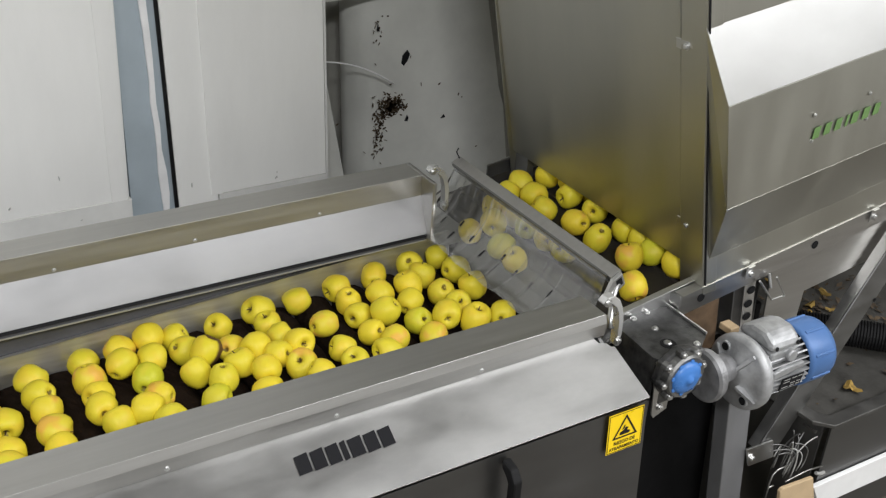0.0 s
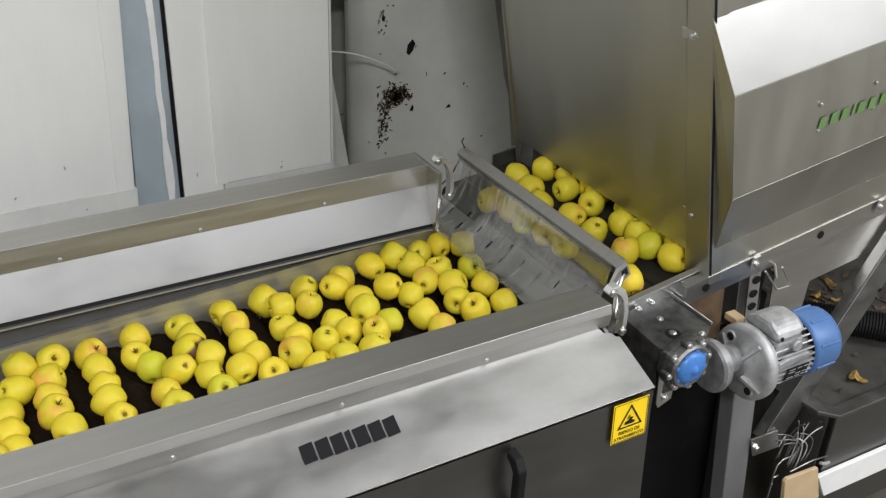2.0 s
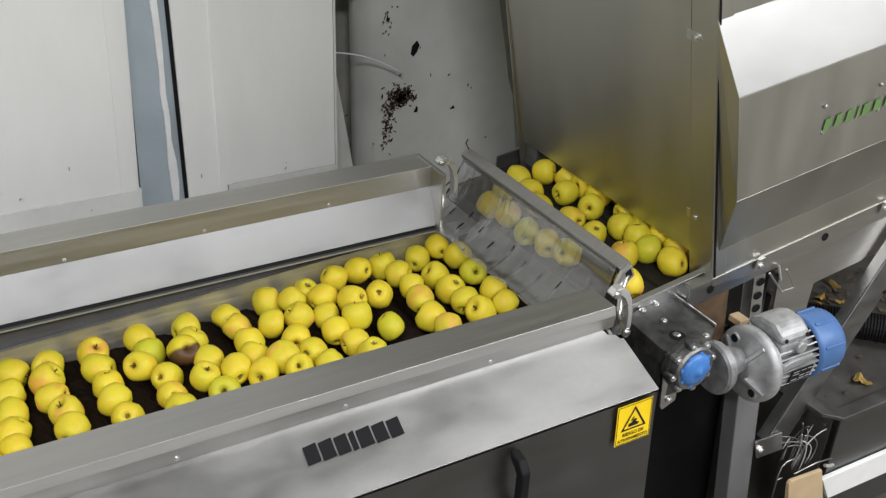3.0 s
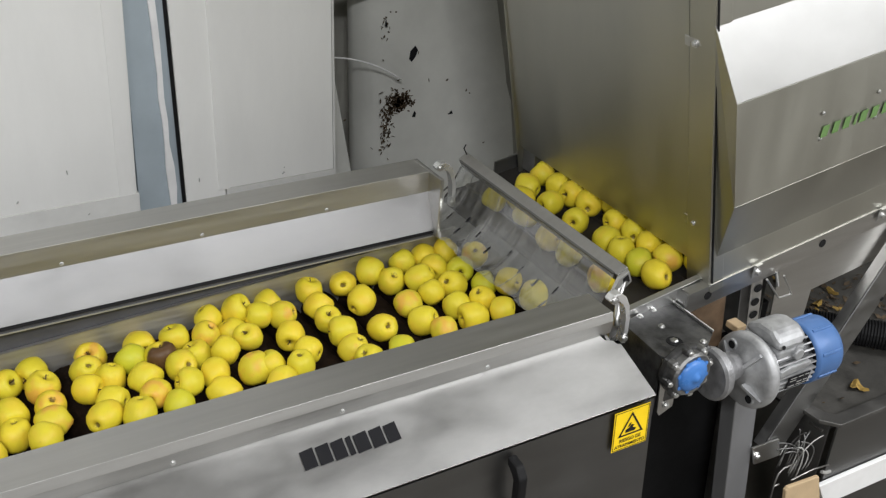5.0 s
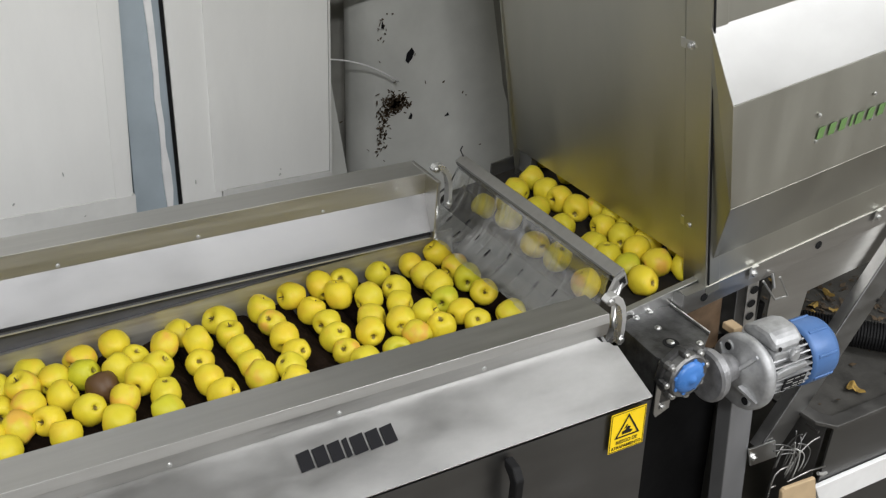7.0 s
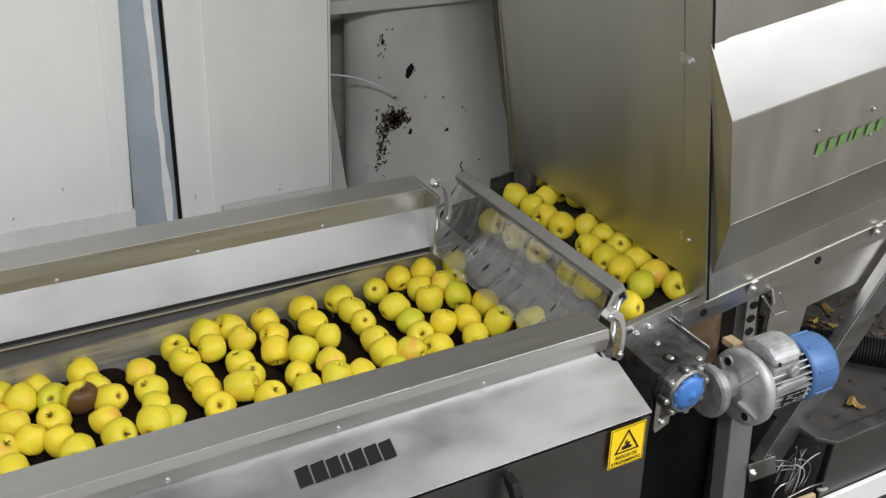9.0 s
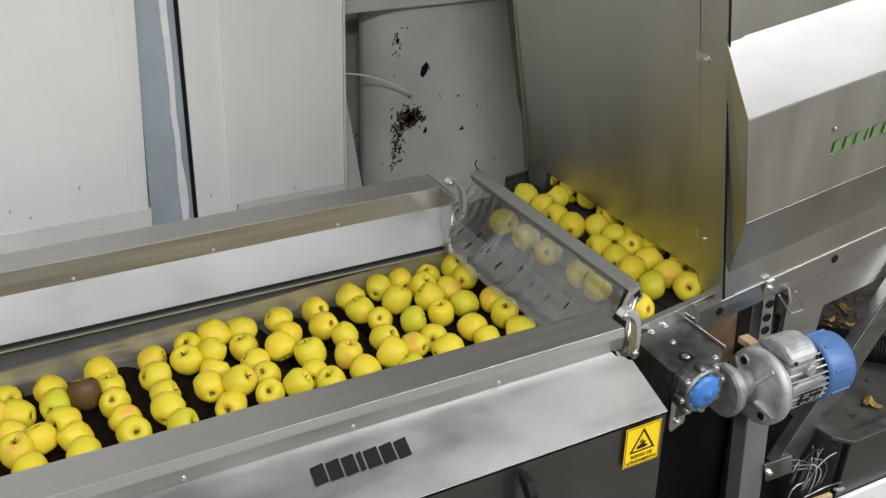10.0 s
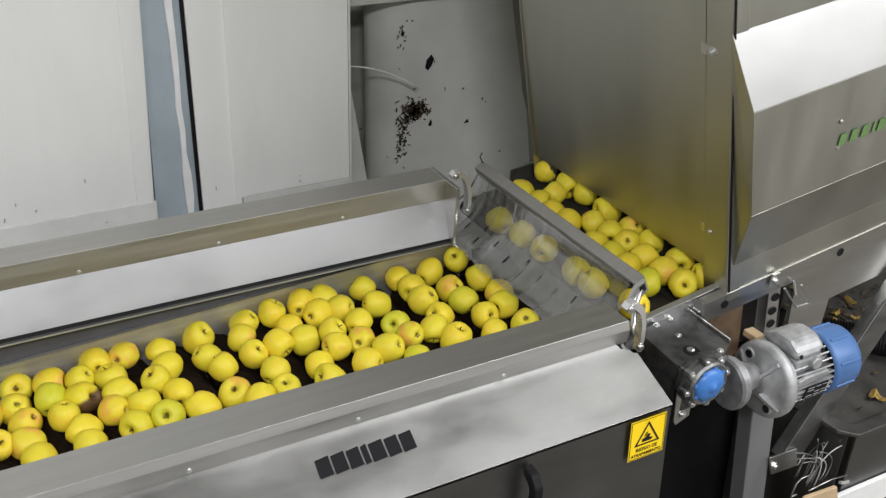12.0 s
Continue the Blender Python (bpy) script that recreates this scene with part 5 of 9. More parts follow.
    ride(0, 106, 1.05, [(0, 0.449, 1.923), (0.5, 0.414, 1.894), (1, 0.392, 1.875), (1.5, 0.364, 1.866), (2, 0.351, 1.867), (2.5, 0.350, 1.872), (3, 0.350, 1.870), (3.5, 0.340, 1.868), (4, 0.328, 1.866), (4.5, 0.316, 1.863), (5, 0.303, 1.860), (5.5, 0.290, 1.862), (6, 0.255, 1.870), (6.5, 0.238, 1.870), (7, 0.235, 1.870), (7.5, 0.238, 1.869), (8, 0.241, 1.866), (8.5, 0.245, 1.864), (9, 0.248, 1.860), (9.5, 0.250, 1.856), (10, 0.250, 1.856), (10.5, 0.251, 1.857), (11, 0.251, 1.856), (11.5, 0.252, 1.858), (12, 0.256, 1.860)])
    ride(1, 107, 1.06, [(0, 0.263, 1.978), (0.5, 0.259, 1.976), (1, 0.254, 1.976), (1.5, 0.256, 1.981), (2, 0.252, 1.986), (2.5, 0.250, 1.987), (3, 0.254, 1.988), (3.5, 0.256, 1.988), (4, 0.259, 1.988), (4.5, 0.261, 1.988), (5, 0.263, 1.988), (5.5, 0.258, 1.991), (6, 0.257, 2.007), (6.5, 0.251, 2.025), (7, 0.250, 2.023), (7.5, 0.241, 2.022), (8, 0.229, 2.020), (8.5, 0.216, 2.018), (9, 0.203, 2.016), (9.5, 0.190, 2.014), (10, 0.178, 2.012), (10.5, 0.167, 2.011), (11, 0.156, 2.012), (11.5, 0.144, 2.013), (12, 0.132, 2.015)])
    ride(0, 108, 1.06, [(0, 0.252, 1.889), (0.5, 0.254, 1.900), (1, 0.252, 1.906), (1.5, 0.248, 1.911), (2, 0.248, 1.919), (2.5, 0.246, 1.919), (3, 0.245, 1.920), (3.5, 0.248, 1.920), (4, 0.251, 1.921), (4.5, 0.254, 1.923), (5, 0.256, 1.925), (5.5, 0.248, 1.928), (6, 0.236, 1.931), (6.5, 0.225, 1.930), (7, 0.211, 1.928), (7.5, 0.202, 1.927), (8, 0.192, 1.927), (8.5, 0.182, 1.927), (9, 0.171, 1.927), (9.5, 0.160, 1.927), (10, 0.149, 1.927), (10.5, 0.138, 1.927), (11, 0.127, 1.927), (11.5, 0.116, 1.927), (12, 0.105, 1.927)])
    ride(0, 109, 0.98, [(0, 0.344, 1.841), (0.5, 0.325, 1.842), (1, 0.300, 1.844), (1.5, 0.275, 1.851), (2, 0.245, 1.856), (2.5, 0.238, 1.858), (3, 0.237, 1.859), (3.5, 0.228, 1.860), (4, 0.218, 1.861), (4.5, 0.207, 1.861), (5, 0.196, 1.861), (5.5, 0.185, 1.862), (6, 0.174, 1.862), (6.5, 0.163, 1.862), (7, 0.152, 1.862), (7.5, 0.141, 1.862), (8, 0.130, 1.862), (8.5, 0.119, 1.862), (9, 0.108, 1.862), (9.5, 0.097, 1.862), (10, 0.086, 1.862), (10.5, 0.075, 1.862), (11, 0.064, 1.862), (11.5, 0.053, 1.862), (12, 0.042, 1.862)])
    ride(4, 110, 1.05, [(0, 0.543, 2.108), (0.5, 0.513, 2.110), (1, 0.489, 2.104), (1.5, 0.471, 2.107), (2, 0.462, 2.105), (2.5, 0.459, 2.108), (3, 0.461, 2.112), (3.5, 0.462, 2.113), (4, 0.463, 2.113), (4.5, 0.464, 2.113), (5, 0.465, 2.113), (5.5, 0.459, 2.112), (6, 0.448, 2.111), (6.5, 0.439, 2.104), (7, 0.450, 2.110), (7.5, 0.429, 2.111), (8, 0.405, 2.112), (8.5, 0.380, 2.111), (9, 0.355, 2.109), (9.5, 0.344, 2.096), (10, 0.344, 2.094), (10.5, 0.346, 2.097), (11, 0.348, 2.098), (11.5, 0.344, 2.096), (12, 0.330, 2.089)])
    ride(1, 111, 1.03, [(0, 0.531, 2.048), (0.5, 0.499, 2.050), (1, 0.467, 2.045), (1.5, 0.454, 2.038), (2, 0.465, 2.041), (2.5, 0.457, 2.043), (3, 0.459, 2.049), (3.5, 0.456, 2.051), (4, 0.451, 2.053), (4.5, 0.446, 2.055), (5, 0.439, 2.057), (5.5, 0.426, 2.061), (6, 0.407, 2.064), (6.5, 0.388, 2.061), (7, 0.378, 2.061), (7.5, 0.363, 2.062), (8, 0.348, 2.063), (8.5, 0.331, 2.064), (9, 0.314, 2.063), (9.5, 0.290, 2.056), (10, 0.266, 2.042), (10.5, 0.256, 2.043), (11, 0.250, 2.043), (11.5, 0.249, 2.050), (12, 0.247, 2.054)])
    ride(2, 112, 1.00, [(0, 0.460, 1.983), (0.5, 0.459, 1.981), (1, 0.464, 1.982), (1.5, 0.458, 1.977), (2, 0.461, 1.980), (2.5, 0.461, 1.982), (3, 0.459, 1.987), (3.5, 0.451, 1.988), (4, 0.442, 1.989), (4.5, 0.432, 1.988), (5, 0.421, 1.984), (5.5, 0.406, 1.957), (6, 0.387, 1.935), (6.5, 0.356, 1.930), (7, 0.335, 1.926), (7.5, 0.325, 1.923), (8, 0.316, 1.922), (8.5, 0.309, 1.923), (9, 0.302, 1.926), (9.5, 0.296, 1.929), (10, 0.288, 1.932), (10.5, 0.274, 1.935), (11, 0.251, 1.936), (11.5, 0.221, 1.935), (12, 0.188, 1.931)])
    ride(0, 113, 1.06, [(0, 0.470, 1.865), (0.5, 0.465, 1.898), (1, 0.448, 1.909), (1.5, 0.446, 1.909), (2, 0.449, 1.912), (2.5, 0.453, 1.916), (3, 0.455, 1.919), (3.5, 0.457, 1.922), (4, 0.459, 1.925), (4.5, 0.461, 1.928), (5, 0.462, 1.931), (5.5, 0.460, 1.927), (6, 0.452, 1.918), (6.5, 0.439, 1.916), (7, 0.417, 1.912), (7.5, 0.406, 1.897), (8, 0.395, 1.881), (8.5, 0.384, 1.865), (9, 0.373, 1.850), (9.5, 0.365, 1.846), (10, 0.353, 1.849), (10.5, 0.354, 1.853), (11, 0.353, 1.854), (11.5, 0.353, 1.853), (12, 0.355, 1.849)])
    ride(1, 114, 1.03, [(0, 0.532, 1.868), (0.5, 0.499, 1.853), (1, 0.478, 1.855), (1.5, 0.469, 1.852), (2, 0.457, 1.852), (2.5, 0.455, 1.855), (3, 0.464, 1.859), (3.5, 0.458, 1.862), (4, 0.449, 1.865), (4.5, 0.439, 1.868), (5, 0.426, 1.871), (5.5, 0.388, 1.875), (6, 0.364, 1.875), (6.5, 0.350, 1.870), (7, 0.354, 1.868), (7.5, 0.354, 1.877), (8, 0.354, 1.887), (8.5, 0.354, 1.897), (9, 0.354, 1.906), (9.5, 0.352, 1.905), (10, 0.354, 1.909), (10.5, 0.356, 1.914), (11, 0.358, 1.915), (11.5, 0.360, 1.914), (12, 0.360, 1.911)])
    ride(0, 115, 1.07, [(0, 0.615, 2.113), (0.5, 0.586, 2.113), (1, 0.573, 2.113), (1.5, 0.570, 2.113), (2, 0.571, 2.113), (2.5, 0.572, 2.113), (3, 0.572, 2.113), (3.5, 0.573, 2.110), (4, 0.574, 2.107), (4.5, 0.574, 2.103), (5, 0.573, 2.100), (5.5, 0.560, 2.101), (6, 0.549, 2.107), (6.5, 0.540, 2.112), (7, 0.528, 2.113), (7.5, 0.510, 2.113), (8, 0.493, 2.113), (8.5, 0.475, 2.113), (9, 0.460, 2.113), (9.5, 0.460, 2.113), (10, 0.463, 2.113), (10.5, 0.464, 2.113), (11, 0.477, 2.113), (11.5, 0.468, 2.113), (12, 0.437, 2.113)])
    ride(0, 116, 1.04, [(0, 0.597, 2.041), (0.5, 0.576, 2.033), (1, 0.566, 2.027), (1.5, 0.560, 2.031), (2, 0.547, 2.029), (2.5, 0.541, 2.002), (3, 0.536, 1.996), (3.5, 0.523, 2.000), (4, 0.510, 2.004), (4.5, 0.495, 2.007), (5, 0.480, 2.010), (5.5, 0.458, 2.002), (6, 0.436, 1.996), (6.5, 0.407, 1.990), (7, 0.378, 1.993), (7.5, 0.372, 1.992), (8, 0.369, 1.991), (8.5, 0.366, 1.989), (9, 0.363, 1.985), (9.5, 0.349, 1.970), (10, 0.345, 1.970), (10.5, 0.350, 1.975), (11, 0.356, 1.976), (11.5, 0.346, 1.974), (12, 0.332, 1.965)])
    ride(3, 117, 1.05, [(0, 0.568, 1.984), (0.5, 0.558, 1.974), (1, 0.551, 1.967), (1.5, 0.556, 1.972), (2, 0.567, 1.989), (2.5, 0.575, 2.033), (3, 0.573, 2.048), (3.5, 0.566, 2.047), (4, 0.558, 2.045), (4.5, 0.548, 2.042), (5, 0.537, 2.040), (5.5, 0.509, 2.041), (6, 0.489, 2.051), (6.5, 0.466, 2.049), (7, 0.442, 2.047), (7.5, 0.425, 2.048), (8, 0.409, 2.049), (8.5, 0.393, 2.049), (9, 0.376, 2.048), (9.5, 0.351, 2.032), (10, 0.342, 2.032), (10.5, 0.342, 2.036), (11, 0.346, 2.036), (11.5, 0.342, 2.035), (12, 0.318, 2.025)])
    ride(4, 118, 0.99, [(0, 0.573, 1.915), (0.5, 0.564, 1.910), (1, 0.562, 1.901), (1.5, 0.566, 1.898), (2, 0.568, 1.891), (2.5, 0.571, 1.884), (3, 0.568, 1.883), (3.5, 0.564, 1.886), (4, 0.559, 1.890), (4.5, 0.552, 1.895), (5, 0.544, 1.900), (5.5, 0.534, 1.903), (6, 0.521, 1.906), (6.5, 0.506, 1.911), (7, 0.491, 1.916), (7.5, 0.482, 1.920), (8, 0.473, 1.922), (8.5, 0.464, 1.924), (9, 0.456, 1.926), (9.5, 0.450, 1.922), (10, 0.463, 1.926), (10.5, 0.460, 1.927), (11, 0.454, 1.926), (11.5, 0.440, 1.928), (12, 0.429, 1.928)])
    ride(0, 119, 1.10, [(0, 0.563, 1.815), (0.5, 0.563, 1.827), (1, 0.568, 1.836), (1.5, 0.571, 1.836), (2, 0.572, 1.829), (2.5, 0.570, 1.823), (3, 0.571, 1.823), (3.5, 0.554, 1.829), (4, 0.535, 1.836), (4.5, 0.516, 1.842), (5, 0.495, 1.849), (5.5, 0.459, 1.855), (6, 0.452, 1.856), (6.5, 0.463, 1.861), (7, 0.460, 1.863), (7.5, 0.461, 1.863), (8, 0.462, 1.864), (8.5, 0.463, 1.865), (9, 0.464, 1.865), (9.5, 0.463, 1.863), (10, 0.461, 1.865), (10.5, 0.463, 1.866), (11, 0.460, 1.864), (11.5, 0.462, 1.867), (12, 0.458, 1.863)])
    ride(0, 120, 1.00, [(0, 0.678, 2.113), (0.5, 0.671, 2.113), (1, 0.670, 2.113), (1.5, 0.673, 2.113), (2, 0.675, 2.112), (2.5, 0.681, 2.110), (3, 0.678, 2.110), (3.5, 0.672, 2.103), (4, 0.666, 2.095), (4.5, 0.659, 2.087), (5, 0.649, 2.078), (5.5, 0.615, 2.068), (6, 0.591, 2.063), (6.5, 0.571, 2.060), (7, 0.557, 2.059), (7.5, 0.534, 2.057), (8, 0.512, 2.055), (8.5, 0.490, 2.054), (9, 0.470, 2.052), (9.5, 0.463, 2.052), (10, 0.464, 2.052), (10.5, 0.466, 2.056), (11, 0.444, 2.067), (11.5, 0.422, 2.074), (12, 0.393, 2.071)])
    ride(0, 121, 1.04, [(0, 0.678, 2.051), (0.5, 0.673, 2.052), (1, 0.671, 2.052), (1.5, 0.681, 2.052), (2, 0.679, 2.051), (2.5, 0.675, 2.048), (3, 0.671, 2.044), (3.5, 0.674, 2.035), (4, 0.676, 2.025), (4.5, 0.677, 2.015), (5, 0.676, 2.006), (5.5, 0.655, 2.007), (6, 0.626, 2.009), (6.5, 0.609, 2.008), (7, 0.592, 1.998), (7.5, 0.587, 1.994), (8, 0.582, 1.991), (8.5, 0.577, 1.989), (9, 0.573, 1.989), (9.5, 0.571, 2.010), (10, 0.562, 2.036), (10.5, 0.540, 2.049), (11, 0.513, 2.056), (11.5, 0.490, 2.055), (12, 0.457, 2.055)])
    ride(1, 122, 1.03, [(0, 0.670, 1.949), (0.5, 0.660, 1.959), (1, 0.638, 1.950), (1.5, 0.625, 1.940), (2, 0.613, 1.935), (2.5, 0.600, 1.937), (3, 0.576, 1.943), (3.5, 0.566, 1.947), (4, 0.558, 1.952), (4.5, 0.550, 1.957), (5, 0.541, 1.962), (5.5, 0.525, 1.968), (6, 0.517, 1.977), (6.5, 0.518, 2.013), (7, 0.511, 2.019), (7.5, 0.504, 2.011), (8, 0.497, 2.003), (8.5, 0.491, 1.995), (9, 0.484, 1.987), (9.5, 0.463, 1.982), (10, 0.456, 1.986), (10.5, 0.462, 1.992), (11, 0.467, 1.994), (11.5, 0.464, 1.997), (12, 0.455, 1.993)])
    ride(0, 123, 1.08, [(0, 0.765, 1.924), (0.5, 0.732, 1.937), (1, 0.709, 1.942), (1.5, 0.702, 1.949), (2, 0.692, 1.954), (2.5, 0.686, 1.951), (3, 0.680, 1.955), (3.5, 0.668, 1.957), (4, 0.654, 1.958), (4.5, 0.640, 1.959), (5, 0.625, 1.960), (5.5, 0.602, 1.965), (6, 0.580, 1.963), (6.5, 0.560, 1.968), (7, 0.540, 1.963), (7.5, 0.539, 1.935), (8, 0.538, 1.907), (8.5, 0.536, 1.879), (9, 0.535, 1.851), (9.5, 0.544, 1.879), (10, 0.546, 1.896), (10.5, 0.545, 1.909), (11, 0.526, 1.910), (11.5, 0.506, 1.915), (12, 0.490, 1.916)])
    ride(0, 124, 1.01, [(0, 0.710, 1.890), (0.5, 0.686, 1.888), (1, 0.662, 1.883), (1.5, 0.667, 1.895), (2, 0.667, 1.898), (2.5, 0.657, 1.894), (3, 0.644, 1.891), (3.5, 0.638, 1.893), (4, 0.633, 1.896), (4.5, 0.627, 1.897), (5, 0.621, 1.897), (5.5, 0.615, 1.899), (6, 0.609, 1.903), (6.5, 0.591, 1.907), (7, 0.578, 1.909), (7.5, 0.577, 1.910), (8, 0.575, 1.912), (8.5, 0.569, 1.916), (9, 0.562, 1.922), (9.5, 0.560, 1.942), (10, 0.560, 1.962), (10.5, 0.566, 1.986), (11, 0.564, 1.987), (11.5, 0.554, 1.986), (12, 0.539, 1.988)])
    ride(3, 125, 1.03, [(0, 0.673, 1.841), (0.5, 0.666, 1.836), (1, 0.686, 1.834), (1.5, 0.680, 1.837), (2, 0.674, 1.838), (2.5, 0.677, 1.837), (3, 0.670, 1.836), (3.5, 0.648, 1.839), (4, 0.624, 1.842), (4.5, 0.601, 1.845), (5, 0.580, 1.849), (5.5, 0.575, 1.852), (6, 0.580, 1.850), (6.5, 0.581, 1.847), (7, 0.561, 1.850), (7.5, 0.564, 1.854), (8, 0.567, 1.857), (8.5, 0.570, 1.861), (9, 0.573, 1.865), (9.5, 0.547, 1.833), (10, 0.557, 1.838), (10.5, 0.571, 1.854), (11, 0.565, 1.861), (11.5, 0.543, 1.854), (12, 0.522, 1.854)])
    ride(0, 126, 1.00, [(0, 0.782, 2.103), (0.5, 0.786, 2.108), (1, 0.786, 2.112), (1.5, 0.786, 2.113), (2, 0.787, 2.113), (2.5, 0.784, 2.112), (3, 0.781, 2.110), (3.5, 0.773, 2.111), (4, 0.763, 2.112), (4.5, 0.753, 2.113), (5, 0.742, 2.113), (5.5, 0.721, 2.113), (6, 0.698, 2.113), (6.5, 0.684, 2.112), (7, 0.678, 2.113), (7.5, 0.677, 2.113), (8, 0.675, 2.112), (8.5, 0.674, 2.111), (9, 0.672, 2.111), (9.5, 0.668, 2.112), (10, 0.668, 2.112), (10.5, 0.653, 2.109), (11, 0.625, 2.103), (11.5, 0.607, 2.102), (12, 0.585, 2.103)])
    ride(4, 127, 0.98, [(0, 0.771, 2.001), (0.5, 0.777, 2.030), (1, 0.779, 2.042), (1.5, 0.785, 2.048), (2, 0.790, 2.047), (2.5, 0.791, 2.050), (3, 0.785, 2.049), (3.5, 0.769, 2.050), (4, 0.752, 2.051), (4.5, 0.734, 2.052), (5, 0.716, 2.053), (5.5, 0.691, 2.057), (6, 0.668, 2.057), (6.5, 0.647, 2.059), (7, 0.627, 2.059), (7.5, 0.612, 2.059), (8, 0.598, 2.058), (8.5, 0.586, 2.059), (9, 0.575, 2.062), (9.5, 0.578, 2.089), (10, 0.579, 2.104), (10.5, 0.567, 2.111), (11, 0.547, 2.111), (11.5, 0.531, 2.113), (12, 0.500, 2.113)])
    ride(0, 128, 1.07, [(0, 0.816, 1.959), (0.5, 0.788, 1.972), (1, 0.780, 1.980), (1.5, 0.781, 1.983), (2, 0.780, 1.978), (2.5, 0.788, 1.983), (3, 0.786, 1.981), (3.5, 0.785, 1.999), (4, 0.784, 2.018), (4.5, 0.782, 2.036), (5, 0.781, 2.054), (5.5, 0.760, 2.057), (6, 0.739, 2.057), (6.5, 0.719, 2.049), (7, 0.698, 2.040), (7.5, 0.691, 2.041), (8, 0.685, 2.043), (8.5, 0.679, 2.045), (9, 0.673, 2.047), (9.5, 0.658, 2.045), (10, 0.640, 2.042), (10.5, 0.616, 2.048), (11, 0.590, 2.045), (11.5, 0.580, 2.042), (12, 0.578, 2.035)])
    ride(2, 129, 1.00, [(0, 0.853, 1.910), (0.5, 0.820, 1.921), (1, 0.800, 1.922), (1.5, 0.791, 1.920), (2, 0.784, 1.917), (2.5, 0.782, 1.922), (3, 0.773, 1.921), (3.5, 0.763, 1.933), (4, 0.752, 1.945), (4.5, 0.742, 1.956), (5, 0.732, 1.968), (5.5, 0.716, 1.965), (6, 0.692, 1.974), (6.5, 0.681, 1.977), (7, 0.681, 1.977), (7.5, 0.681, 1.976), (8, 0.680, 1.976), (8.5, 0.680, 1.976), (9, 0.679, 1.976), (9.5, 0.681, 1.983), (10, 0.684, 1.986), (10.5, 0.686, 1.982), (11, 0.686, 1.957), (11.5, 0.686, 1.963), (12, 0.687, 1.971)])
    ride(0, 130, 1.03, [(0, 0.805, 1.871), (0.5, 0.763, 1.861), (1, 0.749, 1.865), (1.5, 0.740, 1.867), (2, 0.731, 1.866), (2.5, 0.727, 1.873), (3, 0.714, 1.879), (3.5, 0.707, 1.887), (4, 0.700, 1.895), (4.5, 0.692, 1.904), (5, 0.685, 1.912), (5.5, 0.677, 1.916), (6, 0.678, 1.914), (6.5, 0.678, 1.909), (7, 0.677, 1.905), (7.5, 0.678, 1.906), (8, 0.678, 1.908), (8.5, 0.679, 1.910), (9, 0.679, 1.913), (9.5, 0.671, 1.922), (10, 0.652, 1.929), (10.5, 0.627, 1.925), (11, 0.604, 1.921), (11.5, 0.579, 1.927), (12, 0.570, 1.935)])
    ride(1, 131, 1.03, [(0, 0.781, 1.815), (0.5, 0.796, 1.818), (1, 0.791, 1.822), (1.5, 0.788, 1.827), (2, 0.791, 1.834), (2.5, 0.782, 1.843), (3, 0.767, 1.847), (3.5, 0.745, 1.848), (4, 0.723, 1.849), (4.5, 0.701, 1.850), (5, 0.679, 1.851), (5.5, 0.678, 1.851), (6, 0.680, 1.848), (6.5, 0.680, 1.846), (7, 0.682, 1.843), (7.5, 0.682, 1.844), (8, 0.682, 1.846), (8.5, 0.682, 1.848), (9, 0.682, 1.850), (9.5, 0.678, 1.853), (10, 0.676, 1.856), (10.5, 0.663, 1.854), (11, 0.644, 1.848), (11.5, 0.621, 1.849), (12, 0.595, 1.852)])
    ride(1, 132, 1.09, [(0, 0.890, 2.112), (0.5, 0.888, 2.112), (1, 0.888, 2.111), (1.5, 0.889, 2.111), (2, 0.890, 2.112), (2.5, 0.888, 2.113), (3, 0.889, 2.113), (3.5, 0.870, 2.112), (4, 0.850, 2.111), (4.5, 0.831, 2.110), (5, 0.811, 2.109), (5.5, 0.789, 2.113), (6, 0.782, 2.113), (6.5, 0.782, 2.112), (7, 0.782, 2.109), (7.5, 0.775, 2.110), (8, 0.768, 2.111), (8.5, 0.759, 2.112), (9, 0.749, 2.113), (9.5, 0.732, 2.113), (10, 0.730, 2.113), (10.5, 0.716, 2.113), (11, 0.688, 2.112), (11.5, 0.679, 2.113), (12, 0.676, 2.113)])
    ride(2, 133, 1.01, [(0, 0.887, 2.051), (0.5, 0.888, 2.051), (1, 0.891, 2.050), (1.5, 0.895, 2.051), (2, 0.912, 2.056), (2.5, 0.929, 2.068), (3, 0.935, 2.071), (3.5, 0.914, 2.070), (4, 0.893, 2.070), (4.5, 0.872, 2.069), (5, 0.851, 2.068), (5.5, 0.825, 2.064), (6, 0.803, 2.056), (6.5, 0.787, 2.051), (7, 0.782, 2.048), (7.5, 0.773, 2.049), (8, 0.764, 2.050), (8.5, 0.753, 2.051), (9, 0.742, 2.052), (9.5, 0.723, 2.053), (10, 0.705, 2.055), (10.5, 0.684, 2.047), (11, 0.668, 2.023), (11.5, 0.670, 2.032), (12, 0.669, 2.031)])
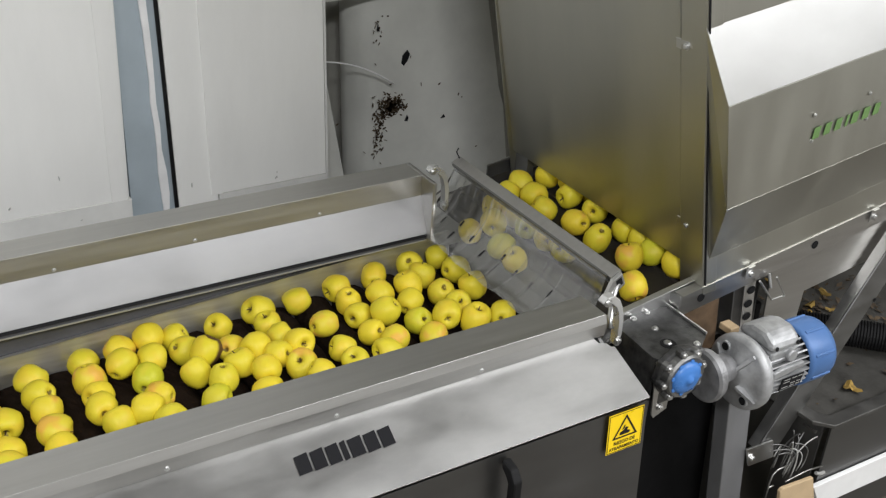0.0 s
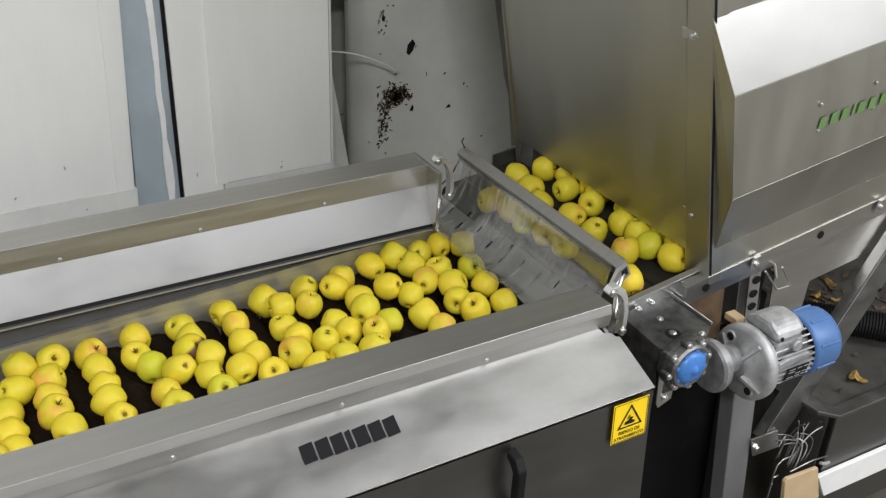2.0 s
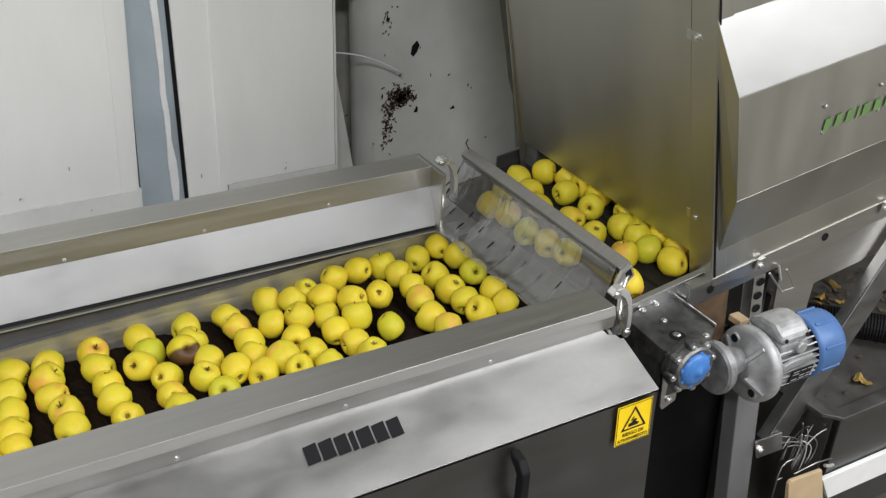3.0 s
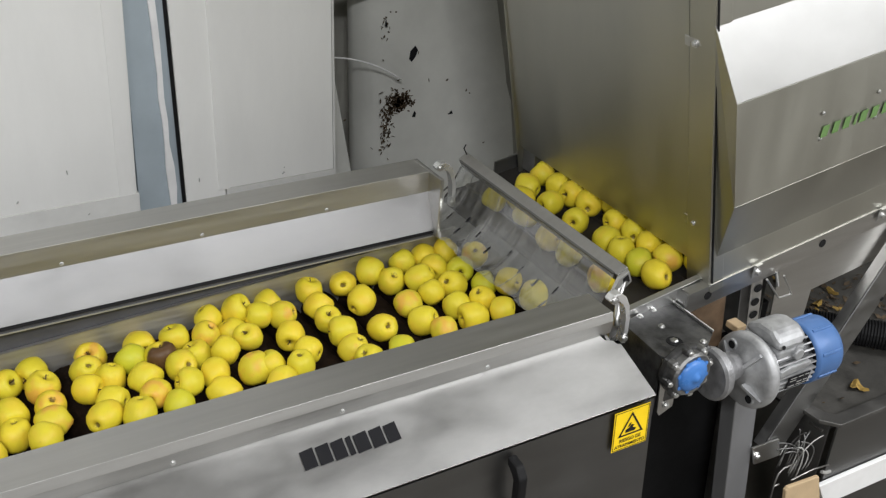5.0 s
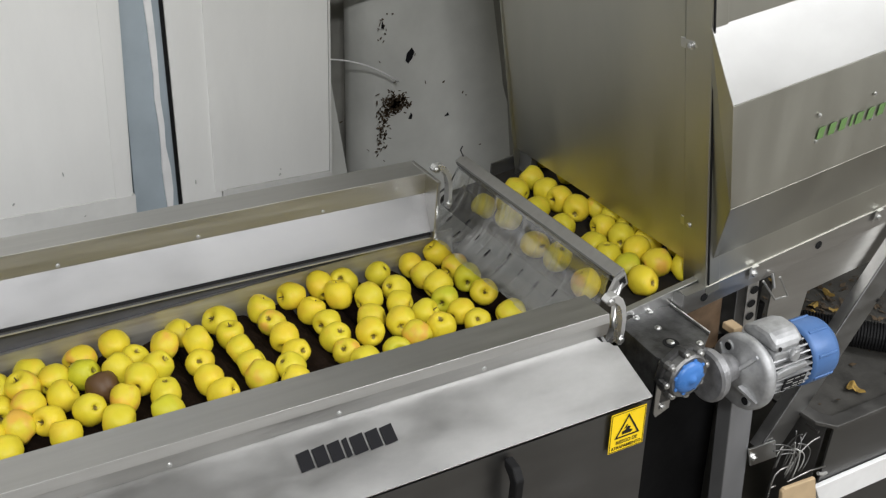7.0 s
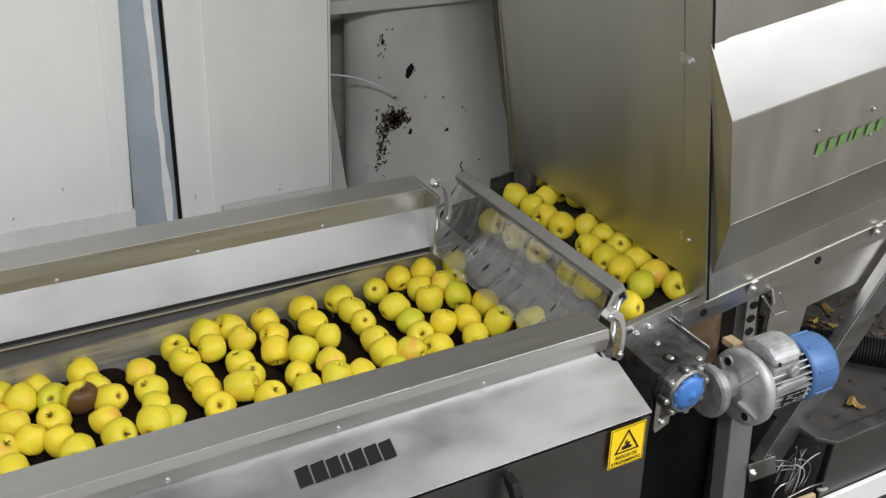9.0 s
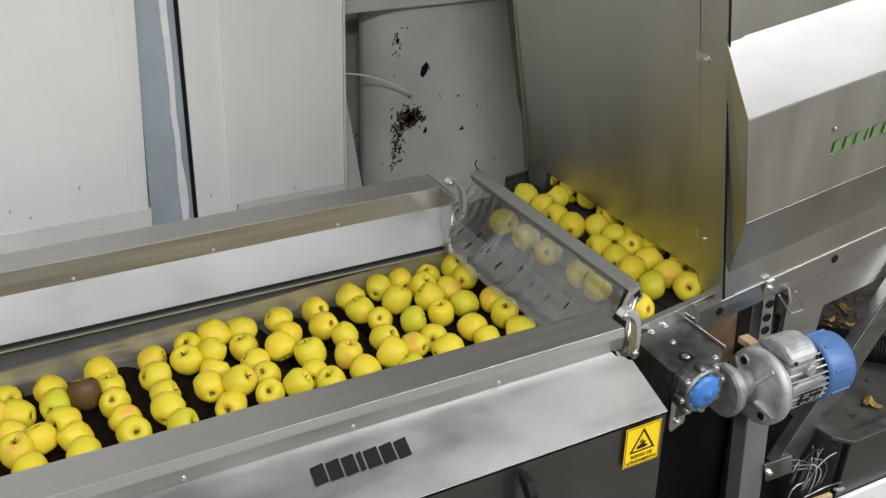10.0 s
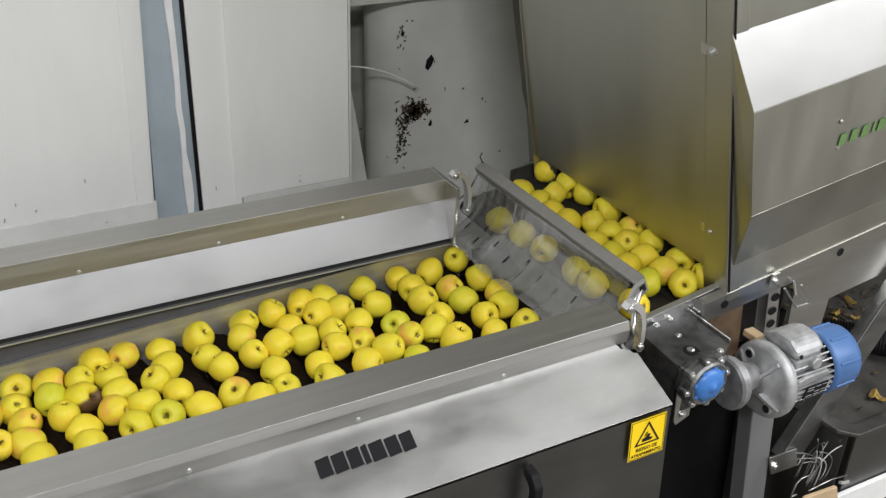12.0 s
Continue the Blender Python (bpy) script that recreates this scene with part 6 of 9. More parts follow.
    ride(0, 134, 1.00, [(0, 0.893, 1.989), (0.5, 0.892, 1.990), (1, 0.891, 1.988), (1.5, 0.890, 1.988), (2, 0.887, 1.993), (2.5, 0.874, 2.002), (3, 0.851, 2.007), (3.5, 0.835, 2.008), (4, 0.821, 2.007), (4.5, 0.809, 2.005), (5, 0.800, 2.002), (5.5, 0.786, 1.998), (6, 0.772, 1.988), (6.5, 0.775, 1.986), (7, 0.783, 1.984), (7.5, 0.784, 1.984), (8, 0.784, 1.985), (8.5, 0.784, 1.986), (9, 0.784, 1.987), (9.5, 0.783, 1.985), (10, 0.782, 1.986), (10.5, 0.782, 1.984), (11, 0.780, 1.978), (11.5, 0.778, 1.978), (12, 0.763, 1.981)])
    ride(2, 135, 1.06, [(0, 0.911, 1.931), (0.5, 0.894, 1.929), (1, 0.889, 1.927), (1.5, 0.889, 1.926), (2, 0.895, 1.928), (2.5, 0.894, 1.935), (3, 0.885, 1.939), (3.5, 0.887, 1.947), (4, 0.889, 1.954), (4.5, 0.890, 1.962), (5, 0.892, 1.969), (5.5, 0.890, 1.964), (6, 0.890, 1.965), (6.5, 0.891, 1.968), (7, 0.889, 1.976), (7.5, 0.886, 1.978), (8, 0.882, 1.979), (8.5, 0.877, 1.980), (9, 0.871, 1.981), (9.5, 0.856, 1.988), (10, 0.848, 1.994), (10.5, 0.848, 1.996), (11, 0.843, 1.989), (11.5, 0.839, 1.987), (12, 0.825, 1.983)])
    ride(4, 136, 1.11, [(0, 0.887, 1.859), (0.5, 0.882, 1.865), (1, 0.878, 1.864), (1.5, 0.878, 1.865), (2, 0.862, 1.866), (2.5, 0.840, 1.870), (3, 0.823, 1.870), (3.5, 0.814, 1.873), (4, 0.802, 1.875), (4.5, 0.785, 1.878), (5, 0.766, 1.884), (5.5, 0.782, 1.920), (6, 0.783, 1.916), (6.5, 0.782, 1.877), (7, 0.780, 1.861), (7.5, 0.771, 1.864), (8, 0.761, 1.868), (8.5, 0.751, 1.873), (9, 0.742, 1.879), (9.5, 0.727, 1.892), (10, 0.712, 1.907), (10.5, 0.701, 1.911), (11, 0.693, 1.887), (11.5, 0.684, 1.871), (12, 0.676, 1.867)])
    ride(1, 137, 0.97, [(0, 0.907, 1.801), (0.5, 0.901, 1.806), (1, 0.902, 1.807), (1.5, 0.902, 1.808), (2, 0.891, 1.812), (2.5, 0.865, 1.814), (3, 0.836, 1.810), (3.5, 0.826, 1.811), (4, 0.818, 1.812), (4.5, 0.810, 1.813), (5, 0.803, 1.814), (5.5, 0.802, 1.811), (6, 0.803, 1.806), (6.5, 0.804, 1.805), (7, 0.835, 1.795), (7.5, 0.824, 1.804), (8, 0.812, 1.814), (8.5, 0.801, 1.823), (9, 0.790, 1.833), (9.5, 0.782, 1.838), (10, 0.762, 1.844), (10.5, 0.737, 1.844), (11, 0.731, 1.836), (11.5, 0.726, 1.826), (12, 0.715, 1.819)])
    ride(1, 138, 1.02, [(0, 0.993, 2.113), (0.5, 0.994, 2.109), (1, 0.993, 2.110), (1.5, 0.996, 2.111), (2, 0.998, 2.112), (2.5, 0.994, 2.113), (3, 0.990, 2.112), (3.5, 0.966, 2.112), (4, 0.942, 2.112), (4.5, 0.917, 2.113), (5, 0.893, 2.113), (5.5, 0.894, 2.112), (6, 0.893, 2.113), (6.5, 0.889, 2.112), (7, 0.886, 2.110), (7.5, 0.868, 2.111), (8, 0.850, 2.112), (8.5, 0.831, 2.113), (9, 0.812, 2.113), (9.5, 0.796, 2.112), (10, 0.800, 2.108), (10.5, 0.787, 2.112), (11, 0.786, 2.112), (11.5, 0.788, 2.112), (12, 0.794, 2.113)])
    ride(4, 139, 1.00, [(0, 1.000, 1.982), (0.5, 0.996, 1.981), (1, 0.991, 1.998), (1.5, 0.982, 2.021), (2, 0.970, 2.029), (2.5, 0.948, 2.013), (3, 0.922, 1.999), (3.5, 0.919, 2.011), (4, 0.915, 2.023), (4.5, 0.911, 2.035), (5, 0.908, 2.047), (5.5, 0.894, 2.047), (6, 0.889, 2.051), (6.5, 0.891, 2.051), (7, 0.888, 2.049), (7.5, 0.870, 2.050), (8, 0.852, 2.050), (8.5, 0.832, 2.051), (9, 0.813, 2.051), (9.5, 0.791, 2.051), (10, 0.782, 2.050), (10.5, 0.781, 2.050), (11, 0.775, 2.046), (11.5, 0.769, 2.042), (12, 0.767, 2.058)])
    ride(0, 140, 1.05, [(0, 1.102, 2.112), (0.5, 1.105, 2.113), (1, 1.104, 2.113), (1.5, 1.102, 2.113), (2, 1.101, 2.113), (2.5, 1.088, 2.113), (3, 1.067, 2.113), (3.5, 1.050, 2.113), (4, 1.034, 2.113), (4.5, 1.020, 2.113), (5, 1.006, 2.113), (5.5, 1.001, 2.112), (6, 0.996, 2.107), (6.5, 0.985, 2.110), (7, 0.969, 2.112), (7.5, 0.951, 2.112), (8, 0.932, 2.112), (8.5, 0.914, 2.111), (9, 0.898, 2.111), (9.5, 0.895, 2.112), (10, 0.894, 2.113), (10.5, 0.891, 2.113), (11, 0.889, 2.113), (11.5, 0.884, 2.113), (12, 0.863, 2.113)])
    ride(1, 141, 0.99, [(0, 1.101, 2.045), (0.5, 1.095, 2.046), (1, 1.086, 2.048), (1.5, 1.068, 2.053), (2, 1.054, 2.064), (2.5, 1.037, 2.068), (3, 1.009, 2.056), (3.5, 1.005, 2.053), (4, 1.002, 2.052), (4.5, 1.001, 2.050), (5, 1.000, 2.048), (5.5, 1.001, 2.042), (6, 0.999, 2.042), (6.5, 0.997, 2.041), (7, 0.990, 2.046), (7.5, 0.967, 2.046), (8, 0.943, 2.047), (8.5, 0.918, 2.047), (9, 0.896, 2.046), (9.5, 0.891, 2.044), (10, 0.893, 2.047), (10.5, 0.896, 2.039), (11, 0.895, 2.035), (11.5, 0.895, 2.036), (12, 0.887, 2.056)])
    ride(2, 142, 0.99, [(0, 1.094, 1.979), (0.5, 1.069, 1.964), (1, 1.043, 1.948), (1.5, 1.014, 1.945), (2, 0.998, 1.947), (2.5, 0.996, 1.965), (3, 0.986, 1.989), (3.5, 0.989, 1.989), (4, 0.992, 1.988), (4.5, 0.994, 1.988), (5, 0.997, 1.987), (5.5, 1.001, 1.980), (6, 1.003, 1.981), (6.5, 1.001, 1.979), (7, 1.001, 1.978), (7.5, 1.001, 1.979), (8, 1.002, 1.979), (8.5, 1.003, 1.980), (9, 1.005, 1.980), (9.5, 1.010, 1.977), (10, 1.006, 1.974), (10.5, 0.999, 1.973), (11, 0.995, 1.975), (11.5, 0.984, 1.978), (12, 0.956, 1.969)])
    ride(2, 143, 0.99, [(0, 0.997, 1.872), (0.5, 0.992, 1.869), (1, 0.982, 1.861), (1.5, 0.966, 1.865), (2, 0.940, 1.874), (2.5, 0.916, 1.877), (3, 0.895, 1.872), (3.5, 0.872, 1.873), (4, 0.848, 1.873), (4.5, 0.825, 1.874), (5, 0.801, 1.875), (5.5, 0.790, 1.872), (6, 0.789, 1.876), (6.5, 0.793, 1.916), (7, 0.784, 1.920), (7.5, 0.784, 1.922), (8, 0.785, 1.923), (8.5, 0.786, 1.924), (9, 0.787, 1.925), (9.5, 0.787, 1.924), (10, 0.785, 1.925), (10.5, 0.787, 1.922), (11, 0.790, 1.916), (11.5, 0.787, 1.912), (12, 0.786, 1.908)])
    ride(2, 144, 1.00, [(0, 0.999, 1.810), (0.5, 0.996, 1.807), (1, 0.990, 1.799), (1.5, 0.972, 1.801), (2, 0.951, 1.797), (2.5, 0.925, 1.797), (3, 0.907, 1.804), (3.5, 0.895, 1.814), (4, 0.884, 1.825), (4.5, 0.873, 1.835), (5, 0.861, 1.845), (5.5, 0.851, 1.849), (6, 0.851, 1.845), (6.5, 0.850, 1.839), (7, 0.844, 1.846), (7.5, 0.851, 1.839), (8, 0.859, 1.831), (8.5, 0.866, 1.824), (9, 0.873, 1.816), (9.5, 0.849, 1.824), (10, 0.824, 1.838), (10.5, 0.799, 1.845), (11, 0.792, 1.838), (11.5, 0.788, 1.834), (12, 0.784, 1.835)])
    ride(2, 145, 1.06, [(0, 1.174, 2.014), (0.5, 1.143, 2.003), (1, 1.121, 1.995), (1.5, 1.108, 2.003), (2, 1.097, 2.003), (2.5, 1.083, 2.006), (3, 1.065, 2.001), (3.5, 1.073, 1.974), (4, 1.082, 1.947), (4.5, 1.090, 1.921), (5, 1.098, 1.894), (5.5, 1.099, 1.893), (6, 1.096, 1.881), (6.5, 1.085, 1.888), (7, 1.062, 1.874), (7.5, 1.046, 1.853), (8, 1.031, 1.833), (8.5, 1.016, 1.814), (9, 1.003, 1.797), (9.5, 0.994, 1.811), (10, 0.990, 1.827), (10.5, 0.978, 1.825), (11, 0.978, 1.824), (11.5, 0.985, 1.825), (12, 0.981, 1.825)])
    ride(2, 146, 1.10, [(0, 1.147, 1.937), (0.5, 1.121, 1.928), (1, 1.106, 1.932), (1.5, 1.094, 1.942), (2, 1.076, 1.940), (2.5, 1.056, 1.933), (3, 1.037, 1.926), (3.5, 1.028, 1.923), (4, 1.019, 1.921), (4.5, 1.011, 1.918), (5, 1.003, 1.916), (5.5, 1.000, 1.914), (6, 0.996, 1.916), (6.5, 0.997, 1.913), (7, 0.993, 1.915), (7.5, 0.976, 1.920), (8, 0.957, 1.925), (8.5, 0.938, 1.930), (9, 0.919, 1.935), (9.5, 0.901, 1.934), (10, 0.901, 1.938), (10.5, 0.897, 1.947), (11, 0.899, 1.947), (11.5, 0.900, 1.951), (12, 0.893, 1.979)])
    ride(2, 147, 0.98, [(0, 1.085, 1.892), (0.5, 1.068, 1.887), (1, 1.056, 1.883), (1.5, 1.034, 1.887), (2, 1.006, 1.887), (2.5, 0.989, 1.902), (3, 0.974, 1.911), (3.5, 0.955, 1.907), (4, 0.936, 1.902), (4.5, 0.918, 1.897), (5, 0.902, 1.891), (5.5, 0.901, 1.884), (6, 0.897, 1.889), (6.5, 0.892, 1.902), (7, 0.889, 1.911), (7.5, 0.887, 1.903), (8, 0.884, 1.893), (8.5, 0.882, 1.884), (9, 0.880, 1.876), (9.5, 0.882, 1.873), (10, 0.881, 1.873), (10.5, 0.888, 1.871), (11, 0.891, 1.871), (11.5, 0.888, 1.875), (12, 0.884, 1.879)])
    ride(3, 148, 0.99, [(0, 1.206, 1.884), (0.5, 1.176, 1.886), (1, 1.148, 1.887), (1.5, 1.125, 1.887), (2, 1.111, 1.882), (2.5, 1.107, 1.886), (3, 1.101, 1.879), (3.5, 1.100, 1.859), (4, 1.099, 1.839), (4.5, 1.098, 1.819), (5, 1.097, 1.799), (5.5, 1.110, 1.797), (6, 1.113, 1.797), (6.5, 1.109, 1.800), (7, 1.094, 1.802), (7.5, 1.090, 1.798), (8, 1.086, 1.793), (8.5, 1.083, 1.788), (9, 1.079, 1.783), (9.5, 1.070, 1.779), (10, 1.086, 1.783), (10.5, 1.095, 1.789), (11, 1.098, 1.791), (11.5, 1.097, 1.790), (12, 1.089, 1.787)])
    ride(4, 149, 1.00, [(0, 1.114, 1.837), (0.5, 1.112, 1.845), (1, 1.105, 1.841), (1.5, 1.087, 1.839), (2, 1.057, 1.844), (2.5, 1.027, 1.851), (3, 0.999, 1.855), (3.5, 0.996, 1.856), (4, 0.996, 1.856), (4.5, 0.997, 1.856), (5, 0.998, 1.854), (5.5, 0.998, 1.852), (6, 0.999, 1.852), (6.5, 0.996, 1.851), (7, 0.990, 1.854), (7.5, 0.982, 1.857), (8, 0.973, 1.861), (8.5, 0.964, 1.865), (9, 0.956, 1.869), (9.5, 0.961, 1.879), (10, 0.977, 1.895), (10.5, 0.986, 1.908), (11, 0.979, 1.911), (11.5, 0.957, 1.909), (12, 0.943, 1.908)])
    ride(1, 150, 1.03, [(0, 1.073, 1.791), (0.5, 1.083, 1.791), (1, 1.071, 1.790), (1.5, 1.048, 1.792), (2, 1.024, 1.794), (2.5, 1.013, 1.794), (3, 1.009, 1.794), (3.5, 1.010, 1.793), (4, 1.010, 1.792), (4.5, 1.009, 1.792), (5, 1.006, 1.793), (5.5, 1.001, 1.791), (6, 1.004, 1.791), (6.5, 1.009, 1.791), (7, 1.005, 1.794), (7.5, 0.990, 1.797), (8, 0.974, 1.800), (8.5, 0.957, 1.802), (9, 0.939, 1.805), (9.5, 0.912, 1.808), (10, 0.897, 1.812), (10.5, 0.895, 1.810), (11, 0.892, 1.809), (11.5, 0.890, 1.814), (12, 0.884, 1.818)])
    ride(1, 151, 1.01, [(0, 1.208, 2.113), (0.5, 1.204, 2.113), (1, 1.208, 2.113), (1.5, 1.204, 2.113), (2, 1.185, 2.113), (2.5, 1.159, 2.113), (3, 1.137, 2.113), (3.5, 1.126, 2.113), (4, 1.117, 2.113), (4.5, 1.109, 2.113), (5, 1.101, 2.113), (5.5, 1.099, 2.113), (6, 1.087, 2.113), (6.5, 1.065, 2.113), (7, 1.047, 2.113), (7.5, 1.035, 2.113), (8, 1.024, 2.113), (8.5, 1.014, 2.113), (9, 1.004, 2.113), (9.5, 1.001, 2.111), (10, 0.996, 2.113), (10.5, 0.998, 2.113), (11, 0.985, 2.113), (11.5, 0.961, 2.113), (12, 0.939, 2.113)])
    ride(2, 152, 1.11, [(0, 1.315, 2.113), (0.5, 1.309, 2.113), (1, 1.293, 2.113), (1.5, 1.271, 2.113), (2, 1.249, 2.113), (2.5, 1.228, 2.113), (3, 1.208, 2.113), (3.5, 1.201, 2.113), (4, 1.194, 2.113), (4.5, 1.187, 2.113), (5, 1.180, 2.113), (5.5, 1.165, 2.113), (6, 1.150, 2.113), (6.5, 1.128, 2.113), (7, 1.111, 2.113), (7.5, 1.106, 2.113), (8, 1.104, 2.113), (8.5, 1.102, 2.113), (9, 1.100, 2.113), (9.5, 1.097, 2.113), (10, 1.089, 2.113), (10.5, 1.067, 2.113), (11, 1.047, 2.113), (11.5, 1.024, 2.113), (12, 1.003, 2.113)])
    ride(1, 153, 1.05, [(0, 1.252, 2.010), (0.5, 1.225, 2.007), (1, 1.211, 2.007), (1.5, 1.201, 2.006), (2, 1.177, 2.003), (2.5, 1.151, 1.997), (3, 1.131, 1.990), (3.5, 1.123, 1.996), (4, 1.116, 2.003), (4.5, 1.109, 2.010), (5, 1.103, 2.018), (5.5, 1.102, 2.026), (6, 1.100, 2.048), (6.5, 1.091, 2.057), (7, 1.069, 2.056), (7.5, 1.051, 2.054), (8, 1.033, 2.052), (8.5, 1.016, 2.049), (9, 0.999, 2.045), (9.5, 0.982, 2.031), (10, 0.981, 2.033), (10.5, 0.992, 2.048), (11, 0.992, 2.052), (11.5, 0.976, 2.054), (12, 0.958, 2.054)])
    ride(2, 154, 0.98, [(0, 1.224, 1.955), (0.5, 1.217, 1.947), (1, 1.217, 1.945), (1.5, 1.215, 1.941), (2, 1.211, 1.952), (2.5, 1.211, 1.976), (3, 1.223, 1.989), (3.5, 1.234, 1.979), (4, 1.244, 1.969), (4.5, 1.254, 1.958), (5, 1.265, 1.948), (5.5, 1.244, 1.951), (6, 1.220, 1.954), (6.5, 1.203, 1.958), (7, 1.195, 1.967), (7.5, 1.173, 1.973), (8, 1.151, 1.979), (8.5, 1.129, 1.985), (9, 1.107, 1.991), (9.5, 1.115, 1.994), (10, 1.111, 1.991), (10.5, 1.103, 1.994), (11, 1.087, 1.993), (11.5, 1.057, 1.983), (12, 1.029, 1.974)])
    ride(0, 155, 1.07, [(0, 1.315, 2.052), (0.5, 1.310, 2.052), (1, 1.310, 2.055), (1.5, 1.299, 2.059), (2, 1.273, 2.056), (2.5, 1.245, 2.054), (3, 1.223, 2.053), (3.5, 1.218, 2.054), (4, 1.216, 2.056), (4.5, 1.214, 2.057), (5, 1.212, 2.059), (5.5, 1.210, 2.061), (6, 1.196, 2.056), (6.5, 1.163, 2.033), (7, 1.128, 2.009), (7.5, 1.122, 2.019), (8, 1.116, 2.029), (8.5, 1.110, 2.039), (9, 1.104, 2.049), (9.5, 1.092, 2.051), (10, 1.087, 2.049), (10.5, 1.077, 2.050), (11, 1.058, 2.048), (11.5, 1.038, 2.048), (12, 1.019, 2.047)])
    ride(4, 156, 1.03, [(0, 1.319, 1.961), (0.5, 1.312, 1.967), (1, 1.302, 1.976), (1.5, 1.285, 1.991), (2, 1.264, 1.974), (2.5, 1.244, 1.940), (3, 1.214, 1.931), (3.5, 1.208, 1.935), (4, 1.205, 1.940), (4.5, 1.202, 1.944), (5, 1.198, 1.948), (5.5, 1.170, 1.942), (6, 1.137, 1.947), (6.5, 1.118, 1.948), (7, 1.104, 1.944), (7.5, 1.102, 1.937), (8, 1.102, 1.930), (8.5, 1.102, 1.923), (9, 1.101, 1.915), (9.5, 1.096, 1.910), (10, 1.086, 1.917), (10.5, 1.065, 1.921), (11, 1.053, 1.923), (11.5, 1.030, 1.916), (12, 1.005, 1.911)])
    ride(0, 157, 0.99, [(0, 1.398, 2.110), (0.5, 1.390, 2.112), (1, 1.372, 2.113), (1.5, 1.354, 2.112), (2, 1.327, 2.111), (2.5, 1.314, 2.112), (3, 1.310, 2.113), (3.5, 1.302, 2.113), (4, 1.294, 2.113), (4.5, 1.284, 2.113), (5, 1.273, 2.113), (5.5, 1.251, 2.113), (6, 1.236, 2.113), (6.5, 1.223, 2.113), (7, 1.213, 2.113), (7.5, 1.211, 2.113), (8, 1.210, 2.113), (8.5, 1.208, 2.113), (9, 1.206, 2.113), (9.5, 1.195, 2.113), (10, 1.170, 2.113), (10.5, 1.141, 2.113), (11, 1.119, 2.113), (11.5, 1.109, 2.113), (12, 1.112, 2.113)])
    ride(2, 158, 1.11, [(0, 1.264, 1.847), (0.5, 1.241, 1.853), (1, 1.216, 1.856), (1.5, 1.203, 1.858), (2, 1.196, 1.859), (2.5, 1.198, 1.858), (3, 1.203, 1.858), (3.5, 1.200, 1.858), (4, 1.197, 1.859), (4.5, 1.194, 1.859), (5, 1.191, 1.861), (5.5, 1.199, 1.866), (6, 1.189, 1.868), (6.5, 1.164, 1.871), (7, 1.142, 1.873), (7.5, 1.129, 1.869), (8, 1.116, 1.863), (8.5, 1.104, 1.857), (9, 1.092, 1.849), (9.5, 1.077, 1.841), (10, 1.064, 1.838), (10.5, 1.052, 1.833), (11, 1.049, 1.835), (11.5, 1.047, 1.837), (12, 1.041, 1.838)])
    ride(4, 159, 0.99, [(0, 1.205, 1.810), (0.5, 1.201, 1.801), (1, 1.206, 1.796), (1.5, 1.207, 1.796), (2, 1.207, 1.798), (2.5, 1.211, 1.798), (3, 1.213, 1.797), (3.5, 1.213, 1.798), (4, 1.213, 1.800), (4.5, 1.214, 1.802), (5, 1.214, 1.804), (5.5, 1.213, 1.807), (6, 1.203, 1.808), (6.5, 1.176, 1.811), (7, 1.155, 1.813), (7.5, 1.150, 1.813), (8, 1.146, 1.812), (8.5, 1.143, 1.813), (9, 1.141, 1.815), (9.5, 1.135, 1.828), (10, 1.126, 1.843), (10.5, 1.117, 1.863), (11, 1.115, 1.866), (11.5, 1.113, 1.865), (12, 1.117, 1.872)])
    ride(1, 160, 1.06, [(0, 1.406, 2.034), (0.5, 1.396, 2.023), (1, 1.379, 2.020), (1.5, 1.350, 2.009), (2, 1.323, 2.006), (2.5, 1.313, 2.008), (3, 1.309, 2.011), (3.5, 1.300, 2.017), (4, 1.291, 2.022), (4.5, 1.283, 2.024), (5, 1.274, 2.023), (5.5, 1.257, 2.017), (6, 1.240, 2.014), (6.5, 1.224, 2.015), (7, 1.213, 2.021), (7.5, 1.212, 2.019), (8, 1.211, 2.017), (8.5, 1.209, 2.016), (9, 1.206, 2.015), (9.5, 1.201, 2.025), (10, 1.184, 2.041), (10.5, 1.157, 2.047), (11, 1.134, 2.045), (11.5, 1.116, 2.037), (12, 1.110, 2.030)])
    ride(2, 161, 1.10, [(0, 1.397, 1.935), (0.5, 1.385, 1.935), (1, 1.363, 1.940), (1.5, 1.341, 1.938), (2, 1.324, 1.936), (2.5, 1.318, 1.940), (3, 1.309, 1.942), (3.5, 1.314, 1.947), (4, 1.320, 1.952), (4.5, 1.325, 1.956), (5, 1.330, 1.961), (5.5, 1.321, 1.974), (6, 1.310, 1.989), (6.5, 1.314, 1.990), (7, 1.315, 1.987), (7.5, 1.311, 1.989), (8, 1.308, 1.991), (8.5, 1.303, 1.993), (9, 1.298, 1.996), (9.5, 1.282, 2.000), (10, 1.258, 2.000), (10.5, 1.224, 1.996), (11, 1.216, 1.994), (11.5, 1.221, 1.991), (12, 1.219, 1.990)])
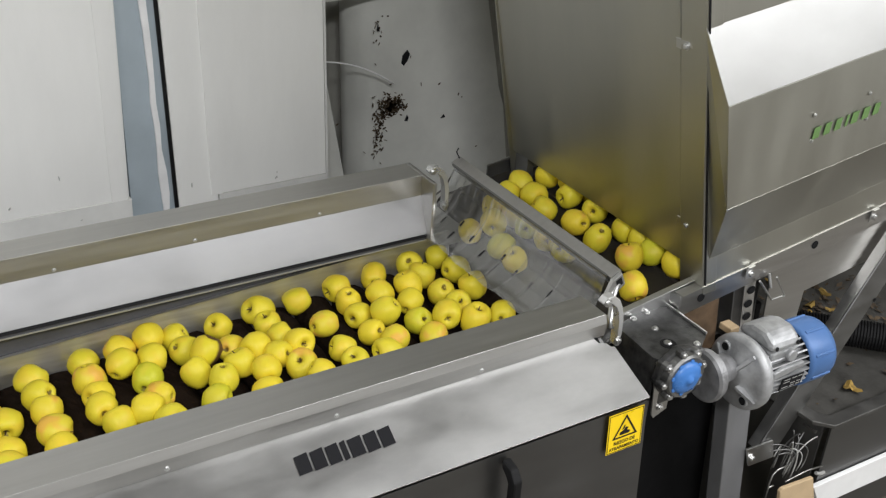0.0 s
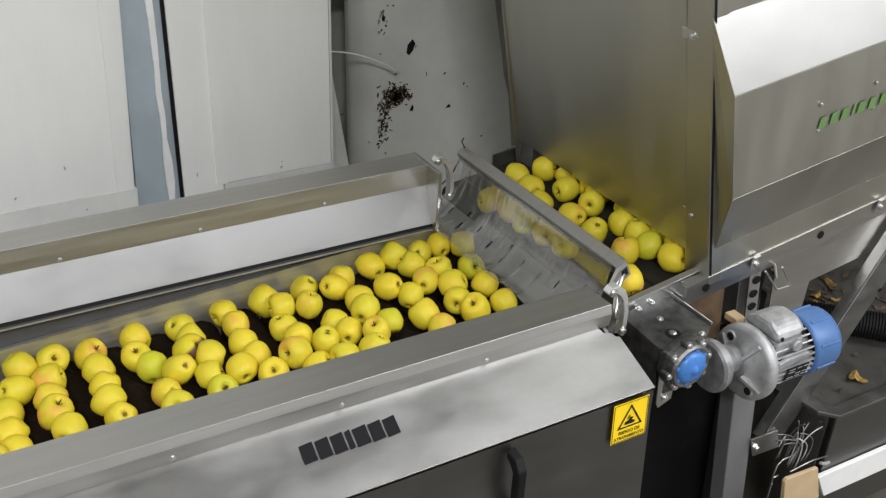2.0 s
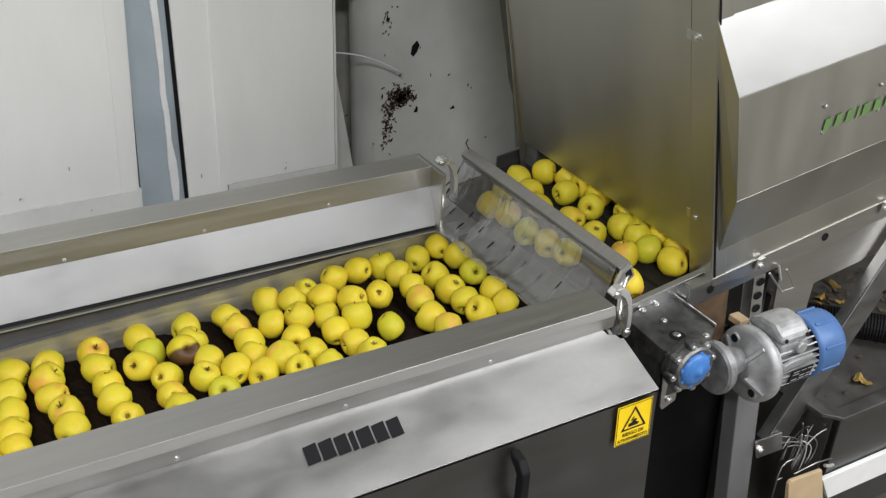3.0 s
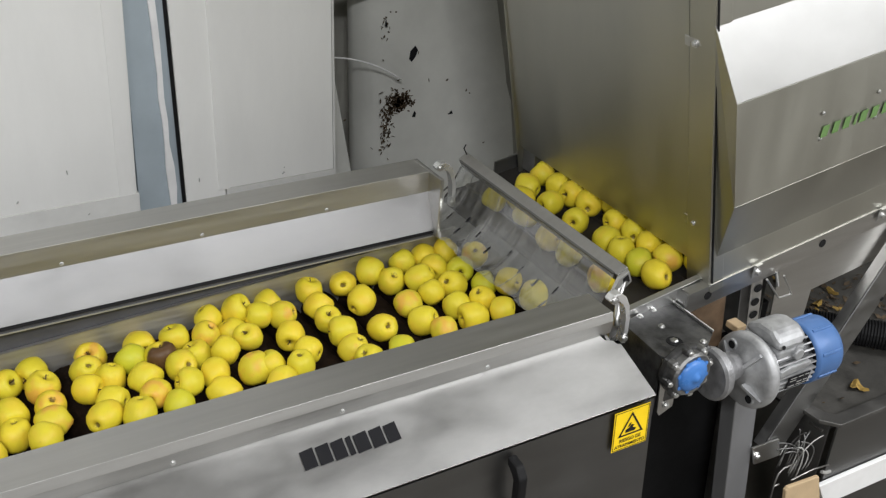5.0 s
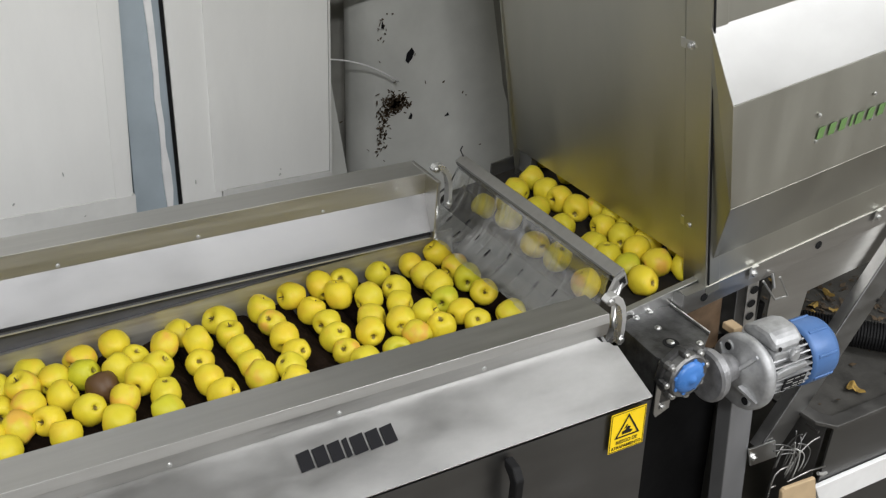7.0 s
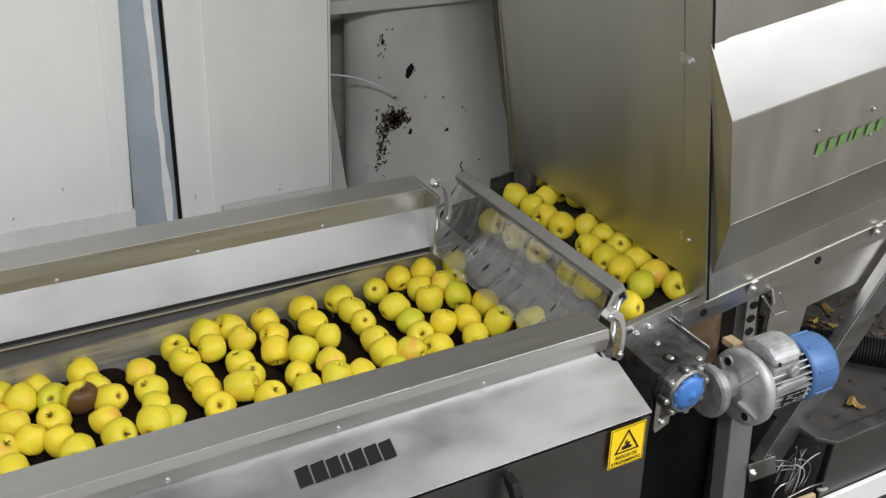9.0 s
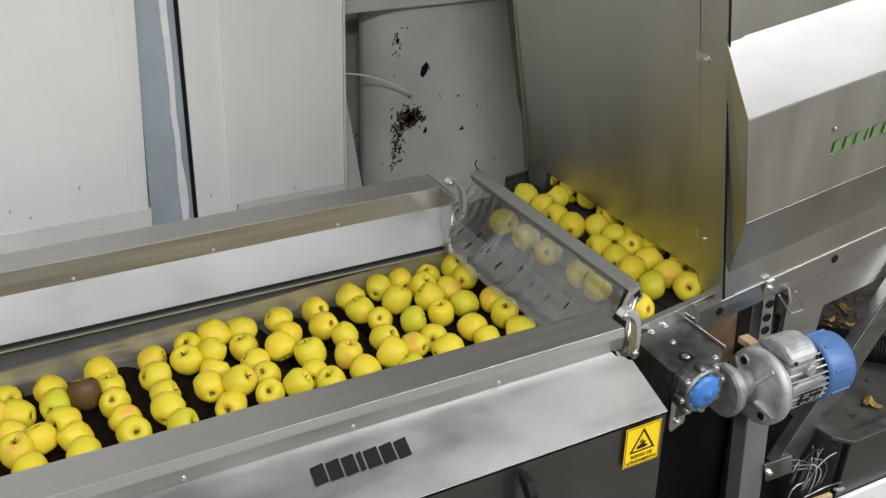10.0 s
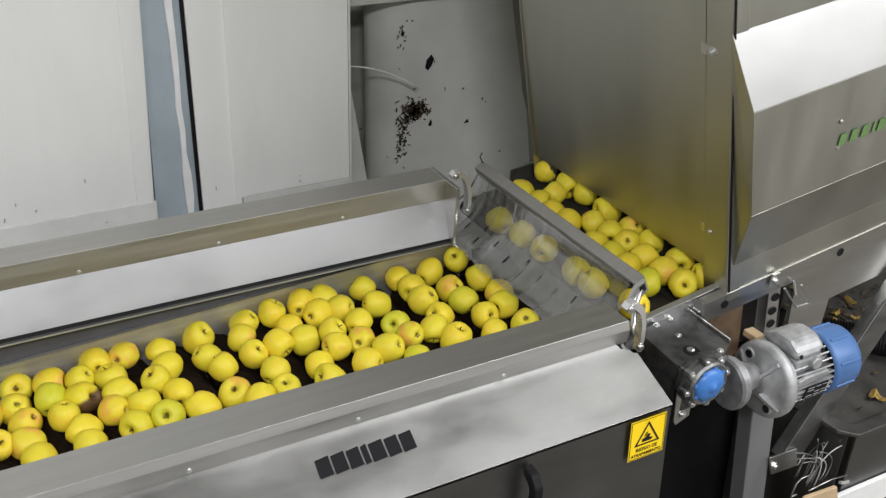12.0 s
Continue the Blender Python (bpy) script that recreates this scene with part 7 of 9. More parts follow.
    ride(0, 162, 1.04, [(0, 1.320, 1.888), (0.5, 1.319, 1.893), (1, 1.312, 1.886), (1.5, 1.303, 1.880), (2, 1.301, 1.877), (2.5, 1.306, 1.880), (3, 1.313, 1.880), (3.5, 1.310, 1.881), (4, 1.306, 1.882), (4.5, 1.301, 1.882), (5, 1.294, 1.883), (5.5, 1.272, 1.883), (6, 1.252, 1.892), (6.5, 1.234, 1.893), (7, 1.219, 1.890), (7.5, 1.214, 1.887), (8, 1.210, 1.883), (8.5, 1.206, 1.879), (9, 1.201, 1.875), (9.5, 1.190, 1.863), (10, 1.185, 1.854), (10.5, 1.177, 1.855), (11, 1.175, 1.866), (11.5, 1.171, 1.880), (12, 1.178, 1.866)])
    ride(1, 163, 1.10, [(0, 1.321, 1.808), (0.5, 1.319, 1.813), (1, 1.316, 1.817), (1.5, 1.314, 1.817), (2, 1.314, 1.815), (2.5, 1.314, 1.812), (3, 1.315, 1.810), (3.5, 1.314, 1.813), (4, 1.312, 1.817), (4.5, 1.311, 1.820), (5, 1.310, 1.823), (5.5, 1.300, 1.828), (6, 1.275, 1.830), (6.5, 1.244, 1.823), (7, 1.220, 1.816), (7.5, 1.215, 1.814), (8, 1.212, 1.813), (8.5, 1.210, 1.811), (9, 1.208, 1.809), (9.5, 1.201, 1.802), (10, 1.186, 1.794), (10.5, 1.195, 1.797), (11, 1.201, 1.806), (11.5, 1.192, 1.805), (12, 1.205, 1.811)])
    ride(3, 164, 1.06, [(0, 1.515, 1.993), (0.5, 1.468, 1.995), (1, 1.440, 1.997), (1.5, 1.423, 1.997), (2, 1.412, 1.994), (2.5, 1.403, 1.977), (3, 1.390, 1.967), (3.5, 1.388, 1.977), (4, 1.386, 1.988), (4.5, 1.385, 1.998), (5, 1.383, 2.008), (5.5, 1.389, 2.012), (6, 1.391, 1.999), (6.5, 1.395, 1.986), (7, 1.400, 1.980), (7.5, 1.393, 1.977), (8, 1.384, 1.975), (8.5, 1.374, 1.971), (9, 1.363, 1.967), (9.5, 1.344, 1.956), (10, 1.327, 1.949), (10.5, 1.316, 1.954), (11, 1.314, 1.954), (11.5, 1.312, 1.953), (12, 1.312, 1.953)])
    ride(2, 165, 1.01, [(0, 1.510, 1.921), (0.5, 1.450, 1.915), (1, 1.425, 1.913), (1.5, 1.402, 1.903), (2, 1.398, 1.902), (2.5, 1.397, 1.896), (3, 1.396, 1.880), (3.5, 1.388, 1.875), (4, 1.378, 1.871), (4.5, 1.368, 1.866), (5, 1.357, 1.863), (5.5, 1.346, 1.872), (6, 1.336, 1.874), (6.5, 1.321, 1.869), (7, 1.308, 1.865), (7.5, 1.296, 1.865), (8, 1.285, 1.867), (8.5, 1.275, 1.870), (9, 1.265, 1.878), (9.5, 1.260, 1.918), (10, 1.247, 1.928), (10.5, 1.230, 1.929), (11, 1.224, 1.923), (11.5, 1.222, 1.918), (12, 1.221, 1.909)])
    ride(0, 166, 0.98, [(0, 1.388, 1.792), (0.5, 1.384, 1.794), (1, 1.395, 1.799), (1.5, 1.389, 1.801), (2, 1.386, 1.802), (2.5, 1.385, 1.802), (3, 1.381, 1.806), (3.5, 1.380, 1.805), (4, 1.379, 1.804), (4.5, 1.379, 1.802), (5, 1.378, 1.801), (5.5, 1.366, 1.804), (6, 1.336, 1.809), (6.5, 1.316, 1.808), (7, 1.318, 1.805), (7.5, 1.317, 1.807), (8, 1.316, 1.808), (8.5, 1.315, 1.808), (9, 1.315, 1.808), (9.5, 1.321, 1.804), (10, 1.296, 1.790), (10.5, 1.300, 1.794), (11, 1.303, 1.796), (11.5, 1.306, 1.795), (12, 1.309, 1.800)])
    ride(2, 167, 0.98, [(0, 1.500, 2.113), (0.5, 1.472, 2.113), (1, 1.433, 2.113), (1.5, 1.415, 2.113), (2, 1.389, 2.113), (2.5, 1.376, 2.113), (3, 1.373, 2.113), (3.5, 1.365, 2.113), (4, 1.356, 2.113), (4.5, 1.347, 2.113), (5, 1.336, 2.113), (5.5, 1.320, 2.113), (6, 1.315, 2.113), (6.5, 1.312, 2.113), (7, 1.310, 2.113), (7.5, 1.302, 2.113), (8, 1.294, 2.113), (8.5, 1.285, 2.113), (9, 1.274, 2.113), (9.5, 1.258, 2.113), (10, 1.237, 2.113), (10.5, 1.214, 2.113), (11, 1.207, 2.113), (11.5, 1.210, 2.113), (12, 1.215, 2.113)])
    ride(2, 168, 1.07, [(0, 1.545, 2.074), (0.5, 1.525, 2.075), (1, 1.478, 2.075), (1.5, 1.462, 2.080), (2, 1.441, 2.082), (2.5, 1.421, 2.075), (3, 1.399, 2.059), (3.5, 1.382, 2.056), (4, 1.365, 2.054), (4.5, 1.349, 2.052), (5, 1.333, 2.052), (5.5, 1.324, 2.052), (6, 1.320, 2.052), (6.5, 1.314, 2.052), (7, 1.313, 2.052), (7.5, 1.312, 2.053), (8, 1.311, 2.055), (8.5, 1.309, 2.058), (9, 1.306, 2.060), (9.5, 1.291, 2.061), (10, 1.269, 2.061), (10.5, 1.237, 2.056), (11, 1.226, 2.055), (11.5, 1.221, 2.053), (12, 1.221, 2.052)])
    ride(1, 169, 1.02, [(0, 1.722, 2.200), (0.5, 1.714, 2.200), (1, 1.707, 2.200), (1.5, 1.700, 2.200), (2, 1.693, 2.200), (2.5, 1.686, 2.200), (3, 1.684, 2.201), (3.5, 1.688, 2.194), (4, 1.692, 2.186), (4.5, 1.697, 2.178), (5, 1.701, 2.171), (5.5, 1.693, 2.171), (6, 1.685, 2.171), (6.5, 1.679, 2.171), (7, 1.676, 2.171), (7.5, 1.683, 2.183), (8, 1.691, 2.194), (8.5, 1.698, 2.205), (9, 1.706, 2.217), (9.5, 1.698, 2.217), (10, 1.691, 2.217), (10.5, 1.683, 2.217), (11, 1.676, 2.217), (11.5, 1.669, 2.217), (12, 1.661, 2.217)])
    ride(0, 170, 1.09, [(0, 1.799, 2.187), (0.5, 1.792, 2.187), (1, 1.785, 2.187), (1.5, 1.777, 2.187), (2, 1.770, 2.187), (2.5, 1.763, 2.187), (3, 1.755, 2.186), (3.5, 1.757, 2.170), (4, 1.760, 2.155), (4.5, 1.762, 2.139), (5, 1.764, 2.123), (5.5, 1.757, 2.123), (6, 1.749, 2.123), (6.5, 1.742, 2.123), (7, 1.735, 2.123), (7.5, 1.727, 2.124), (8, 1.718, 2.127), (8.5, 1.710, 2.132), (9, 1.703, 2.138), (9.5, 1.696, 2.140), (10, 1.689, 2.140), (10.5, 1.681, 2.140), (11, 1.674, 2.140), (11.5, 1.667, 2.140), (12, 1.660, 2.140)])
    ride(0, 171, 1.09, [(0, 1.710, 2.119), (0.5, 1.703, 2.119), (1, 1.696, 2.119), (1.5, 1.689, 2.119), (2, 1.681, 2.119), (2.5, 1.674, 2.119), (3, 1.664, 2.119), (3.5, 1.659, 2.119), (4, 1.655, 2.120), (4.5, 1.650, 2.120), (5, 1.645, 2.120), (5.5, 1.639, 2.121), (6, 1.634, 2.123), (6.5, 1.628, 2.124), (7, 1.622, 2.125), (7.5, 1.610, 2.127), (8, 1.598, 2.128), (8.5, 1.585, 2.130), (9, 1.573, 2.132), (9.5, 1.568, 2.133), (10, 1.561, 2.133), (10.5, 1.554, 2.133), (11, 1.546, 2.133), (11.5, 1.539, 2.133), (12, 1.532, 2.133)])
    ride(2, 172, 1.06, [(0, 1.786, 2.060), (0.5, 1.778, 2.060), (1, 1.771, 2.060), (1.5, 1.764, 2.060), (2, 1.756, 2.060), (2.5, 1.749, 2.060), (3, 1.741, 2.060), (3.5, 1.730, 2.060), (4, 1.719, 2.060), (4.5, 1.708, 2.060), (5, 1.698, 2.060), (5.5, 1.689, 2.060), (6, 1.682, 2.060), (6.5, 1.675, 2.060), (7, 1.665, 2.059), (7.5, 1.646, 2.054), (8, 1.626, 2.049), (8.5, 1.605, 2.044), (9, 1.586, 2.039), (9.5, 1.576, 2.038), (10, 1.569, 2.038), (10.5, 1.562, 2.038), (11, 1.554, 2.038), (11.5, 1.547, 2.038), (12, 1.540, 2.038)])
    ride(0, 173, 1.06, [(0, 1.795, 1.960), (0.5, 1.787, 1.960), (1, 1.780, 1.960), (1.5, 1.773, 1.960), (2, 1.765, 1.960), (2.5, 1.758, 1.960), (3, 1.750, 1.959), (3.5, 1.737, 1.956), (4, 1.724, 1.953), (4.5, 1.710, 1.950), (5, 1.697, 1.947), (5.5, 1.689, 1.946), (6, 1.682, 1.946), (6.5, 1.674, 1.946), (7, 1.665, 1.946), (7.5, 1.647, 1.946), (8, 1.629, 1.946), (8.5, 1.611, 1.946), (9, 1.593, 1.946), (9.5, 1.584, 1.946), (10, 1.577, 1.946), (10.5, 1.569, 1.946), (11, 1.562, 1.946), (11.5, 1.555, 1.946), (12, 1.547, 1.946)])
    ride(4, 174, 1.06, [(0, 1.715, 1.940), (0.5, 1.707, 1.940), (1, 1.700, 1.940), (1.5, 1.693, 1.940), (2, 1.686, 1.940), (2.5, 1.678, 1.940), (3, 1.669, 1.939), (3.5, 1.651, 1.934), (4, 1.633, 1.929), (4.5, 1.614, 1.924), (5, 1.597, 1.919), (5.5, 1.587, 1.918), (6, 1.580, 1.918), (6.5, 1.572, 1.918), (7, 1.559, 1.917), (7.5, 1.524, 1.917), (8, 1.488, 1.916), (8.5, 1.451, 1.916), (9, 1.417, 1.916), (9.5, 1.406, 1.924), (10, 1.400, 1.922), (10.5, 1.400, 1.927), (11, 1.403, 1.933), (11.5, 1.403, 1.931), (12, 1.408, 1.929)])
    ride(1, 175, 1.07, [(0, 1.714, 1.848), (0.5, 1.706, 1.848), (1, 1.699, 1.848), (1.5, 1.692, 1.848), (2, 1.684, 1.848), (2.5, 1.677, 1.848), (3, 1.668, 1.848), (3.5, 1.652, 1.847), (4, 1.635, 1.845), (4.5, 1.618, 1.843), (5, 1.602, 1.842), (5.5, 1.593, 1.842), (6, 1.586, 1.842), (6.5, 1.579, 1.842), (7, 1.575, 1.842), (7.5, 1.543, 1.823), (8, 1.511, 1.804), (8.5, 1.480, 1.786), (9, 1.448, 1.767), (9.5, 1.410, 1.777), (10, 1.380, 1.771), (10.5, 1.369, 1.769), (11, 1.371, 1.769), (11.5, 1.371, 1.769), (12, 1.374, 1.769)])
    ride(2, 176, 1.07, [(0, 1.795, 1.838), (0.5, 1.788, 1.838), (1, 1.780, 1.838), (1.5, 1.773, 1.838), (2, 1.766, 1.838), (2.5, 1.758, 1.838), (3, 1.750, 1.838), (3.5, 1.739, 1.836), (4, 1.727, 1.834), (4.5, 1.715, 1.832), (5, 1.704, 1.830), (5.5, 1.696, 1.830), (6, 1.688, 1.830), (6.5, 1.681, 1.830), (7, 1.672, 1.829), (7.5, 1.653, 1.825), (8, 1.633, 1.821), (8.5, 1.613, 1.819), (9, 1.595, 1.817), (9.5, 1.586, 1.816), (10, 1.578, 1.816), (10.5, 1.571, 1.816), (11, 1.564, 1.816), (11.5, 1.556, 1.816), (12, 1.549, 1.816)])
    ride(1, 177, 1.09, [(0, 1.799, 1.777), (0.5, 1.792, 1.777), (1, 1.784, 1.777), (1.5, 1.777, 1.777), (2, 1.770, 1.777), (2.5, 1.762, 1.777), (3, 1.754, 1.777), (3.5, 1.741, 1.775), (4, 1.728, 1.772), (4.5, 1.715, 1.770), (5, 1.702, 1.767), (5.5, 1.694, 1.767), (6, 1.687, 1.767), (6.5, 1.679, 1.767), (7, 1.670, 1.766), (7.5, 1.652, 1.762), (8, 1.634, 1.759), (8.5, 1.616, 1.756), (9, 1.599, 1.753), (9.5, 1.589, 1.752), (10, 1.582, 1.752), (10.5, 1.574, 1.752), (11, 1.567, 1.752), (11.5, 1.560, 1.752), (12, 1.553, 1.752)])
    ride(4, 178, 1.08, [(0, 1.720, 1.729), (0.5, 1.713, 1.729), (1, 1.706, 1.729), (1.5, 1.699, 1.729), (2, 1.691, 1.729), (2.5, 1.684, 1.729), (3, 1.674, 1.728), (3.5, 1.653, 1.721), (4, 1.632, 1.714), (4.5, 1.610, 1.707), (5, 1.590, 1.700), (5.5, 1.580, 1.699), (6, 1.572, 1.699), (6.5, 1.565, 1.699), (7, 1.554, 1.702), (7.5, 1.518, 1.692), (8, 1.482, 1.681), (8.5, 1.446, 1.670), (9, 1.410, 1.660), (9.5, 1.400, 1.657), (10, 1.390, 1.655), (10.5, 1.380, 1.652), (11, 1.370, 1.650), (11.5, 1.360, 1.647), (12, 1.350, 1.645)])
    ride(3, 179, 1.05, [(0, 1.781, 1.718), (0.5, 1.774, 1.718), (1, 1.766, 1.718), (1.5, 1.759, 1.718), (2, 1.752, 1.718), (2.5, 1.744, 1.718), (3, 1.737, 1.718), (3.5, 1.728, 1.715), (4, 1.719, 1.711), (4.5, 1.711, 1.708), (5, 1.703, 1.704), (5.5, 1.696, 1.703), (6, 1.688, 1.703), (6.5, 1.681, 1.703), (7, 1.678, 1.703), (7.5, 1.683, 1.696), (8, 1.689, 1.689), (8.5, 1.694, 1.682), (9, 1.700, 1.675), (9.5, 1.692, 1.676), (10, 1.685, 1.676), (10.5, 1.677, 1.676), (11, 1.670, 1.676), (11.5, 1.663, 1.676), (12, 1.656, 1.676)])
    ride(0, 180, 1.10, [(0, 1.793, 1.637), (0.5, 1.786, 1.637), (1, 1.779, 1.637), (1.5, 1.772, 1.637), (2, 1.764, 1.637), (2.5, 1.757, 1.636), (3, 1.749, 1.636), (3.5, 1.738, 1.634), (4, 1.727, 1.632), (4.5, 1.715, 1.632), (5, 1.704, 1.633), (5.5, 1.696, 1.634), (6, 1.688, 1.634), (6.5, 1.681, 1.634), (7, 1.673, 1.633), (7.5, 1.660, 1.630), (8, 1.646, 1.626), (8.5, 1.633, 1.623), (9, 1.620, 1.620), (9.5, 1.612, 1.619), (10, 1.604, 1.619), (10.5, 1.597, 1.619), (11, 1.590, 1.619), (11.5, 1.582, 1.619), (12, 1.575, 1.619)])
    ride(4, 181, 1.08, [(0, 1.649, 1.632), (0.5, 1.642, 1.632), (1, 1.635, 1.632), (1.5, 1.627, 1.632), (2, 1.620, 1.632), (2.5, 1.614, 1.632), (3, 1.608, 1.632), (3.5, 1.595, 1.630), (4, 1.550, 1.630), (4.5, 1.470, 1.620), (5, 1.420, 1.610), (5.5, 1.410, 1.610), (6, 1.400, 1.610), (6.5, 1.390, 1.610), (7, 1.380, 1.610), (7.5, 1.370, 1.610), (8, 1.360, 1.610), (8.5, 1.350, 1.610), (9, 1.340, 1.610), (9.5, 1.330, 1.610), (10, 1.320, 1.610), (10.5, 1.310, 1.610), (11, 1.300, 1.610), (11.5, 1.290, 1.610), (12, 1.280, 1.610)])
    ride(1, 182, 1.01, [(0, 1.600, 2.145), (0.5, 1.591, 2.144), (1, 1.583, 2.143), (1.5, 1.574, 2.141), (2, 1.565, 2.140), (2.5, 1.555, 2.138), (3, 1.545, 2.135), (3.5, 1.535, 2.130), (4, 1.525, 2.125), (4.5, 1.455, 2.115), (5, 1.401, 2.113), (5.5, 1.397, 2.113), (6, 1.398, 2.113), (6.5, 1.398, 2.113), (7, 1.392, 2.113), (7.5, 1.382, 2.113), (8, 1.371, 2.113), (8.5, 1.360, 2.113), (9, 1.349, 2.113), (9.5, 1.330, 2.113), (10, 1.317, 2.113), (10.5, 1.308, 2.112), (11, 1.303, 2.109), (11.5, 1.307, 2.112), (12, 1.305, 2.111)])
    ride(3, 183, 1.01, [(0, 1.610, 2.008), (0.5, 1.602, 2.005), (1, 1.594, 2.002), (1.5, 1.585, 1.999), (2, 1.577, 1.996), (2.5, 1.563, 1.982), (3, 1.549, 1.968), (3.5, 1.534, 1.957), (4, 1.520, 1.945), (4.5, 1.450, 1.935), (5, 1.404, 1.929), (5.5, 1.377, 1.927), (6, 1.336, 1.933), (6.5, 1.312, 1.930), (7, 1.301, 1.927), (7.5, 1.279, 1.929), (8, 1.256, 1.933), (8.5, 1.233, 1.938), (9, 1.210, 1.943), (9.5, 1.191, 1.941), (10, 1.174, 1.939), (10.5, 1.157, 1.936), (11, 1.140, 1.934), (11.5, 1.115, 1.929), (12, 1.111, 1.933)])
    ride(0, 184, 1.04, [(0, 1.615, 1.932), (0.5, 1.608, 1.929), (1, 1.602, 1.927), (1.5, 1.595, 1.924), (2, 1.588, 1.922), (2.5, 1.573, 1.906), (3, 1.557, 1.890), (3.5, 1.546, 1.889), (4, 1.535, 1.888), (4.5, 1.500, 1.889), (5, 1.451, 1.890), (5.5, 1.435, 1.898), (6, 1.413, 1.901), (6.5, 1.404, 1.903), (7, 1.397, 1.900), (7.5, 1.383, 1.894), (8, 1.367, 1.887), (8.5, 1.350, 1.880), (9, 1.331, 1.871), (9.5, 1.293, 1.851), (10, 1.288, 1.850), (10.5, 1.303, 1.864), (11, 1.313, 1.861), (11.5, 1.316, 1.857), (12, 1.318, 1.862)])
    ride(1, 185, 1.06, [(0, 1.618, 1.858), (0.5, 1.612, 1.854), (1, 1.606, 1.849), (1.5, 1.599, 1.845), (2, 1.593, 1.841), (2.5, 1.583, 1.832), (3, 1.573, 1.823), (3.5, 1.562, 1.814), (4, 1.550, 1.805), (4.5, 1.510, 1.798), (5, 1.463, 1.796), (5.5, 1.449, 1.797), (6, 1.420, 1.797), (6.5, 1.410, 1.793), (7, 1.402, 1.788), (7.5, 1.397, 1.794), (8, 1.392, 1.801), (8.5, 1.388, 1.809), (9, 1.385, 1.818), (9.5, 1.388, 1.842), (10, 1.387, 1.855), (10.5, 1.395, 1.865), (11, 1.400, 1.871), (11.5, 1.391, 1.870), (12, 1.380, 1.868)])
    ride(5, 186, 1.09, [(0, 0.709, 1.998), (0.5, 0.700, 1.999), (1, 0.687, 1.999), (1.5, 0.673, 1.999), (2, 0.658, 1.998), (2.5, 0.645, 1.998), (3, 0.635, 2.000), (3.5, 0.626, 2.003), (4, 0.617, 2.007), (4.5, 0.606, 2.010), (5, 0.595, 2.014), (5.5, 0.570, 2.018), (6, 0.540, 2.013), (6.5, 0.489, 1.984), (7, 0.463, 1.987), (7.5, 0.453, 1.992), (8, 0.443, 1.998), (8.5, 0.434, 2.003), (9, 0.424, 2.009), (9.5, 0.410, 2.020), (10, 0.403, 2.026), (10.5, 0.404, 2.019), (11, 0.407, 2.012), (11.5, 0.401, 2.000), (12, 0.378, 2.006)])
    ride(2, 187, 1.01, [(0, 1.837, 2.123), (0.5, 1.830, 2.123), (1, 1.822, 2.123), (1.5, 1.815, 2.123), (2, 1.808, 2.123), (2.5, 1.801, 2.123), (3, 1.793, 2.123), (3.5, 1.788, 2.143), (4, 1.783, 2.163), (4.5, 1.778, 2.183), (5, 1.773, 2.203), (5.5, 1.771, 2.202), (6, 1.764, 2.202), (6.5, 1.757, 2.202), (7, 1.749, 2.204), (7.5, 1.752, 2.192), (8, 1.756, 2.181), (8.5, 1.759, 2.170), (9, 1.762, 2.158), (9.5, 1.760, 2.157), (10, 1.753, 2.156), (10.5, 1.746, 2.156), (11, 1.738, 2.156), (11.5, 1.731, 2.156), (12, 1.724, 2.156)])
    ride(0, 188, 1.09, [(0, 1.847, 2.060), (0.5, 1.840, 2.060), (1, 1.833, 2.060), (1.5, 1.825, 2.060), (2, 1.818, 2.060), (2.5, 1.810, 2.060), (3, 1.802, 2.060), (3.5, 1.794, 2.060), (4, 1.786, 2.060), (4.5, 1.779, 2.060), (5, 1.771, 2.060), (5.5, 1.764, 2.060), (6, 1.757, 2.060), (6.5, 1.749, 2.060), (7, 1.742, 2.060), (7.5, 1.733, 2.061), (8, 1.723, 2.063), (8.5, 1.714, 2.067), (9, 1.704, 2.071), (9.5, 1.697, 2.072), (10, 1.689, 2.072), (10.5, 1.682, 2.072), (11, 1.675, 2.072), (11.5, 1.667, 2.072), (12, 1.660, 2.072)])
    ride(2, 189, 1.10, [(0, 1.844, 1.996), (0.5, 1.837, 1.996), (1, 1.830, 1.996), (1.5, 1.823, 1.996), (2, 1.815, 1.996), (2.5, 1.808, 1.995), (3, 1.800, 1.995), (3.5, 1.793, 1.995), (4, 1.786, 1.994), (4.5, 1.780, 1.994), (5, 1.774, 1.993), (5.5, 1.767, 1.993), (6, 1.760, 1.993), (6.5, 1.753, 1.993), (7, 1.745, 1.994), (7.5, 1.735, 1.996), (8, 1.726, 1.999), (8.5, 1.716, 2.003), (9, 1.707, 2.007), (9.5, 1.700, 2.008), (10, 1.692, 2.008), (10.5, 1.685, 2.008), (11, 1.678, 2.008), (11.5, 1.671, 2.008), (12, 1.663, 2.008)])
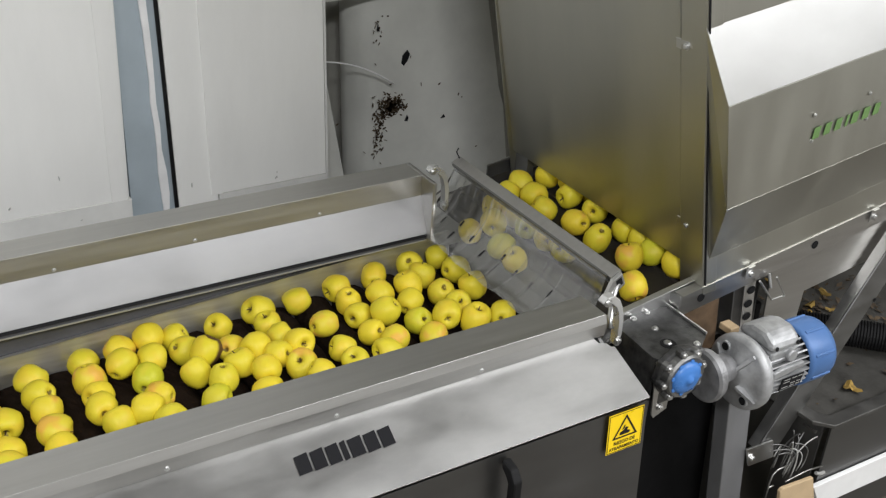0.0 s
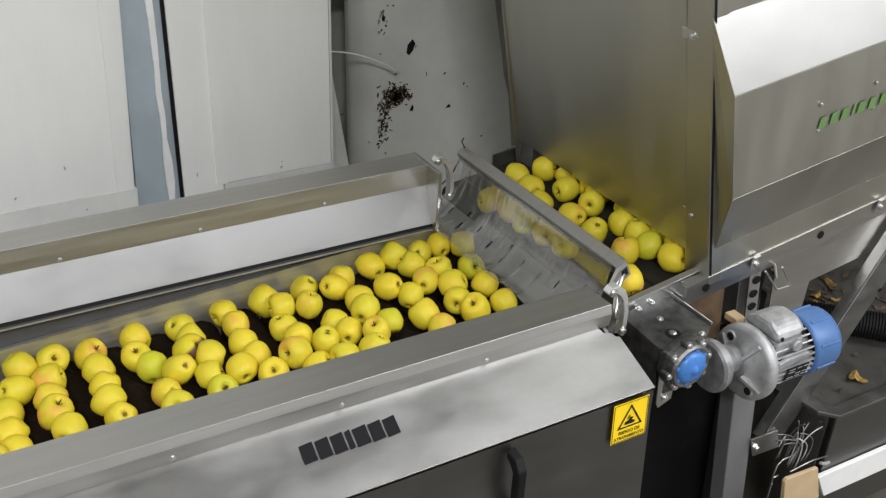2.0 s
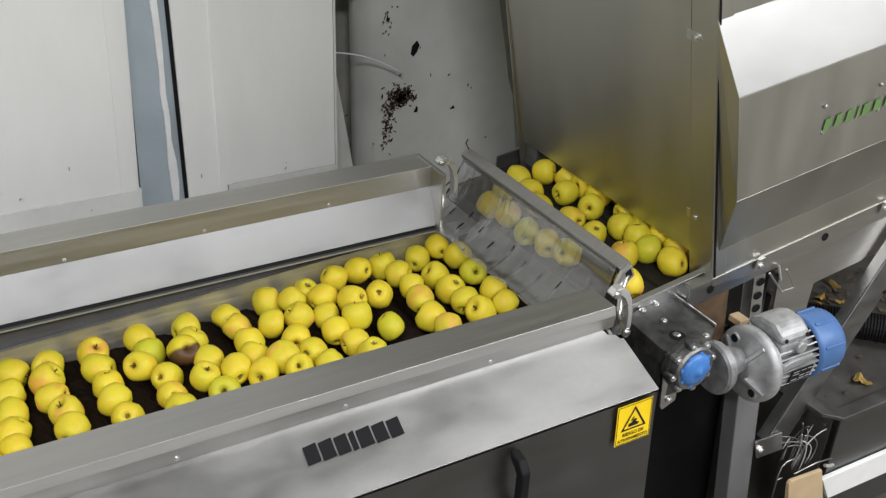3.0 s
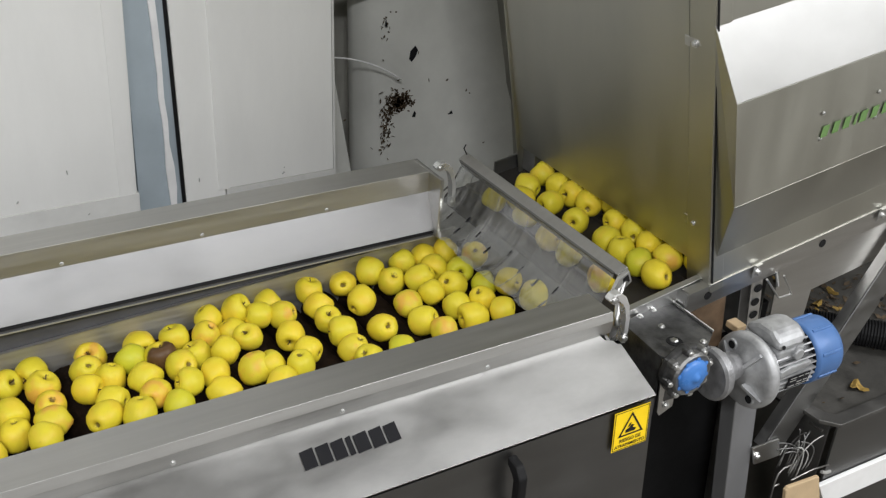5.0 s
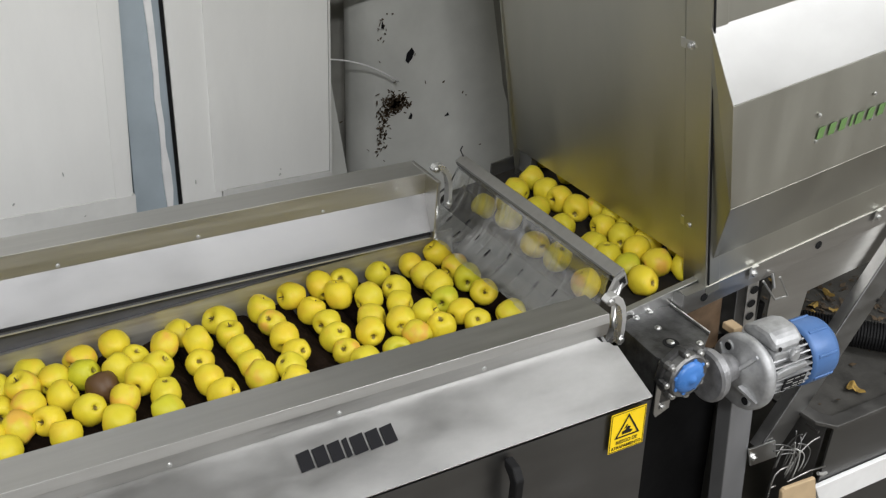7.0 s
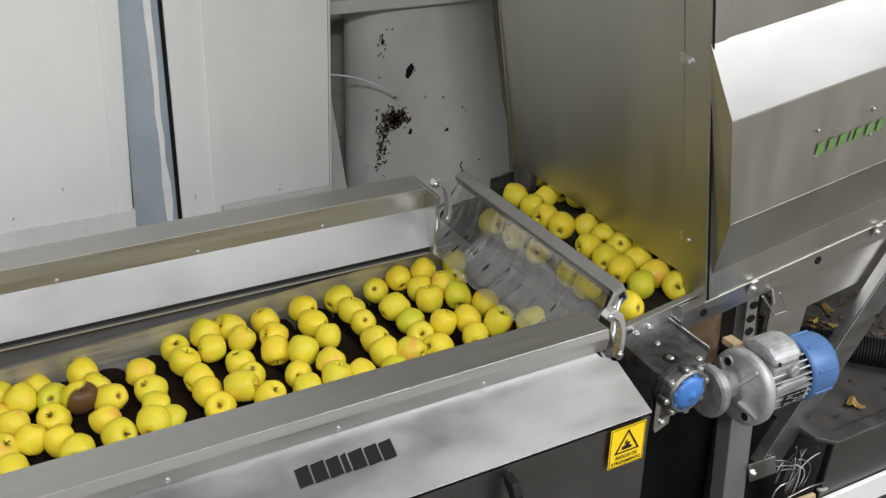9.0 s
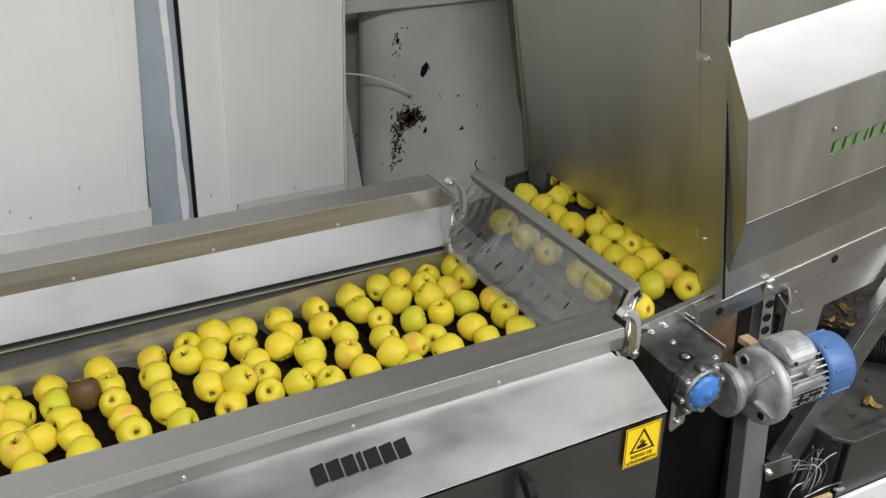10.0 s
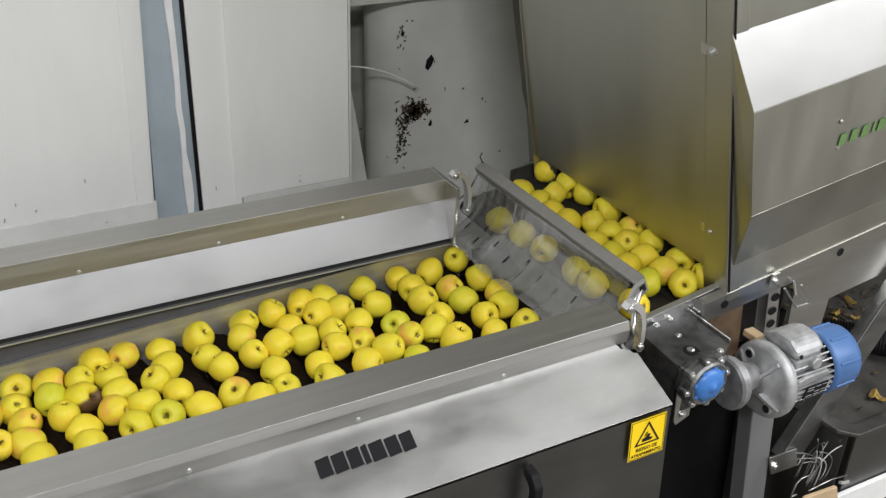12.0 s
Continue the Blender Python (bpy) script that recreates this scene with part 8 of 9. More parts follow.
    ride(0, 190, 1.04, [(0, 1.848, 1.879), (0.5, 1.840, 1.879), (1, 1.833, 1.879), (1.5, 1.826, 1.879), (2, 1.819, 1.879), (2.5, 1.811, 1.879), (3, 1.804, 1.879), (3.5, 1.797, 1.879), (4, 1.790, 1.880), (4.5, 1.784, 1.880), (5, 1.778, 1.881), (5.5, 1.771, 1.881), (6, 1.764, 1.881), (6.5, 1.757, 1.881), (7, 1.749, 1.882), (7.5, 1.737, 1.884), (8, 1.727, 1.886), (8.5, 1.717, 1.887), (9, 1.707, 1.887), (9.5, 1.700, 1.886), (10, 1.692, 1.886), (10.5, 1.685, 1.886), (11, 1.678, 1.886), (11.5, 1.671, 1.886), (12, 1.663, 1.886)])
    ride(0, 191, 1.07, [(0, 1.854, 1.814), (0.5, 1.847, 1.814), (1, 1.840, 1.814), (1.5, 1.832, 1.814), (2, 1.825, 1.814), (2.5, 1.818, 1.814), (3, 1.810, 1.814), (3.5, 1.803, 1.814), (4, 1.796, 1.814), (4.5, 1.789, 1.814), (5, 1.781, 1.814), (5.5, 1.774, 1.814), (6, 1.767, 1.814), (6.5, 1.759, 1.814), (7, 1.751, 1.814), (7.5, 1.738, 1.814), (8, 1.725, 1.814), (8.5, 1.713, 1.814), (9, 1.701, 1.814), (9.5, 1.693, 1.815), (10, 1.686, 1.815), (10.5, 1.679, 1.815), (11, 1.671, 1.815), (11.5, 1.664, 1.815), (12, 1.657, 1.815)])
    ride(1, 192, 1.09, [(0, 1.847, 1.739), (0.5, 1.840, 1.739), (1, 1.833, 1.739), (1.5, 1.825, 1.739), (2, 1.818, 1.739), (2.5, 1.810, 1.740), (3, 1.802, 1.741), (3.5, 1.794, 1.742), (4, 1.786, 1.743), (4.5, 1.779, 1.744), (5, 1.772, 1.744), (5.5, 1.765, 1.744), (6, 1.758, 1.745), (6.5, 1.750, 1.745), (7, 1.743, 1.745), (7.5, 1.732, 1.748), (8, 1.722, 1.749), (8.5, 1.711, 1.751), (9, 1.701, 1.751), (9.5, 1.693, 1.752), (10, 1.685, 1.752), (10.5, 1.678, 1.752), (11, 1.671, 1.752), (11.5, 1.663, 1.752), (12, 1.656, 1.752)])
    ride(4, 193, 1.04, [(0, 1.612, 2.078), (0.5, 1.604, 2.076), (1, 1.595, 2.075), (1.5, 1.587, 2.074), (2, 1.578, 2.072), (2.5, 1.567, 2.069), (3, 1.555, 2.066), (3.5, 1.542, 2.061), (4, 1.530, 2.055), (4.5, 1.490, 2.045), (5, 1.449, 2.041), (5.5, 1.438, 2.042), (6, 1.426, 2.042), (6.5, 1.413, 2.042), (7, 1.401, 2.040), (7.5, 1.389, 2.038), (8, 1.379, 2.036), (8.5, 1.369, 2.034), (9, 1.360, 2.031), (9.5, 1.346, 2.033), (10, 1.325, 2.027), (10.5, 1.309, 2.018), (11, 1.303, 2.015), (11.5, 1.306, 2.014), (12, 1.309, 2.015)])
    ride(1, 194, 1.02, [(0, 1.690, 2.045), (0.5, 1.682, 2.045), (1, 1.675, 2.045), (1.5, 1.667, 2.045), (2, 1.660, 2.045), (2.5, 1.653, 2.045), (3, 1.645, 2.045), (3.5, 1.637, 2.046), (4, 1.629, 2.047), (4.5, 1.620, 2.049), (5, 1.612, 2.050), (5.5, 1.604, 2.054), (6, 1.596, 2.059), (6.5, 1.588, 2.063), (7, 1.580, 2.068), (7.5, 1.567, 2.067), (8, 1.555, 2.066), (8.5, 1.475, 2.065), (9, 1.414, 2.064), (9.5, 1.410, 2.058), (10, 1.391, 2.052), (10.5, 1.386, 2.048), (11, 1.385, 2.039), (11.5, 1.395, 2.024), (12, 1.396, 2.010)])
    ride(2, 195, 1.01, [(0, 1.665, 2.180), (0.5, 1.658, 2.179), (1, 1.651, 2.178), (1.5, 1.643, 2.178), (2, 1.636, 2.177), (2.5, 1.629, 2.176), (3, 1.622, 2.175), (3.5, 1.615, 2.174), (4, 1.607, 2.173), (4.5, 1.600, 2.173), (5, 1.592, 2.172), (5.5, 1.585, 2.169), (6, 1.577, 2.166), (6.5, 1.570, 2.163), (7, 1.562, 2.160), (7.5, 1.554, 2.150), (8, 1.545, 2.140), (8.5, 1.490, 2.118), (9, 1.442, 2.113), (9.5, 1.400, 2.113), (10, 1.393, 2.113), (10.5, 1.392, 2.113), (11, 1.389, 2.113), (11.5, 1.386, 2.113), (12, 1.388, 2.113)])
    ride(2, 196, 1.03, [(0, 1.977, 2.119), (0.5, 1.970, 2.119), (1, 1.963, 2.119), (1.5, 1.955, 2.119), (2, 1.948, 2.119), (2.5, 1.941, 2.119), (3, 1.934, 2.119), (3.5, 1.926, 2.119), (4, 1.919, 2.119), (4.5, 1.912, 2.119), (5, 1.904, 2.119), (5.5, 1.897, 2.119), (6, 1.890, 2.119), (6.5, 1.883, 2.119), (7, 1.875, 2.119), (7.5, 1.867, 2.119), (8, 1.859, 2.117), (8.5, 1.849, 2.114), (9, 1.839, 2.111), (9.5, 1.831, 2.109), (10, 1.823, 2.109), (10.5, 1.816, 2.109), (11, 1.809, 2.109), (11.5, 1.801, 2.109), (12, 1.794, 2.109)])
    ride(4, 197, 0.97, [(0, 1.901, 1.973), (0.5, 1.894, 1.973), (1, 1.887, 1.973), (1.5, 1.880, 1.973), (2, 1.872, 1.973), (2.5, 1.865, 1.973), (3, 1.858, 1.973), (3.5, 1.851, 1.973), (4, 1.844, 1.973), (4.5, 1.837, 1.973), (5, 1.831, 1.973), (5.5, 1.824, 1.973), (6, 1.817, 1.973), (6.5, 1.809, 1.973), (7, 1.801, 1.974), (7.5, 1.792, 1.974), (8, 1.783, 1.975), (8.5, 1.775, 1.976), (9, 1.767, 1.976), (9.5, 1.759, 1.976), (10, 1.752, 1.976), (10.5, 1.745, 1.976), (11, 1.737, 1.976), (11.5, 1.730, 1.976), (12, 1.723, 1.976)])
    ride(0, 198, 1.06, [(0, 1.901, 1.910), (0.5, 1.894, 1.910), (1, 1.886, 1.910), (1.5, 1.879, 1.910), (2, 1.872, 1.910), (2.5, 1.865, 1.910), (3, 1.857, 1.910), (3.5, 1.850, 1.910), (4, 1.843, 1.910), (4.5, 1.837, 1.910), (5, 1.831, 1.911), (5.5, 1.824, 1.911), (6, 1.817, 1.911), (6.5, 1.809, 1.911), (7, 1.801, 1.910), (7.5, 1.792, 1.909), (8, 1.784, 1.908), (8.5, 1.775, 1.907), (9, 1.767, 1.906), (9.5, 1.760, 1.906), (10, 1.752, 1.906), (10.5, 1.745, 1.906), (11, 1.738, 1.906), (11.5, 1.731, 1.906), (12, 1.723, 1.906)])
    ride(1, 199, 1.01, [(0, 1.901, 1.769), (0.5, 1.894, 1.769), (1, 1.886, 1.769), (1.5, 1.879, 1.769), (2, 1.872, 1.769), (2.5, 1.864, 1.769), (3, 1.857, 1.768), (3.5, 1.849, 1.768), (4, 1.842, 1.768), (4.5, 1.835, 1.768), (5, 1.828, 1.769), (5.5, 1.821, 1.769), (6, 1.814, 1.769), (6.5, 1.806, 1.769), (7, 1.799, 1.768), (7.5, 1.790, 1.768), (8, 1.782, 1.767), (8.5, 1.774, 1.767), (9, 1.765, 1.767), (9.5, 1.758, 1.767), (10, 1.751, 1.767), (10.5, 1.743, 1.767), (11, 1.736, 1.767), (11.5, 1.729, 1.767), (12, 1.721, 1.767)])
    ride(0, 200, 1.06, [(0, 1.897, 1.624), (0.5, 1.890, 1.624), (1, 1.883, 1.624), (1.5, 1.875, 1.624), (2, 1.868, 1.624), (2.5, 1.861, 1.624), (3, 1.853, 1.624), (3.5, 1.846, 1.624), (4, 1.839, 1.624), (4.5, 1.831, 1.624), (5, 1.824, 1.624), (5.5, 1.817, 1.624), (6, 1.810, 1.624), (6.5, 1.802, 1.624), (7, 1.795, 1.624), (7.5, 1.789, 1.624), (8, 1.782, 1.623), (8.5, 1.775, 1.624), (9, 1.768, 1.624), (9.5, 1.761, 1.624), (10, 1.754, 1.624), (10.5, 1.746, 1.624), (11, 1.739, 1.624), (11.5, 1.732, 1.624), (12, 1.724, 1.624)])
    ride(0, 201, 0.97, [(0, 1.959, 1.622), (0.5, 1.951, 1.622), (1, 1.944, 1.622), (1.5, 1.937, 1.622), (2, 1.929, 1.622), (2.5, 1.922, 1.622), (3, 1.915, 1.622), (3.5, 1.908, 1.622), (4, 1.900, 1.622), (4.5, 1.893, 1.622), (5, 1.886, 1.622), (5.5, 1.878, 1.622), (6, 1.871, 1.622), (6.5, 1.864, 1.622), (7, 1.857, 1.622), (7.5, 1.850, 1.622), (8, 1.843, 1.622), (8.5, 1.836, 1.622), (9, 1.829, 1.622), (9.5, 1.822, 1.622), (10, 1.815, 1.622), (10.5, 1.808, 1.622), (11, 1.801, 1.622), (11.5, 1.793, 1.622), (12, 1.786, 1.622)])
    ride(0, 202, 1.08, [(0, 1.955, 1.703), (0.5, 1.948, 1.703), (1, 1.941, 1.703), (1.5, 1.933, 1.703), (2, 1.926, 1.703), (2.5, 1.919, 1.703), (3, 1.911, 1.703), (3.5, 1.904, 1.703), (4, 1.897, 1.703), (4.5, 1.890, 1.703), (5, 1.882, 1.703), (5.5, 1.875, 1.703), (6, 1.868, 1.703), (6.5, 1.860, 1.703), (7, 1.853, 1.703), (7.5, 1.846, 1.703), (8, 1.839, 1.703), (8.5, 1.831, 1.703), (9, 1.824, 1.703), (9.5, 1.817, 1.703), (10, 1.809, 1.703), (10.5, 1.802, 1.703), (11, 1.795, 1.703), (11.5, 1.787, 1.703), (12, 1.780, 1.703)])
    ride(2, 203, 0.99, [(0, 1.955, 1.812), (0.5, 1.948, 1.812), (1, 1.941, 1.812), (1.5, 1.933, 1.812), (2, 1.926, 1.812), (2.5, 1.919, 1.812), (3, 1.911, 1.812), (3.5, 1.904, 1.812), (4, 1.897, 1.812), (4.5, 1.890, 1.812), (5, 1.882, 1.812), (5.5, 1.875, 1.812), (6, 1.868, 1.812), (6.5, 1.860, 1.812), (7, 1.853, 1.812), (7.5, 1.846, 1.812), (8, 1.839, 1.812), (8.5, 1.832, 1.812), (9, 1.825, 1.812), (9.5, 1.818, 1.812), (10, 1.811, 1.812), (10.5, 1.804, 1.811), (11, 1.796, 1.811), (11.5, 1.789, 1.811), (12, 1.782, 1.811)])
    ride(4, 204, 1.04, [(0, 1.959, 1.890), (0.5, 1.952, 1.890), (1, 1.945, 1.890), (1.5, 1.937, 1.890), (2, 1.930, 1.890), (2.5, 1.923, 1.890), (3, 1.915, 1.890), (3.5, 1.908, 1.890), (4, 1.901, 1.890), (4.5, 1.895, 1.889), (5, 1.888, 1.889), (5.5, 1.881, 1.889), (6, 1.874, 1.889), (6.5, 1.867, 1.889), (7, 1.859, 1.889), (7.5, 1.851, 1.890), (8, 1.842, 1.890), (8.5, 1.834, 1.890), (9, 1.827, 1.890), (9.5, 1.819, 1.890), (10, 1.812, 1.890), (10.5, 1.805, 1.890), (11, 1.797, 1.890), (11.5, 1.790, 1.890), (12, 1.783, 1.890)])
    ride(1, 205, 1.10, [(0, 1.959, 1.995), (0.5, 1.952, 1.995), (1, 1.944, 1.995), (1.5, 1.937, 1.995), (2, 1.930, 1.995), (2.5, 1.922, 1.995), (3, 1.915, 1.995), (3.5, 1.908, 1.995), (4, 1.901, 1.995), (4.5, 1.894, 1.996), (5, 1.888, 1.996), (5.5, 1.881, 1.996), (6, 1.874, 1.996), (6.5, 1.866, 1.996), (7, 1.858, 1.996), (7.5, 1.850, 1.995), (8, 1.841, 1.995), (8.5, 1.833, 1.995), (9, 1.826, 1.994), (9.5, 1.818, 1.994), (10, 1.811, 1.994), (10.5, 1.804, 1.994), (11, 1.796, 1.994), (11.5, 1.789, 1.994), (12, 1.782, 1.994)])
    ride(0, 206, 1.09, [(0, 1.954, 2.176), (0.5, 1.947, 2.176), (1, 1.940, 2.176), (1.5, 1.932, 2.176), (2, 1.925, 2.176), (2.5, 1.918, 2.176), (3, 1.910, 2.176), (3.5, 1.903, 2.176), (4, 1.896, 2.176), (4.5, 1.889, 2.176), (5, 1.881, 2.176), (5.5, 1.874, 2.176), (6, 1.867, 2.176), (6.5, 1.859, 2.176), (7, 1.852, 2.176), (7.5, 1.845, 2.176), (8, 1.838, 2.176), (8.5, 1.832, 2.176), (9, 1.825, 2.175), (9.5, 1.818, 2.175), (10, 1.811, 2.175), (10.5, 1.804, 2.175), (11, 1.797, 2.175), (11.5, 1.790, 2.175), (12, 1.782, 2.175)])
    ride(2, 207, 0.97, [(0, 1.955, 2.280), (0.5, 1.948, 2.280), (1, 1.941, 2.280), (1.5, 1.933, 2.280), (2, 1.926, 2.280), (2.5, 1.919, 2.280), (3, 1.911, 2.280), (3.5, 1.904, 2.280), (4, 1.897, 2.280), (4.5, 1.890, 2.280), (5, 1.882, 2.280), (5.5, 1.875, 2.280), (6, 1.868, 2.280), (6.5, 1.860, 2.280), (7, 1.853, 2.280), (7.5, 1.846, 2.280), (8, 1.839, 2.280), (8.5, 1.831, 2.280), (9, 1.824, 2.280), (9.5, 1.817, 2.280), (10, 1.809, 2.280), (10.5, 1.802, 2.280), (11, 1.795, 2.280), (11.5, 1.787, 2.280), (12, 1.780, 2.280)])
    ride(2, 208, 0.98, [(0, 2.040, 1.614), (0.5, 2.033, 1.614), (1, 2.026, 1.614), (1.5, 2.018, 1.614), (2, 2.011, 1.614), (2.5, 2.004, 1.614), (3, 1.996, 1.614), (3.5, 1.989, 1.614), (4, 1.982, 1.614), (4.5, 1.975, 1.614), (5, 1.967, 1.614), (5.5, 1.960, 1.614), (6, 1.953, 1.614), (6.5, 1.945, 1.614), (7, 1.938, 1.614), (7.5, 1.931, 1.614), (8, 1.924, 1.614), (8.5, 1.916, 1.614), (9, 1.909, 1.614), (9.5, 1.902, 1.614), (10, 1.894, 1.614), (10.5, 1.887, 1.614), (11, 1.880, 1.614), (11.5, 1.872, 1.614), (12, 1.865, 1.614)])
    ride(1, 209, 1.05, [(0, 2.040, 1.716), (0.5, 2.033, 1.716), (1, 2.026, 1.716), (1.5, 2.018, 1.716), (2, 2.011, 1.716), (2.5, 2.004, 1.716), (3, 1.996, 1.716), (3.5, 1.989, 1.716), (4, 1.982, 1.716), (4.5, 1.975, 1.716), (5, 1.967, 1.716), (5.5, 1.960, 1.716), (6, 1.953, 1.716), (6.5, 1.945, 1.716), (7, 1.938, 1.716), (7.5, 1.931, 1.716), (8, 1.924, 1.716), (8.5, 1.916, 1.716), (9, 1.909, 1.716), (9.5, 1.902, 1.716), (10, 1.894, 1.716), (10.5, 1.887, 1.716), (11, 1.880, 1.716), (11.5, 1.872, 1.716), (12, 1.865, 1.716)])
    ride(2, 210, 1.06, [(0, 2.040, 1.801), (0.5, 2.033, 1.801), (1, 2.026, 1.801), (1.5, 2.018, 1.801), (2, 2.011, 1.801), (2.5, 2.004, 1.801), (3, 1.996, 1.801), (3.5, 1.989, 1.801), (4, 1.982, 1.801), (4.5, 1.975, 1.801), (5, 1.967, 1.801), (5.5, 1.960, 1.801), (6, 1.953, 1.801), (6.5, 1.945, 1.801), (7, 1.938, 1.801), (7.5, 1.931, 1.801), (8, 1.924, 1.801), (8.5, 1.916, 1.801), (9, 1.909, 1.801), (9.5, 1.902, 1.801), (10, 1.894, 1.801), (10.5, 1.887, 1.801), (11, 1.880, 1.801), (11.5, 1.872, 1.801), (12, 1.865, 1.801)])
    ride(1, 211, 1.09, [(0, 2.040, 1.898), (0.5, 2.033, 1.898), (1, 2.026, 1.898), (1.5, 2.018, 1.898), (2, 2.011, 1.898), (2.5, 2.004, 1.898), (3, 1.996, 1.898), (3.5, 1.989, 1.898), (4, 1.982, 1.898), (4.5, 1.975, 1.898), (5, 1.967, 1.898), (5.5, 1.960, 1.898), (6, 1.953, 1.898), (6.5, 1.945, 1.898), (7, 1.938, 1.898), (7.5, 1.931, 1.898), (8, 1.924, 1.898), (8.5, 1.916, 1.898), (9, 1.909, 1.898), (9.5, 1.902, 1.898), (10, 1.894, 1.898), (10.5, 1.887, 1.898), (11, 1.880, 1.898), (11.5, 1.872, 1.898), (12, 1.865, 1.898)])
    ride(0, 212, 0.98, [(0, 2.040, 1.995), (0.5, 2.033, 1.995), (1, 2.026, 1.995), (1.5, 2.018, 1.995), (2, 2.011, 1.995), (2.5, 2.004, 1.995), (3, 1.996, 1.995), (3.5, 1.989, 1.995), (4, 1.982, 1.995), (4.5, 1.975, 1.995), (5, 1.967, 1.995), (5.5, 1.960, 1.995), (6, 1.953, 1.995), (6.5, 1.945, 1.995), (7, 1.938, 1.995), (7.5, 1.931, 1.995), (8, 1.924, 1.995), (8.5, 1.916, 1.995), (9, 1.909, 1.995), (9.5, 1.902, 1.995), (10, 1.894, 1.995), (10.5, 1.887, 1.995), (11, 1.880, 1.995), (11.5, 1.872, 1.995), (12, 1.865, 1.995)])
    ride(2, 213, 1.02, [(0, 2.040, 2.091), (0.5, 2.033, 2.091), (1, 2.026, 2.091), (1.5, 2.018, 2.091), (2, 2.011, 2.091), (2.5, 2.004, 2.091), (3, 1.996, 2.091), (3.5, 1.989, 2.091), (4, 1.982, 2.091), (4.5, 1.975, 2.091), (5, 1.967, 2.091), (5.5, 1.960, 2.091), (6, 1.953, 2.091), (6.5, 1.945, 2.091), (7, 1.938, 2.091), (7.5, 1.931, 2.091), (8, 1.924, 2.091), (8.5, 1.916, 2.091), (9, 1.909, 2.091), (9.5, 1.902, 2.091), (10, 1.894, 2.091), (10.5, 1.887, 2.091), (11, 1.880, 2.091), (11.5, 1.872, 2.091), (12, 1.865, 2.091)])
    ride(0, 214, 1.06, [(0, 2.040, 2.169), (0.5, 2.033, 2.169), (1, 2.026, 2.169), (1.5, 2.018, 2.169), (2, 2.011, 2.169), (2.5, 2.004, 2.169), (3, 1.996, 2.169), (3.5, 1.989, 2.169), (4, 1.982, 2.169), (4.5, 1.975, 2.169), (5, 1.967, 2.169), (5.5, 1.960, 2.169), (6, 1.953, 2.169), (6.5, 1.945, 2.169), (7, 1.938, 2.169), (7.5, 1.931, 2.169), (8, 1.924, 2.169), (8.5, 1.916, 2.169), (9, 1.909, 2.169), (9.5, 1.902, 2.169), (10, 1.894, 2.169), (10.5, 1.887, 2.169), (11, 1.880, 2.169), (11.5, 1.872, 2.169), (12, 1.865, 2.169)])
    ride(1, 215, 1.05, [(0, 2.040, 2.268), (0.5, 2.033, 2.268), (1, 2.026, 2.268), (1.5, 2.018, 2.268), (2, 2.011, 2.268), (2.5, 2.004, 2.268), (3, 1.996, 2.268), (3.5, 1.989, 2.268), (4, 1.982, 2.268), (4.5, 1.975, 2.268), (5, 1.967, 2.268), (5.5, 1.960, 2.268), (6, 1.953, 2.268), (6.5, 1.945, 2.268), (7, 1.938, 2.268), (7.5, 1.931, 2.268), (8, 1.924, 2.268), (8.5, 1.916, 2.268), (9, 1.909, 2.268), (9.5, 1.902, 2.268), (10, 1.894, 2.268), (10.5, 1.887, 2.268), (11, 1.880, 2.268), (11.5, 1.872, 2.268), (12, 1.865, 2.268)])
    ride(2, 216, 1.08, [(0, 0.241, 1.560), (0.5, 0.230, 1.560), (1, 0.219, 1.560), (1.5, 0.208, 1.560), (2, 0.197, 1.560), (2.5, 0.186, 1.560), (3, 0.175, 1.560), (3.5, 0.164, 1.560), (4, 0.153, 1.560), (4.5, 0.142, 1.560), (5, 0.131, 1.560), (5.5, 0.120, 1.560), (6, 0.109, 1.560), (6.5, 0.098, 1.560), (7, 0.087, 1.560), (7.5, 0.076, 1.560), (8, 0.065, 1.560), (8.5, 0.054, 1.560), (9, 0.043, 1.560), (9.5, 0.032, 1.560), (10, 0.021, 1.560), (10.5, 0.010, 1.560), (11, -0.001, 1.560), (11.5, -0.012, 1.560), (12, -0.023, 1.560)])
    ride(1, 217, 1.02, [(0, 0.241, 1.650), (0.5, 0.230, 1.650), (1, 0.219, 1.650), (1.5, 0.208, 1.650), (2, 0.197, 1.650), (2.5, 0.186, 1.650), (3, 0.175, 1.650), (3.5, 0.164, 1.650), (4, 0.153, 1.650), (4.5, 0.142, 1.650), (5, 0.131, 1.650), (5.5, 0.120, 1.650), (6, 0.109, 1.650), (6.5, 0.098, 1.650), (7, 0.087, 1.650), (7.5, 0.076, 1.650), (8, 0.065, 1.650), (8.5, 0.054, 1.650), (9, 0.043, 1.650), (9.5, 0.032, 1.650), (10, 0.021, 1.650), (10.5, 0.010, 1.650), (11, -0.001, 1.650), (11.5, -0.012, 1.650), (12, -0.023, 1.650)])
